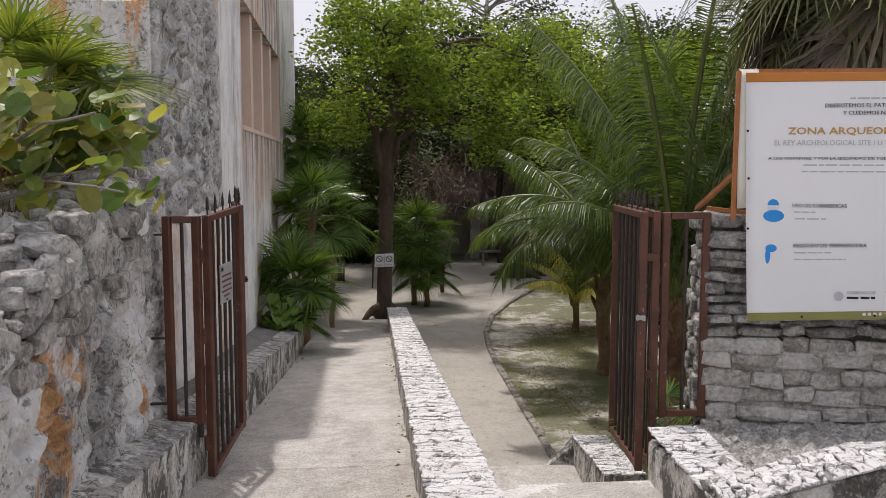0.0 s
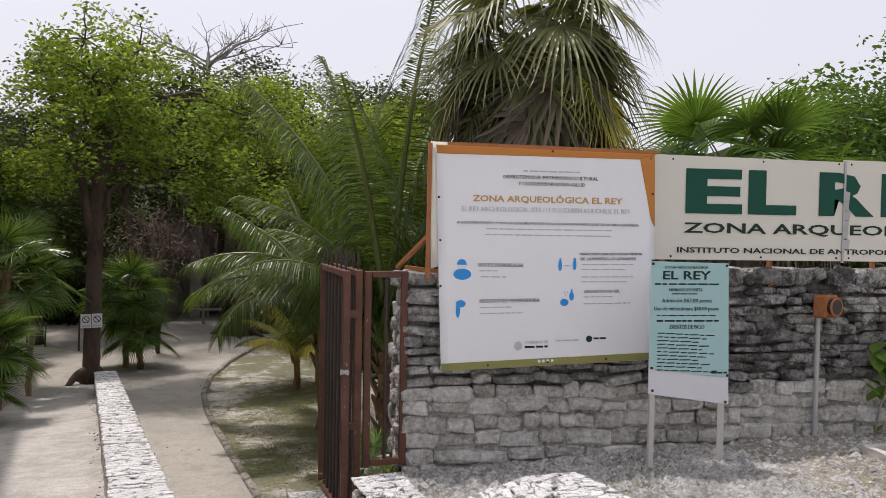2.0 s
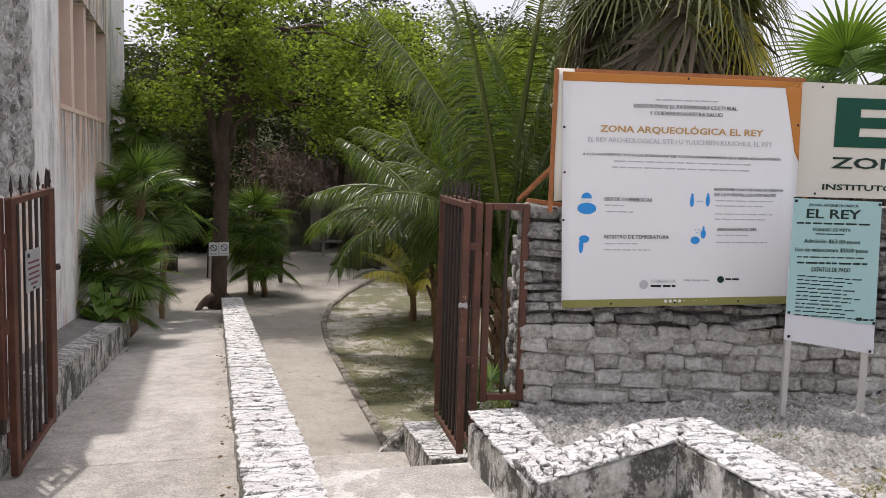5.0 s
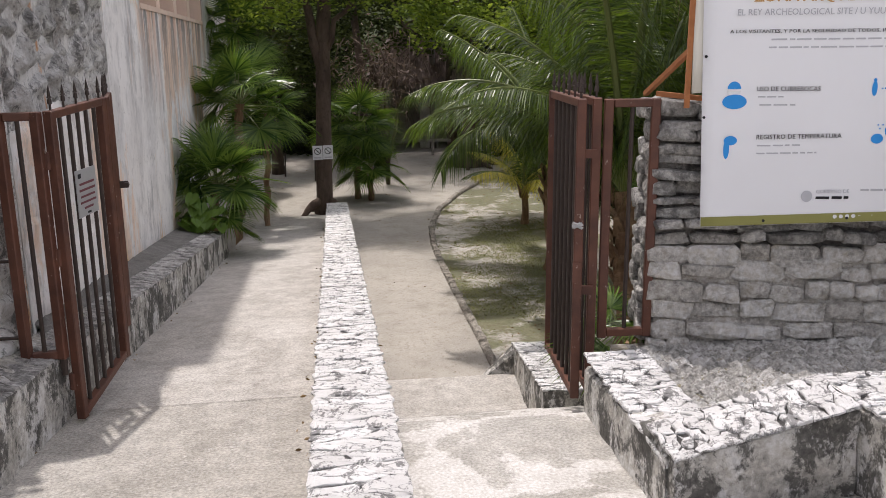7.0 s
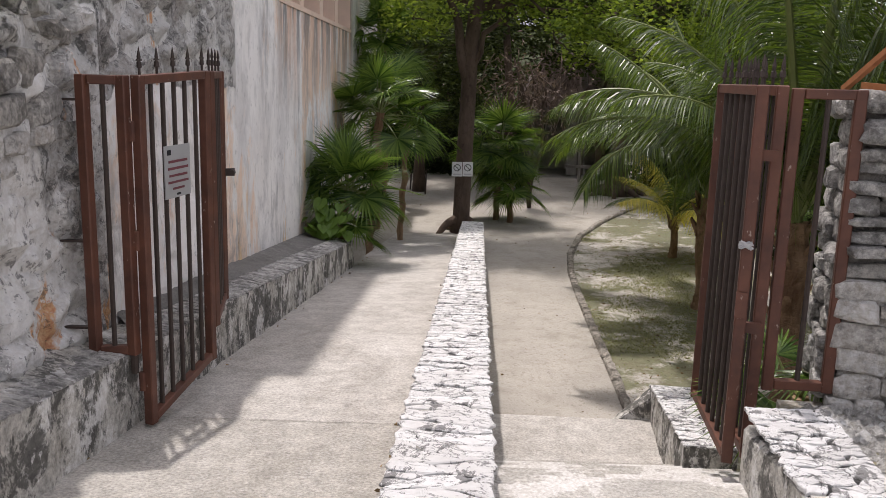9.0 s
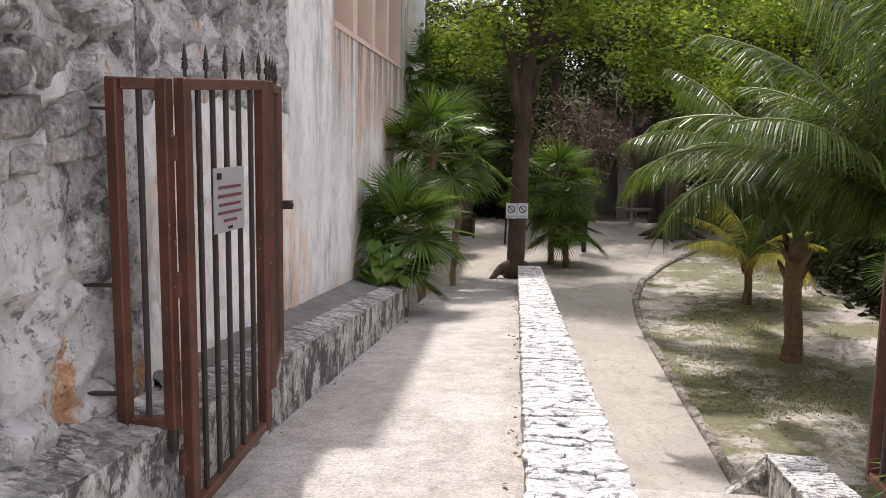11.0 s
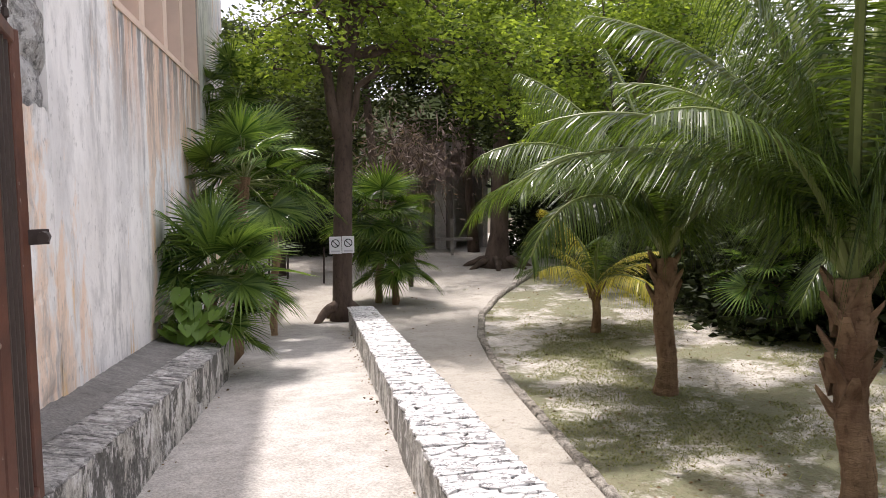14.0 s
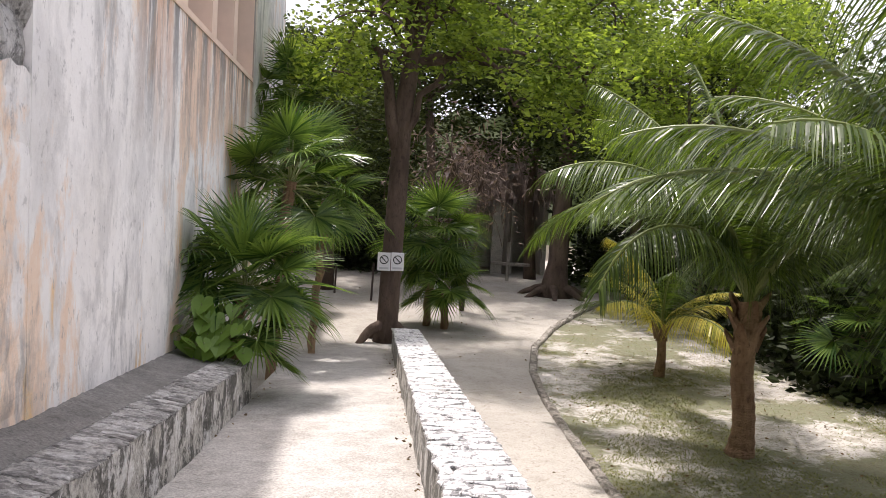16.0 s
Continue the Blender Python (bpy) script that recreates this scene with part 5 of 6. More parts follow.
def gate_panel(name, label, p0, p1, zb0, zb1, zt, bars, spikes, group=""):
    """An iron panel of square tube between two ground places."""
    p0, p1 = Vector(p0), Vector(p1)
    ends = zt if isinstance(zt, tuple) else (zt, zt)
    top = empty(name, label, "gate", group, at=(p0.x, p0.y, zb0))
    for p, zb, zt in ((p0, zb0, ends[0]), (p1, zb1, ends[1])):
        bm = bmesh.new()
        bar_to(bm, (p.x, p.y, zb), (p.x, p.y, zt), 0.052)
        bmesh.ops.bevel(bm, geom=bm.edges[:], offset=0.005, segments=1, affect="EDGES")
        part("stile", bm, IRON, top)
    way = (p1 - p0).normalized()
    for z0, z1 in ((ends[0] - 0.024, ends[1] - 0.024), (zb0 + 0.03, zb1 + 0.03)):
        bm = bmesh.new()
        a, b = p0 + way * 0.027, p1 - way * 0.027
        bar_to(bm, (a.x, a.y, z0), (b.x, b.y, z1), 0.046)
        bmesh.ops.bevel(bm, geom=bm.edges[:], offset=0.004, segments=1, affect="EDGES")
        part("rail", bm, IRON, top)
    for k in range(bars):
        f = (k + 1) / (bars + 1)
        q = p0.lerp(p1, f)
        zt = ends[0] + (ends[1] - ends[0]) * f
        bm = bmesh.new()
        tube(bm, [(q.x, q.y, zb0 + (zb1 - zb0) * f + 0.05), (q.x, q.y, zt - 0.045)], [0.0125, 0.0125], 8)
        part("bar", bm, IRON_DARK, top)
    for k in range(spikes):
        f = k / max(1, spikes - 1) * 0.94 + 0.03
        q = p0.lerp(p1, f)
        zt = ends[0] + (ends[1] - ends[0]) * f
        bm = bmesh.new()
        tube(bm, [(q.x, q.y, zt - .004), (q.x, q.y, zt + .03), (q.x, q.y, zt + .035), (q.x, q.y, zt + .06), (q.x, q.y, zt + .065), (q.x, q.y, zt + .085), (q.x, q.y, zt + .135)],
             [0.007, 0.007, 0.014, 0.012, 0.007, 0.010, 0.001], 6)
        bar_to(bm, Vector((q.x, q.y, zt + .07)) - way * 0.022, Vector((q.x, q.y, zt + .07)) + way * 0.022, 0.009)
        part("spike", bm, IRON_DARK, top)
    return top


def box_part(name, centre, size, material, parent, turn=0.0, label="", bevel=0.0):
    bm = bmesh.new()
    m = Matrix.Translation(centre) @ Matrix.Rotation(turn, 4, "Z") @ Matrix.Diagonal((*size, 1))
    bmesh.ops.create_cube(bm, size=1.0, matrix=m)
    if bevel:
        bmesh.ops.bevel(bm, geom=bm.edges[:], offset=bevel, segments=1, affect="EDGES")
    return part(name, bm, material, parent, label)


GA = G(-0.40, 5.74)
GB = G(-0.215, 5.77)
GC = G(-0.15, 5.80)
GD = G(-0.035, 6.54)
GE = G(-0.03, 6.62)
GF = G(-0.14, 7.25)
side_l = gate_panel("fixed_gate", "narrow fixed brown iron panel on the ledge", GA, GB, 0.15, 0.15, 1.572, 1, 0, "gate")
for z in (1.45, 0.75, 0.30):
    bm = bmesh.new()
    bar_to(bm, (GA.x, GA.y, z), G(-0.55, 5.74, z), 0.03, 0.012)
    part("bracket", bm, IRON_DARK, side_l)
bm = bmesh.new()
tube(bm, [(GB.x, GB.y, 0.05), (GB.x, GB.y, 0.16)], [0.018, 0.022], 8)
part("foot", bm, IRON_DARK, side_l)
leaf_l = gate_panel("gate_leaf", "open brown iron gate leaf with a small notice", GC, GD, -0.24, -0.13, (1.575, 1.605), 5, 5, "gate")
for z in (1.30, 0.75, 0.0):
    bm = bmesh.new()
    tube(bm, [((GB.x + GC.x) / 2, (GB.y + GC.y) / 2, z - .05), ((GB.x + GC.x) / 2, (GB.y + GC.y) / 2, z + .05)], [0.018, 0.018], 8)
    part("hinge", bm, IRON, leaf_l)
leaf_l2 = gate_panel("gate_leaf", "brown iron gate leaf folded back behind another", GE, GF, 0.06, 0.06, 1.605, 5, 4, "gate")
lock = part("latch", bmesh.new(), IRON_DARK, leaf_l2)
bm = bmesh.new()
q = GF
bar_to(bm, (q.x, q.y, 0.94), Vector((q.x, q.y, 0.94)) + G(0.085, 0.03, 0), 0.012, 0.05)
tube(bm, [Vector((q.x, q.y, 0.94)) + G(0.075, 0.02, 0), Vector((q.x, q.y, 0.94)) + G(0.08, -0.03, 0)], [0.02, 0.02], 8)
bm.to_mesh(lock.data)
bm.free()

RA, RB = Vector((1.70, 6.08, 0)), Vector((1.43, 6.03, 0))
side_r = gate_panel("fixed_gate", "narrow fixed brown iron panel against the stone wall", RA, RB, 0.18, 0.18, 1.60, 1, 0, "gate")
leaf_r = gate_panel("gate_leaf", "open brown iron gate leaf with a twisted wire", (1.36, 5.98, 0), (1.24, 6.93, 0), -0.16, -0.20, 1.61, 6, 6, "gate")
leaf_r2 = gate_panel("gate_leaf", "brown iron gate leaf folded beside another", (1.27, 5.90, 0), (1.14, 6.86, 0), -0.16, -0.20, 1.61, 6, 6, "gate")
for z in (1.3, 0.5):
    box_part("hinge", (1.32, 5.94, z), (0.09, 0.03, 0.05), IRON, leaf_r)
box_part("lock_plate", (1.265, 5.868, 0.62), (0.05, 0.012, 0.12), IRON, leaf_r2)
bm = bmesh.new()
rng = random.Random(3)
pts = [Vector((1.26 + 0.03 * math.sin(k * 1.7), 5.86 + 0.012 * math.cos(k * 2.1), 0.90 + 0.018 * math.sin(k * 2.9))) for k in range(26)]
tube(bm, pts, [0.005] * 26, 5)
part("wire", bm, ZINC, leaf_r2, "twisted pale wire")


# ---- writing ----
def lettering(name, text, x0, x1, zc, height, y, material, parent, lean=0.0, bold=False, split=False):
    """Built-in letters on an upright sheet that faces -y, fitted between x0 and x1."""
    cu = bpy.data.curves.new(name, "FONT")
    cu.body, cu.align_x, cu.align_y = text, "LEFT", "BOTTOM"
    cu.size = 1.0
    cu.offset = (0.04 if len(text) == 1 else 0.018) if bold else 0.0
    cu.extrude = 0.001
    cu.resolution_u = 2
    tmp = bpy.data.objects.new(name, cu)
    me = bpy.data.meshes.new_from_object(tmp)
    bpy.data.objects.remove(tmp)
    co = np.empty(len(me.vertices) * 3)
    me.vertices.foreach_get("co", co)
    co = co.reshape(-1, 3)
    lo, hi = co.min(axis=0), co.max(axis=0)
    sx, sy = (x1 - x0) / (hi[0] - lo[0]), height / (hi[1] - lo[1])
    out = np.empty_like(co)
    out[:, 0] = x0 + (co[:, 0] - lo[0]) * sx
    out[:, 2] = zc - height / 2 + (co[:, 1] - lo[1]) * sy + (out[:, 0] - x0) * lean
    yy = y(out[:, 0], out[:, 2]) if callable(y) else y
    out[:, 1] = yy - (co[:, 2] - lo[2]) * 1.0
    me.vertices.foreach_set("co", out.reshape(-1))
    me.materials.clear()
    me.materials.append(material)
    if split:
        return letters(me, material, parent)
    return hang(new(name, me), parent)


def letters(me, material, parent):
    """Takes a line of writing apart into its letters, each a mesh of its own."""
    bm = bmesh.new()
    bm.from_mesh(me)
    seen, groups = set(), []
    for v in bm.verts:
        if v in seen:
            continue
        stack, isle = [v], []
        seen.add(v)
        while stack:
            w = stack.pop()
            isle.append(w)
            for e in w.link_edges:
                o = e.other_vert(w)
                if o not in seen:
                    seen.add(o)
                    stack.append(o)
        xs = [w.co.x for w in isle]
        groups.append([min(xs), max(xs), set(isle)])
    groups.sort(key=lambda g: g[0])
    joined = []
    for g in groups:
        if joined and g[0] < joined[-1][1] - 0.4 * (g[1] - g[0]):
            joined[-1][1] = max(joined[-1][1], g[1])
            joined[-1][2] |= g[2]
        else:
            joined.append(g)
    for _, _, keep in joined:
        order = [v for v in bm.verts if v in keep]
        index = {v: i for i, v in enumerate(order)}
        faces = [tuple(index[v] for v in f.verts) for f in bm.faces if f.verts[0] in keep]
        mesh_from("letter", [v.co.copy() for v in order], faces, material, parent)
    bm.free()


def bars_of_text(name, x0, x1, z, h, y, material, parent, seed, lean=0.0):
    """A line of writing too small to read: short bars, word by word."""
    rng = random.Random(seed)
    bm = bmesh.new()
    x = x0
    h *= 0.62
    while x < x1 - 0.01:
        w = min(rng.uniform(0.025, 0.085), x1 - x)
        zz = z + (x - x0) * lean
        yy = float(y(np.array([x]), np.array([zz]))[0]) if callable(y) else y
        hexa(bm, [(x, yy, zz - h / 2), (x + w, yy, zz - h / 2), (x + w, yy + .002, zz - h / 2), (x, yy + .002, zz - h / 2)],
             [(x, yy, zz + h / 2), (x + w, yy, zz + h / 2), (x + w, yy + .002, zz + h / 2), (x, yy + .002, zz + h / 2)])
        x += w + rng.uniform(0.008, 0.014)
    return part(name, bm, material, parent)


# the large printed poster
def poster_y(x, z):
    return 5.985 - 0.05 * (2.5 - z) / 1.6 - 0.012 * np.sin(x * 2.2 + 0.5) * np.sin((2.5 - z) * 1.9)


def on_poster(d):
    return lambda x, z: poster_y(x, z) - d


def flat_piece(name, outline, d, material, parent, thick=0.003, cells=10, label=""):
    """A printed patch on the poster: a quad outline, bent with it."""
    (a, b, c, e) = [Vector(p) for p in outline]
    bm = bmesh.new()

    def spot(i, j):
        p = a.lerp(b, i).lerp(e.lerp(c, i), j)
        return Vector((p.x, float(poster_y(np.float64(p.x), np.float64(p.y))) - d, p.y))
    g = sheet(bm, spot, cells, cells)
    ext = bmesh.ops.extrude_face_region(bm, geom=bm.faces[:])
    bmesh.ops.translate(bm, vec=(0, -thick, 0), verts=[v for v in ext["geom"] if isinstance(v, bmesh.types.BMVert)])
    return part(name, bm, material, parent, label, smooth=True)


def poster():
    top = empty("poster", "large white vinyl notice with orange border on the stone wall", "poster", at=(2.76, 5.98, 0.9))
    flat_piece("board", ((1.865, 2.54), (1.985, 2.538), (1.995, 1.64), (1.875, 1.63)), -0.02, CREAM, top, 0.012, 4, "cream board behind the vinyl")
    flat_piece("backing", ((1.90, 2.515), (3.565, 2.495), (3.565, 0.955), (1.955, 0.885)), 0.0, POSTER, top, 0.004, 24, "white vinyl sheet")
    flat_piece("border_top", ((1.90, 2.517), (3.566, 2.497), (3.54, 2.455), (1.905, 2.455)), 0.0055, ORANGE, top, 0.001, 12, "orange printed strip")
    flat_piece("border_side", ((3.45, 2.456), (3.566, 2.496), (3.568, 1.95), (3.535, 2.02)), 0.0055, ORANGE, top, 0.001, 8, "orange printed wedge")
    flat_piece("border_bottom", ((1.955, 0.94), (3.565, 1.01), (3.565, 0.957), (1.956, 0.887)), 0.0055, OLIVE, top, 0.001, 12, "olive printed strip")
    y = on_poster(0.0065)
    bars_of_text("small_print", 2.55, 2.98, 2.345, 0.016, y, INK_GREY, top, 1)
    lettering("lettering", "DISFRUTEMOS EL PATRIMONIO CULTURAL", 2.40, 3.12, 2.300, 0.026, y, INK, top, split=True)
    lettering("lettering", "Y CUIDEMOS NUESTRA SALUD", 2.51, 3.02, 2.253, 0.026, y, INK, top, split=True)
    lettering("lettering", "ZONA ARQUEOLÓGICA EL REY", 2.175, 3.31, 2.140, 0.066, y, INK_GOLD, top, bold=True, split=True)
    lettering("lettering", "EL REY ARCHEOLOGICAL SITE / U YUUCHBEN KUUCHILIL EL REY", 2.095, 3.375, 2.062, 0.034, y, INK_GREY, top, split=True)
    lettering("lettering", "A LOS VISITANTES, Y POR LA SEGURIDAD DE TODOS, INFORMAMOS QUE SERÁ OBLIGATORIO:", 2.06, 3.44, 1.962, 0.026, y, INK, top, split=True)
    bars_of_text("small_print", 2.28, 3.24, 1.918, 0.014, y, INK_GREY, top, 2)
    bars_of_text("small_print", 2.27, 3.24, 1.876, 0.014, y, INK_GREY, top, 3)
    lettering("lettering", "USO DE CUBREBOCAS", 2.22, 2.555, 1.655, 0.025, y, INK, top, split=True)
    bars_of_text("small_print", 2.23, 2.37, 1.612, 0.013, y, INK_GREY, top, 4)
    bars_of_text("small_print", 2.24, 2.43, 1.568, 0.013, y, INK_GREY, top, 5)
    lettering("lettering", "MANTENER UNA DISTANCIA MÍNIMA", 2.985, 3.47, 1.745, 0.024, y, INK, top, lean=0.01)
    lettering("lettering", "DE 1,5 M ENTRE LOS VISITANTES", 2.99, 3.42, 1.705, 0.024, y, INK, top, lean=0.01)
    for k in range(4):
        bars_of_text("small_print", 3.0, 3.40 - 0.05 * (k % 2), 1.665 - 0.036 * k - (0.02 if k > 1 else 0), 0.012, y, INK_GREY, top, 10 + k, 0.01)
    lettering("lettering", "REGISTRO DE TEMPERATURA", 2.235, 2.685, 1.392, 0.025, y, INK, top, lean=0.02)
    bars_of_text("small_print", 2.24, 2.47, 1.345, 0.013, y, INK_GREY, top, 6, 0.02)
    bars_of_text("small_print", 2.24, 2.56, 1.302, 0.013, y, INK_GREY, top, 7, 0.02)
    lettering("lettering", "APLICACIÓN DE GEL", 3.02, 3.30, 1.468, 0.025, y, INK, top, lean=0.02)
    bars_of_text("small_print", 3.02, 3.26, 1.425, 0.013, y, INK_GREY, top, 8, 0.02)
    bars_of_text("small_print", 3.02, 3.38, 1.375, 0.013, y, INK_GREY, top, 9, 0.02)

    def disc(name, x, z, rx, rz, material=BLUE, d=0.006, lo=0.0, hi=2 * math.pi):
        bm = bmesh.new()
        yy = float(poster_y(np.float64(x), np.float64(z))) - d
        pts = [(x + rx * math.cos(a), z + rz * math.sin(a)) for a in [lo + (hi - lo) * k / 18 for k in range(19)]]
        hexa(bm, [(px, yy, pz) for px, pz in pts], [(px, yy - .002, pz) for px, pz in pts])
        part(name, bm, material, top)
    disc("picture", 2.10, 1.655, 0.036, 0.040, BLUE, lo=0.0, hi=math.pi)
    disc("picture", 2.10, 1.645, 0.036, 0.035, PLATE, 0.0065, lo=math.pi, hi=2 * math.pi)
    disc("picture", 2.105, 1.585, 0.066, 0.040)
    disc("picture", 2.095, 1.372, 0.036, 0.026)
    disc("picture", 2.075, 1.325, 0.016, 0.055)
    for px, pz, a, b in ((2.835, 1.655, 0.014, 0.04), (2.945, 1.662, 0.014, 0.04), (2.835, 1.70, 0.009, 0.009), (2.945, 1.705, 0.009, 0.009), (2.87, 1.385, 0.032, 0.027), (2.925, 1.43, 0.018, 0.032), (2.925, 1.47, 0.007, 0.015)):
        disc("picture", px, pz, a, b)
    for px, pz in ((2.875, 1.655), (2.89, 1.656), (2.905, 1.657), (2.88, 1.44), (2.895, 1.46), (2.87, 1.46)):
        disc("picture", px, pz, 0.004, 0.004)
    disc("emblem", 2.525, 1.065, 0.030, 0.032, INK_GREY)
    lettering("lettering", "GOBIERNO DE", 2.575, 2.75, 1.092, 0.020, y, INK_GREY, top, lean=0.02)
    bars_of_text("lettering", 2.575, 2.755, 1.057, 0.024, y, INK, top, 6, lean=0.02)
    bars_of_text("lettering", 2.81, 2.985, 1.103, 0.018, y, INK_GREY, top, 7, lean=0.02)
    disc("emblem", 3.065, 1.115, 0.024, 0.024, INK_GREEN)
    bars_of_text("lettering", 3.10, 3.20, 1.118, 0.021, y, INK, top, 4, lean=0.02)
    for k in range(4):
        disc("emblem", 2.685 + 0.033 * k, 0.952 + 0.0015 * k, 0.011, 0.011, PLATE)
    bars_of_text("small_print", 2.81, 3.03, 0.958, 0.012, y, PLATE, top, 33, 0.03)
    for x, z in ((1.925, 2.14), (1.94, 1.83), (1.945, 1.50), (3.55, 2.2), (3.555, 1.70), (3.56, 1.42), (2.3, 0.925), (2.75, 0.945), (3.2, 0.965), (2.77, 2.495)):
        disc("nail", x, z, 0.008, 0.008, INK)
    for a, b in (((1.855, 6.0, 1.55), (1.86, 6.0, 2.53)), ((1.72, 6.2, 1.62), (1.95, 6.02, 1.60)), ((1.70, 6.55, 1.60), (1.86, 6.02, 1.86)), ((1.86, 6.02, 2.53), (3.6, 6.02, 2.515))):
        bm = bmesh.new()
        bar_to(bm, a, b, 0.028)
        part("frame", bm, RUST, top, "rusty orange angle iron")


poster()


def name_sign():
    top = empty("name_sign", "long cream sheet sign with green letters on the stone wall", "sign", at=(5.5, 6.09, 1.7))
    for x0, x1, dz in ((3.585, 5.195, 0.0), (5.205, 8.6, 0.002)):
        bm = bmesh.new()
        hexa(bm, [(x0, 6.062 - dz, 1.705), (x1, 6.062 - dz, 1.705), (x1, 6.085, 1.705), (x0, 6.085, 1.705)],
             [(x0, 6.062 - dz, 2.508), (x1, 6.062 - dz, 2.492), (x1, 6.085, 2.492), (x0, 6.085, 2.508)])
        part("panel", bm, CREAM, top, "cream painted metal sheet")
    for a, b in (("E", (3.86, 4.33)), ("L", (4.38, 4.79)), ("R", (4.985, 5.47)), ("E", (5.53, 5.92)), ("Y", (5.93, 6.39))):
        lettering("lettering", a, b[0], b[1], 2.235, 0.345, 6.058, GREEN, top, bold=True)
    lettering("lettering", "ZONA ARQUEOLÓGICA", 3.85, 6.42, 1.955, 0.115, 6.058, INK_GREEN, top, bold=True, split=True)
    lettering("lettering", "INSTITUTO NACIONAL DE ANTROPOLOGÍA E HISTORIA", 3.80, 6.445, 1.785, 0.052, 6.058, INK_GREEN, top, bold=True, split=True)
    bm = bmesh.new()
    bar_to(bm, (5.20, 6.056, 1.69), (5.205, 6.056, 2.50), 0.016)
    part("seam", bm, ZINC, top, "bent grey seam")
    bm = bmesh.new()
    rng = random.Random(4)
    for k in range(6):
        z = 2.22 - 0.075 * k
        w = rng.uniform(0.03, 0.07)
        hexa(bm, [(5.207, 6.0535, z - .045), (5.207 + w, 6.0535, z - .04), (5.207 + w, 6.0555, z - .04), (5.207, 6.0555, z - .045)],
             [(5.207, 6.0535, z + .045), (5.207 + w * 1.2, 6.0535, z + .03), (5.207 + w * 1.2, 6.0555, z + .03), (5.207, 6.0555, z + .045)])
    part("scratch", bm, ZINC, top, "bare scratched metal")
    for x in (3.75, 4.5, 5.15, 5.26, 6.0, 6.7, 7.4, 8.1):
        for z in (1.73, 2.475):
            bm = bmesh.new()
            bmesh.ops.create_uvsphere(bm, u_segments=6, v_segments=4, radius=0.008, matrix=Matrix.Translation((x, 6.058, z)))
            part("bolt", bm, INK, top)
    for x in (3.7, 4.6, 5.5, 6.4, 7.3, 8.2):
        bm = bmesh.new()
        bar_to(bm, (x, 6.10, 1.45), (x, 6.10, 2.45), 0.03)
        part("post", bm, RUST, top)
    for x0, x1 in ((5.9, 6.35), (6.6, 7.6)):
        bm = bmesh.new()
        bar_to(bm, (x0, 6.14, 1.66), (x1, 6.12, 1.665), 0.03)
        part("brace", bm, RUST, top)


name_sign()


def price_sign():
    top = empty("price_sign", "pale turquoise vinyl price notice on two pale posts", "sign", at=(3.66, 5.55, 0.2))
    for x, z in ((3.41, 0.15), (3.94, 0.12)):
        box_part("post", (x, 5.575, (z + 1.70) / 2), (0.036, 0.03, 1.70 - z), BLOCK, top, label="pale square post")
    bm = bmesh.new()
    hexa(bm, [(3.375, 5.552, 0.775), (3.985, 5.552, 0.69), (3.985, 5.556, 0.69), (3.375, 5.556, 0.775)], [(3.37, 5.552, 1.71), (3.955, 5.552, 1.70), (3.955, 5.556, 1.70), (3.37, 5.556, 1.71)])
    part("backing", bm, PALE, top, "white vinyl sheet")
    bm = bmesh.new()
    hexa(bm, [(3.374, 5.545, 0.955), (3.977, 5.545, 0.885), (3.977, 5.549, 0.885), (3.374, 5.549, 0.955)], [(3.37, 5.545, 1.712), (3.955, 5.545, 1.702), (3.955, 5.549, 1.702), (3.37, 5.549, 1.712)])
    part("panel", bm, TEAL, top, "turquoise printed vinyl")
    y = 5.5435
    lettering("lettering", "ZONA ARQUEOLÓGICA", 3.47, 3.80, 1.672, 0.026, y, INK_GREEN, top)
    lettering("lettering", "EL REY", 3.46, 3.82, 1.615, 0.060, y, INK_GREEN, top, bold=True, split=True)
    bars_of_text("small_print", 3.40, 3.885, 1.552, 0.018, y, INK_GREEN, top, 41)
    lettering("lettering", "HORARIO DE VISITA", 3.51, 3.76, 1.512, 0.022, y, INK_GREEN, top)
    bars_of_text("small_print", 3.53, 3.74, 1.483, 0.012, y, INK_GREEN, top, 42)
    lettering("lettering", "Admisión $63.00 pesos", 3.455, 3.83, 1.432, 0.036, y, INK_GREEN, top, split=True)
    lettering("lettering", "Uso de videocámara $50.00 pesos", 3.40, 3.885, 1.375, 0.036, y, INK_GREEN, top, split=True)
    bars_of_text("small_print", 3.42, 3.88, 1.33, 0.013, y, INK_GREEN, top, 43)
    bars_of_text("small_print", 3.42, 3.89, 1.292, 0.020, y, INK_GREEN, top, 44)
    lettering("lettering", "EXENTOS DE PAGO", 3.52, 3.78, 1.25, 0.030, y, INK_GREEN, top)
    for k in range(11):
        bars_of_text("small_print", 3.43, 3.86 - 0.06 * ((k * 7) % 5) * 0.5, 1.205 - 0.026 * k, 0.012, y, INK_GREEN, top, 50 + k, -0.05)
    bars_of_text("emblem", 3.845, 3.885, 0.925, 0.035, y, INK_GREEN, top, 70)
    bars_of_text("lettering", 3.89, 3.965, 0.92, 0.02, y, INK_GREEN, top, 4)
    for x, z in ((3.385, 1.695), (3.94, 1.685), (3.39, 0.96), (3.965, 0.90), (3.40, 0.80), (3.955, 0.71)):
        box_part("nail", (x, 5.54, z), (0.016, 0.006, 0.016), INK, top)


price_sign()


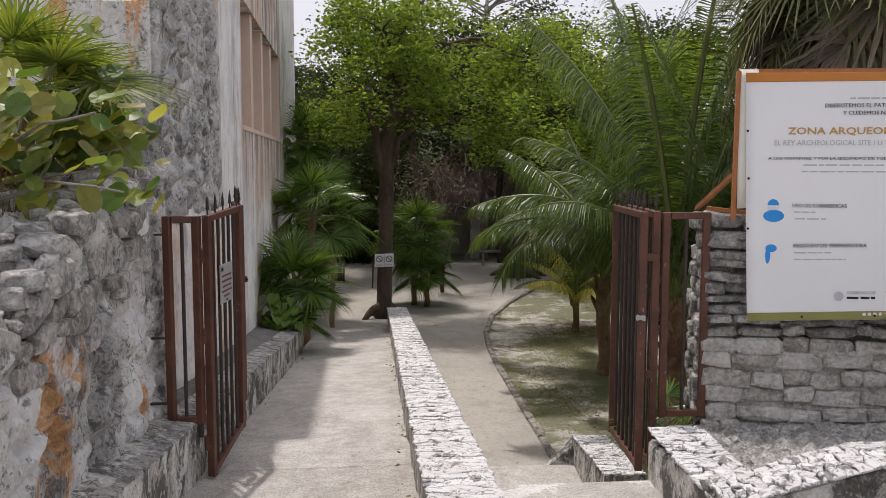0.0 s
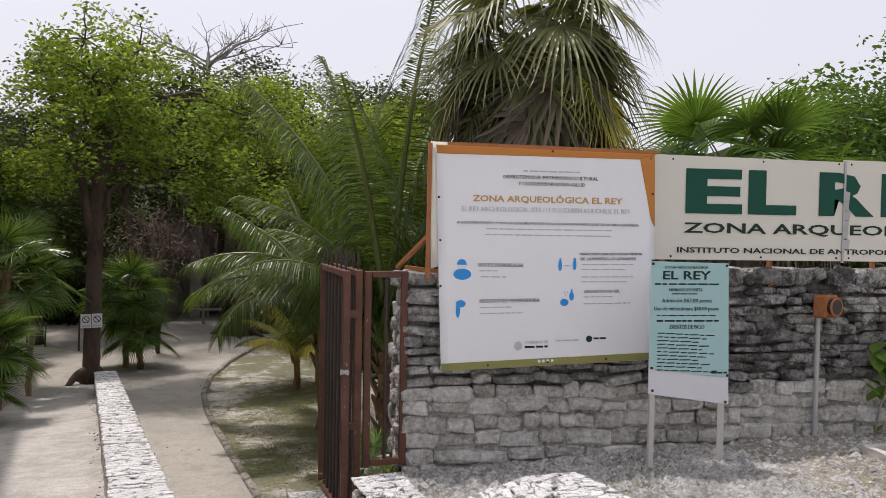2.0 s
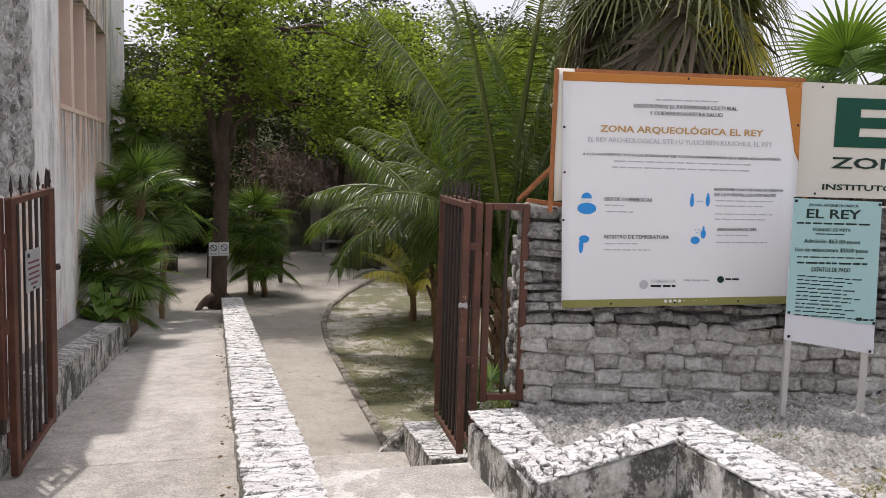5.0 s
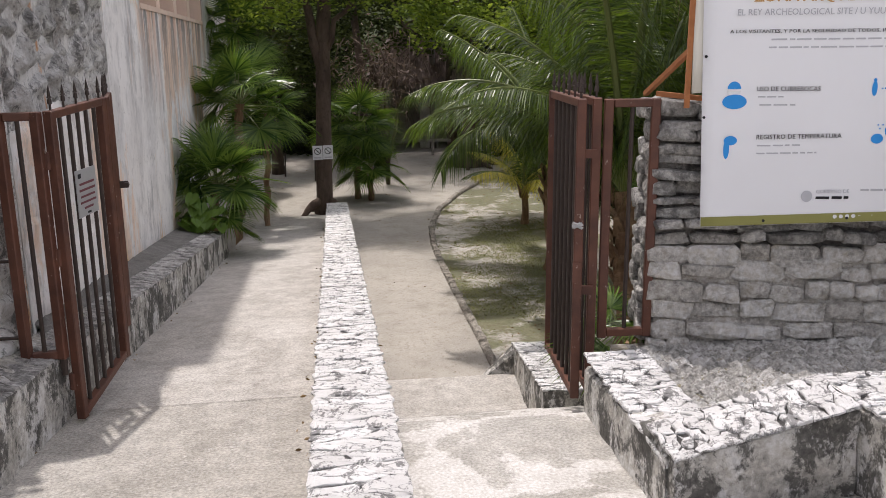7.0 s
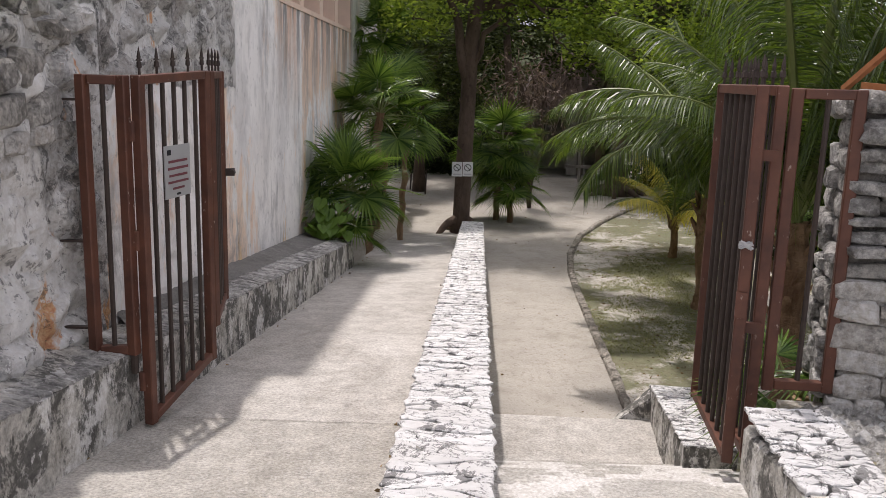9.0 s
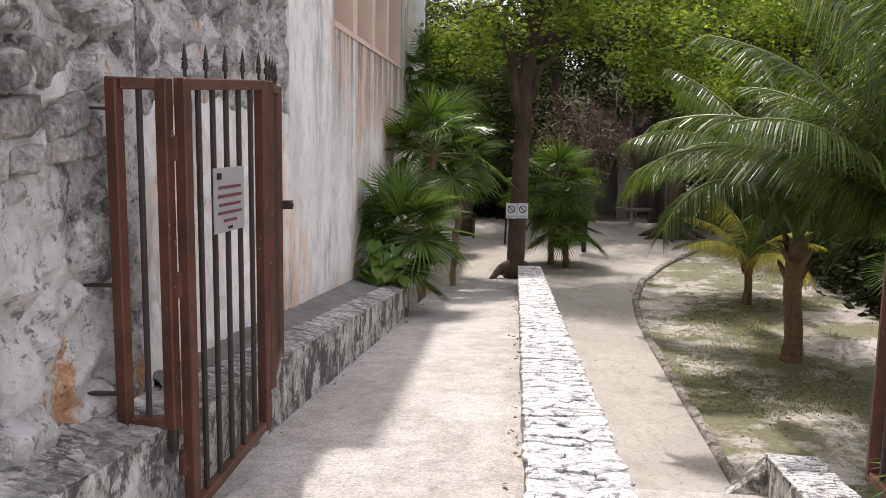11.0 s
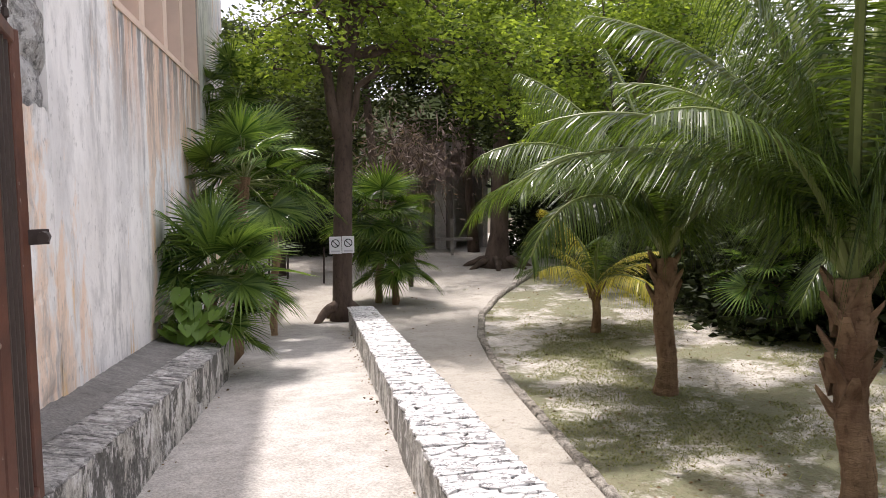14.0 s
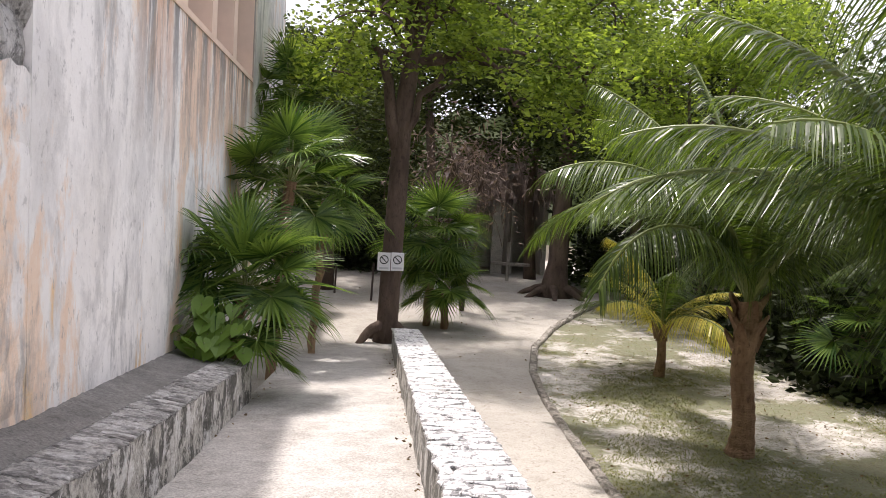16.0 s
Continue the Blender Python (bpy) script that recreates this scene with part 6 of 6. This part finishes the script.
def flood_lamp():
    top = empty("flood_lamp", "rusty round flood lamp in a square case on a pole", "lamp", at=(4.97, 5.98, 0.33))
    bm = bmesh.new()
    tube(bm, [(4.97, 6.0, 0.30), (4.97, 6.0, 1.26)], [0.019, 0.019], 10)
    part("pole", bm, ZINC, top, "grey galvanised pole")
    case = box_part("case", (5.01, 5.97, 1.355), (0.155, 0.12, 0.175), RUST, top, 0.35, "rusty square case", 0.012)
    bm = bmesh.new()
    m = Matrix.Translation((5.035, 5.898, 1.355)) @ Matrix.Rotation(0.35, 4, "Z") @ Matrix.Rotation(radians(90), 4, "X")
    bmesh.ops.create_cone(bm, cap_ends=True, segments=20, radius1=0.064, radius2=0.06, depth=0.05, matrix=m)
    part("lens", bm, STEEL_DARK, case, "dark round lens")
    bm = bmesh.new()
    ringp = [m @ Vector((0.067 * math.cos(a), 0.067 * math.sin(a), 0.022)) for a in [2 * math.pi * k / 20 for k in range(21)]]
    tube(bm, ringp, [0.009] * 21, 6, cap=False)
    part("rim", bm, RUST, case)


flood_lamp()


def block_frame():
    top = empty("cement_frame", "broken pale cement curb around an opening in the gravel", "curb", at=(5.5, 5.35, 0.27))
    for a, b in (((5.12, 5.06), (5.75, 5.16)), ((5.06, 5.52), (5.72, 5.59)), ((5.12, 5.06), (5.06, 5.52)), ((5.75, 5.16), (5.72, 5.59))):
        bm = bmesh.new()
        bar_to(bm, (*a, gravel_z(*a) + .005), (*b, gravel_z(*b) + .005), 0.075, 0.09)
        bmesh.ops.subdivide_edges(bm, edges=bm.edges[:], cuts=3, use_grid_fill=True)
        for v in bm.verts:
            v.co = jag(v.co, 0.022, 9)
        part("side", bm, BLOCK, top)
    bm = bmesh.new()
    bmesh.ops.create_icosphere(bm, subdivisions=2, radius=0.15, matrix=Matrix.Translation((5.42, 5.33, gravel_z(5.42, 5.33) + .01)) @ Matrix.Diagonal((1.2, 0.9, 0.5, 1)))
    for v in bm.verts:
        v.co = jag(v.co, 0.05, 7)
    part("lump", bm, BLOCK, top, "pale rubble lump")


block_frame()


def tree_plates():
    top = empty("tree_sign", "two small white prohibition plates on the tree trunk", "sign", at=G(1.66, 18.72, -0.2))
    for du, tilt in ((-0.115, -0.05), (0.10, 0.03)):
        turn = A + tilt
        c = G(1.66 + du, 18.735, -0.185 - abs(tilt) * .3)
        pl = box_part("plate", c, (0.205, 0.008, 0.29), PLATE, top, turn)
        bm = bmesh.new()
        m = Matrix.Translation(c - G(0, 0.008, -0.03)) @ Matrix.Rotation(turn, 4, "Z") @ Matrix.Rotation(radians(90), 4, "X")
        ringp = [m @ Vector((0.065 * math.cos(a), 0.065 * math.sin(a), 0)) for a in [2 * math.pi * k / 16 for k in range(17)]]
        tube(bm, ringp, [0.008] * 17, 5, cap=False)
        tube(bm, [m @ Vector((-.045, .045, 0)), m @ Vector((.045, -.045, 0))], [0.008, 0.008], 5)
        part("symbol", bm, INK, pl, "dark ring with a bar")
        box_part("caption", c - G(0, 0.006, 0.105), (0.15, 0.004, 0.03), INK_GREY, pl, turn)


tree_plates()


INK_RED = plain("faded dark red print", (0.16, 0.05, 0.06), 0.6)


def gate_notice():
    top = empty("gate_notice", "small grey metal notice tied to the gate bars", "sign", at=(*G(-0.055, 6.1).xy, 0.9))
    way = (GD - GC).normalized()
    turn = math.atan2(way.y, way.x)
    c = GC.lerp(GD, 0.46) + Vector((way.y, -way.x, 0)) * 0.022
    c.z = 1.07
    box_part("plate", c, (0.29, 0.006, 0.28), ZINC, top, turn)
    out = Vector((way.y, -way.x, 0)) * 0.005
    for k, (w, h, dz, material) in enumerate(((0.045, 0.045, 0.105, INK), (0.25, 0.022, 0.055, INK_RED), (0.27, 0.022, 0.018, INK_RED), (0.24, 0.020, -0.02, INK_RED), (0.27, 0.020, -0.055, INK_RED), (0.15, 0.02, -0.09, INK_RED), (0.05, 0.018, -0.122, INK))):
        cc = c + out + Vector((0, 0, dz)) + (way * -0.10 if k == 0 else Vector())
        box_part("print", cc, (w * 0.85, 0.003, h * 0.6), material, top, turn)


gate_notice()


def garden_post():
    """Low wooden cross bars far down the path."""
    top = empty("wooden_marker", "low weathered wooden post with a cross bar beside the far path", "post", at=G(5.5, 28.6, LOW))
    bm = bmesh.new()
    bar_to(bm, G(5.5, 28.6, LOW), G(5.5, 28.6, LOW + 1.1), 0.09)
    part("post", bm, TWIG, top)
    bm = bmesh.new()
    bar_to(bm, G(5.0, 28.55, LOW + 0.52), G(6.1, 28.55, LOW + 0.5), 0.08)
    part("crossbar", bm, TWIG, top)
    for u, s, h in ((0.75, 24.6, 0.7), (1.55, 23.6, 0.85), (0.3, 25.5, 0.5)):
        t2 = empty("stake", "thin dark stake beside the shaded path", "stake", "stakes", at=G(u, s, LOW))
        bm = bmesh.new()
        tube(bm, [G(u, s, LOW), G(u + .02, s, LOW + h)], [0.025, 0.022], 7)
        part("shaft", bm, IRON_DARK, t2)


garden_post()


def stump_roots():
    top = empty("tree_stump", "dark root stump at the bend of the path", "stump", at=G(6.1, 25.6, LOW))
    bm = bmesh.new()
    tube(bm, [G(6.1, 25.6, LOW), G(6.1, 25.6, LOW + .3), G(6.15, 25.6, LOW + .9), G(6.2, 25.6, 1.6), G(6.3, 25.6, 4.5)], [0.5, 0.33, 0.24, 0.2, 0.15], 12)
    for k in range(7):
        a = k * 0.9
        limb(bm, G(6.1, 25.6, LOW + .25), G(6.1 + 0.9 * math.cos(a), 25.6 + .9 * math.sin(a), LOW), 0.14, 0.05, k, 0.08)
    part("trunk", bm, BARK, top, smooth=True)


stump_roots()

# ---- loose cover ----


def lawn():
    rng = np.random.default_rng(31)
    v, f = [], []
    k = 0
    while k < 60000:
        u, s = rng.uniform(3.3, 10.5), rng.uniform(8.8, 20.5)
        if u < kerb_at(s) + 0.12:
            continue
        d = noise.noise((u * 0.55, s * 0.45, 4)) + 0.45 * noise.noise((u * 2.2, s * 2.2, 9))
        if d < 0.02 + 0.25 * (s > 16):
            if rng.random() > 0.06:
                continue
        b = G(u, s, LOW - 0.012)
        h = rng.uniform(0.010, 0.032)
        t = b + Vector((rng.normal() * .03, rng.normal() * .03, h))
        a = rng.uniform(0, 3.14)
        w = Vector((math.cos(a), math.sin(a), 0)) * rng.uniform(.003, .007)
        v += [b - w, b + w, t]
        f.append((3 * k, 3 * k + 1, 3 * k + 2))
        k += 1
    tagged(mesh_from("grass", v, f, GRASS), "thin worn grass on sandy soil", "grass", kind="stuff")
    c = []
    for k in range(1900):
        u, s = rng.uniform(-.4, 10.5), rng.uniform(9, 27)
        inside = u < kerb_at(s)
        if inside and (s < 19 and u < edge_r(s) + CW + .05 or rng.random() > 0.10):
            continue
        p = G(u, s, LOW + (0.045 if inside else 0.002))
        c.append(p)
    tagged(leaf_cloud("leaf_litter", c, 0.042, LITTER, None, 32, 0.5, 0.1), "scattered dry brown leaves on the ground", "leaf litter", kind="stuff")
    c = []
    for k in range(130):
        s = rng.uniform(3.5, 17)
        side = rng.random() < 0.75
        u = edge_r(s) - abs(rng.normal()) * 0.05 - 0.01 if side else edge_l(s) + abs(rng.normal()) * 0.05
        c.append(G(u, s, ramp_z(s) + 0.008))
    tagged(leaf_cloud("ramp_litter", c, 0.035, LITTER, None, 33, 0.5, 0.1), "dry leaf bits along the ramp's edges", "leaf litter", kind="stuff")


lawn()


def gravel():
    rng = np.random.default_rng(36)
    v, f = [], []
    n = 0
    base = [Vector(p) for p in ((1, 0, 0), (0, 1, 0), (-1, 0, 0), (0, -1, 0), (0, 0, .8), (.6, .6, .3))]
    while n < 21000:
        x = rng.uniform(1.6, 8.2)
        y = WY - 2.7 * rng.random() ** 0.9
        if n % 2:
            x, y = rng.uniform(1.6, 4.2), WY - 1.5 * rng.random()
        elif noise.noise((x * .9, y * .9, 6)) < -0.42:
            continue
        if y < gravel_edge(x) + 0.05:
            continue
        b = min(1, (y - 3.6) / 2.5)
        z = gravel_z(x, y)
        r = rng.uniform(0.006, 0.024) if rng.random() < .93 else rng.uniform(.025, .055)
        a = rng.uniform(0, 6.28)
        ca, sa = math.cos(a), math.sin(a)
        q = rng.uniform(.6, 1.3)
        for p in base:
            px, py = p.x * q, p.y
            v.append((x + (px * ca - py * sa) * r, y + (px * sa + py * ca) * r, z + p.z * r))
        k = n * 6
        f += [(k, k + 5, k + 4), (k + 5, k + 1, k + 4), (k + 1, k + 2, k + 4), (k + 2, k + 3, k + 4), (k + 3, k, k + 4), (k, k + 1, k + 5)]
        n += 1
    tagged(mesh_from("gravel", v, f, WHITE_GRAVEL), "loose white limestone gravel", "gravel", kind="stuff")
    v, f = [], []
    for k in range(9000):
        while True:
            x, y = rng.uniform(2.4, 8.2), rng.uniform(3.9, 6.0)
            if noise.noise((x * 1.1, y * 1.1, 21)) > 0.16 and y > gravel_edge(x) + 0.1:
                break
        b = Vector((x, y, gravel_z(x, y) - .005))
        t = b + Vector((rng.normal() * .02, rng.normal() * .02, rng.uniform(.008, .030)))
        w = Vector((rng.normal() * .006, rng.normal() * .006, 0))
        v += [b - w, b + w, t]
        f.append((3 * k, 3 * k + 1, 3 * k + 2))
    tagged(mesh_from("weeds", v, f, GRASS), "dry yellow-green weeds in the gravel", "weeds", kind="stuff")


gravel()

# ---- pieces of walls and kerb ----


def stone_meshes(name, n, material, seed, corner=0.2):
    """Unit stones: a rounded, uneven slab, 1 by 1 by 1, with its face at z = 1."""
    out = []
    rng = random.Random(seed)
    for k in range(n):
        ring = []
        for cx, cy in ((-1, -1), (1, -1), (1, 1), (-1, 1)):
            a, b = rng.uniform(.06, corner), rng.uniform(.06, corner)
            p, q = (cx * .5, cy * .5 - cy * b), (cx * .5 - cx * a, cy * .5)
            ring += [p, q] if cx * cy > 0 else [q, p]
        ring = [(x + rng.uniform(-.06, .06), y + rng.uniform(-.11, .11)) for x, y in ring]
        verts = [(x, y, 0) for x, y in ring] + [(x, y, .72 + rng.uniform(-.1, .08)) for x, y in ring]
        verts += [(x * rng.uniform(.72, .86), y * rng.uniform(.66, .84), 1 + rng.uniform(-.14, .1)) for x, y in ring]
        verts.append((rng.uniform(-.1, .1), rng.uniform(-.1, .1), 1.05 + rng.uniform(-.1, .12)))
        faces = []
        for i in range(8):
            j = (i + 1) % 8
            faces += [(i, j, 8 + j, 8 + i), (8 + i, 8 + j, 16 + j, 16 + i), (16 + i, 16 + j, 24)]
        me = bpy.data.meshes.new(name)
        me.from_pydata(verts, [], faces)
        me.materials.append(material)
        out.append(me)
    return out


def set_stone(name, me, at, along, up, out, size, parent):
    ob = new(name, me)
    m = Matrix((along.to_4d() * size[0], up.to_4d() * size[1], out.to_4d() * size[2], Vector((*at, 1)))).transposed()
    m[3][0] = m[3][1] = m[3][2] = 0.0
    hang(ob, parent)
    ob.matrix_basis = m
    return ob


BROWN_STONES = stone_meshes("brown_stone", 16, BROWN_STONE, 70, 0.3)


def lay_retaining():
    """Uneven blocks on the upper face of the retaining wall."""
    rng = random.Random(68)
    al0, up0, out = G(0, 1, 0), Vector((0, 0, 1)), G(1, 0, 0)
    z, row = 0.70, 0
    while z < 1.95:
        h = rng.uniform(.09, .19)
        s = 2.2 + rng.uniform(0, .2)
        while s < 6.05:
            w = rng.uniform(.16, .40)
            mid = s + w / 2
            zc = z + h / 2 + 0.05 * noise.noise((mid * 1.5, row, 3))
            edge = 1.02 + 0.30 * noise.noise((mid * 1.1, 0, 8)) + 0.12 * max(0.0, mid - 4.2)
            if edge < zc < ret_top(mid) - 0.02 and mid + w / 2 < 6.0 and rng.random() < 0.78:
                lean = rng.gauss(0, .16)
                al = al0 * math.cos(lean) + up0 * math.sin(lean)
                set_stone("stone", rng.choice(BROWN_STONES), G(BU - 0.035, mid, zc), al, out.cross(al), out, (w * rng.uniform(.75, 1.05), h * rng.uniform(.6, 1.12), rng.uniform(.035, .085)), wall_retaining)
            s += w
        z += h
        row += 1


lay_retaining()
WALL_STONES = stone_meshes("wall_stone", 26, LIME, 71, 0.3)
PALE_STONES = stone_meshes("pale_wall_stone", 18, LIME_PALE, 72, 0.25)
KERB_BRICKS = stone_meshes("kerb_brick", 8, make_rubble("brown kerb brick", (0.46, 0.425, 0.37), (0.36, 0.33, 0.285), (0.19, 0.17, 0.145), 0.3, True, 0.75), 74, 0.15)


def lay_wall():
    """Thin uneven courses: pale mortared blocks below, dark dry-laid slabs above."""
    rng = random.Random(75)
    ex, ey, ez = Vector((1, 0, 0)), Vector((0, -1, 0)), Vector((0, 0, 1))
    bm = bmesh.new()
    sheet(bm, lambda a, b: Vector((1.74 + 6.0 * a, WY - 0.036 + 0.022 * noise.noise((a * 40, b * 5, 1)),
                                   -0.05 + (0.78 - 0.05 * a + 0.10 * noise.noise((a * 9, 0, 2))) * b)), 150, 16)
    part("mortar", bm, LIME_MORTAR, wall_sign, "pale lime mortar between the lower stones")
    v, f = [], []
    z, row = 0.06, 0
    while z < 1.56:
        h = rng.uniform(.085, .135) if z < 0.66 else rng.uniform(.052, .092)
        if z + h > 1.52:
            h = 1.60 - z
        x = WX0 - 0.02 + rng.uniform(0, .05)
        while x < 7.75:
            low = z + 0.10 * noise.noise((x * 1.1, 0, 4)) < 0.68
            w = rng.uniform(.11, .36) if low else rng.uniform(.09, .34)
            lift = 0.011 * (x - 1.7) * max(0.0, (z - .1) / 1.46) + 0.028 * noise.noise((x * 1.3, row * 0.6, 9))
            hh = h * rng.uniform(.70, 1.18)
            c = Vector((x + w / 2, WY - 0.005, z + h / 2 + lift + rng.uniform(-.02, .02)))
            if c.z + hh / 2 > wall_foot(c.x) - 0.04:
                lean = rng.gauss(0, .05)
                al = ex * math.cos(lean) + ez * math.sin(lean)
                upv = al.cross(ey) if al.cross(ey).z > 0 else ey.cross(al)
                size = (w, hh, rng.uniform(.055, .095) if low else rng.uniform(.035, .12))
                me = rng.choice(PALE_STONES if low else WALL_STONES)
                if low or x < 3.4:
                    set_stone("stone", me, c, al, upv, ey, size, wall_sign)
                else:
                    k = len(v)
                    v += [c + al * (q.co.x * size[0]) + upv * (q.co.y * size[1]) + ey * (q.co.z * size[2]) for q in me.vertices]
                    f += [tuple(k + i for i in p.vertices) for p in me.polygons]
            x += w
        z += h
        row += 1
    tagged(mesh_from("dry_courses", v, f, LIME_ROW, wall_sign), "dark grey dry-laid slabs", kind="stuff")
    z = 0.12
    while z < 1.56:
        h = rng.uniform(.09, .15)
        y = WY - 0.03
        while y < WY + .38:
            w = rng.uniform(.14, .24)
            set_stone("stone", rng.choice(WALL_STONES), (WX0 + .03, y + w / 2, z + h / 2), Vector((0, -1, 0)), ez, Vector((-1, 0, 0)), (w * .95, h * .93, rng.uniform(.04, .09)), wall_sign)
            y += w
        z += h
    x = WX0
    while x < 7.7:
        w = rng.uniform(.18, .36)
        set_stone("stone", rng.choice(WALL_STONES), (x + w / 2, WY + .17, wall_head(x) - .04), ex, Vector((0, 1, 0)), ez, (w * .95, .40, rng.uniform(.04, .085)), wall_sign)
        x += w


lay_wall()


def clip(poly, nx, ny, d):
    """Keeps the part of a polygon where nx * x + ny * y <= d."""
    out = []
    for (x0, y0), (x1, y1) in zip(poly, poly[1:] + poly[:1]):
        f0, f1 = nx * x0 + ny * y0 - d, nx * x1 + ny * y1 - d
        if f0 <= 0:
            out.append((x0, y0))
        if f0 * f1 < 0:
            k = f0 / (f0 - f1)
            out.append((x0 + (x1 - x0) * k, y0 + (y1 - y0) * k))
    return out


def crazy_caps(line, tops, width, material, parent, seed, size=0.15, gap=0.009, thick=0.014, fall=0.0, joint=None):
    """Irregular capping stones with open joints on a wall's top; line is its left edge."""
    rng = random.Random(seed)
    pts3 = [G(*p, z) for p, z in zip(line, tops)]
    run = [0.0]
    for a, b in zip(pts3, pts3[1:]):
        run.append(run[-1] + (b - a).length)
    total = run[-1]

    def on(a, b, h):
        a = min(max(a, 0.0), total)
        i = next(j for j in range(len(run) - 1) if a <= run[j + 1] + 1e-9)
        f = (a - run[i]) / (run[i + 1] - run[i])
        way = (pts3[i + 1] - pts3[i]).normalized()
        return pts3[i].lerp(pts3[i + 1], f) + Vector((way.y, -way.x, 0)).normalized() * b + Vector((0, 0, h - fall * b / width))
    bm = bmesh.new()
    n = max(2, int(total / .3))
    sheet(bm, lambda i, j: on(i * total, .006 + j * (width - .012), 0.006), n, 2)
    part("mortar", bm, joint or JOINT, parent, "mouldy joints")
    stretch = 2.2
    seeds = []
    tries = 0
    while tries < 12000 and len(seeds) < 330:
        tries += 1
        q = (rng.uniform(0, total), rng.uniform(0, width))
        lim = size * rng.choice((.4, .6, .8, 1.0, 1.25))
        if all(abs(q[0] - o[0]) > lim or math.hypot((q[0] - o[0]) * stretch, q[1] - o[1]) > lim for o in seeds):
            seeds.append(q)
    for k, (a, b) in enumerate(seeds):
        poly = [(max(0, a - .5), -.006), (min(total, a + .5), -.006), (min(total, a + .5), width + .006), (max(0, a - .5), width + .006)]
        poly = [(x * stretch, y) for x, y in poly]
        for j, (c, d) in enumerate(seeds):
            if j == k or abs(c - a) > .5:
                continue
            dx, dy = (c - a) * stretch, d - b
            ln = math.hypot(dx, dy)
            nx, ny = dx / ln, dy / ln
            poly = clip(poly, nx, ny, nx * (a * stretch + c * stretch) / 2 + ny * (b + d) / 2 - gap / 2 * rng.uniform(.3, 1.5))
            if len(poly) < 3:
                break
        if len(poly) < 3:
            continue
        poly = [(x / stretch, y) for x, y in poly]
        ring = []
        for (x0, y0), (x1, y1) in zip(poly, poly[1:] + poly[:1]):
            ring.append((x0, y0))
            cuts = 2 if math.hypot(x1 - x0, y1 - y0) > .09 else 1 if math.hypot(x1 - x0, y1 - y0) > .04 else 0
            for q in range(cuts):
                f = (q + 1) / (cuts + 1)
                ring.append((x0 + (x1 - x0) * f + rng.uniform(-.017, .017), y0 + (y1 - y0) * f + rng.uniform(-.017, .017)))
        cx, cy = sum(p[0] for p in ring) / len(ring), sum(p[1] for p in ring) / len(ring)
        m = len(ring)
        hgt = thick * rng.uniform(.7, 1.5)
        verts = [on(x, y, 0.0) for x, y in ring] + [on(x, y, hgt * .75) for x, y in ring]
        verts += [on(cx + (x - cx) * .9, cy + (y - cy) * .9, hgt + rng.uniform(-.003, .003)) for x, y in ring] + [on(cx, cy, hgt + .002)]
        faces = []
        for i in range(m):
            j = (i + 1) % m
            faces += [(i, j, m + j, m + i), (m + i, m + j, 2 * m + j, 2 * m + i), (2 * m + i, 2 * m + j, 3 * m)]
        mesh_from("stone", verts, faces, material, parent)


crazy_caps([(edge_r(s), s) for s in (3.27, 6, 9, 12, 15, 17.92)], [ramp_z(s) + CH for s in (3.27, 6, 9, 12, 15, 17.92)], CW, CAP_STONE, wall_ramp, 81, 0.27)
crazy_caps([(edge_l(s) - .24, s) for s in (2.6, 5, 8, 10, 12.8)], [ramp_z(s) + bench_h(s) + .04 for s in (2.6, 5, 8, 10, 12.8)], .235, GREY_STONE, wall_bench, 82, 0.30, gap=0.005, thick=0.010, fall=.034, joint=KERBFACE)
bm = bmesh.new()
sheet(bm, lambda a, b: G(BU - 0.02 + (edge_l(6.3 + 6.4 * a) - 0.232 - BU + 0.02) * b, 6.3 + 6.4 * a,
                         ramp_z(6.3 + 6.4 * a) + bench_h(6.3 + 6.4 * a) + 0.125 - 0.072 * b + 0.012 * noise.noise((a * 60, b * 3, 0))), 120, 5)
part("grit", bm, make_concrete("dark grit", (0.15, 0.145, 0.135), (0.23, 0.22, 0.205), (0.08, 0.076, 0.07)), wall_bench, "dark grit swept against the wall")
crazy_caps([(2.66, 3.85), (2.70, 5.05)], [0.16, 0.23], .34, CAP_STONE, wall_landing, 83, 0.27)
crazy_caps([(3.46, 0.6), (3.46, 2.4), (3.46, 4.08)], [0.51, 0.42, 0.42], .36, CAP_STONE, wall_side, 84, 0.28)
crazy_caps([(2.66, 4.10), (3.45, 4.06)], [0.24, 0.43], .34, CAP_STONE, wall_court, 85, 0.27)
crazy_caps([(3.05, 7.0), (3.25, 8.84)], [-0.82, -1.06], .36, CAP_STONE, wall_stair, 86, 0.22)


def lay_kerb():
    top = empty("kerb", "curved edging of brown bricks between path and lawn", "kerb", kind="structure", at=G(3.2, 10, LOW))
    rng = random.Random(91)
    for (u0, s0), (u1, s1) in zip(KERB, KERB[1:]):
        a, b = G(u0, s0, LOW), G(u1, s1, LOW)
        n = max(1, round((b - a).length / .26))
        al = (b - a).normalized()
        side = Vector((al.y, -al.x, 0))
        for k in range(n):
            c = a.lerp(b, (k + .5) / n) + side * 0.06
            set_stone("brick", rng.choice(KERB_BRICKS), c - Vector((0, 0, .04)), al, Vector((-al.y, al.x, 0)), Vector((0, 0, 1)), ((b - a).length / n * .97, .115, .10 + rng.uniform(-.015, .012)), top)


lay_kerb()
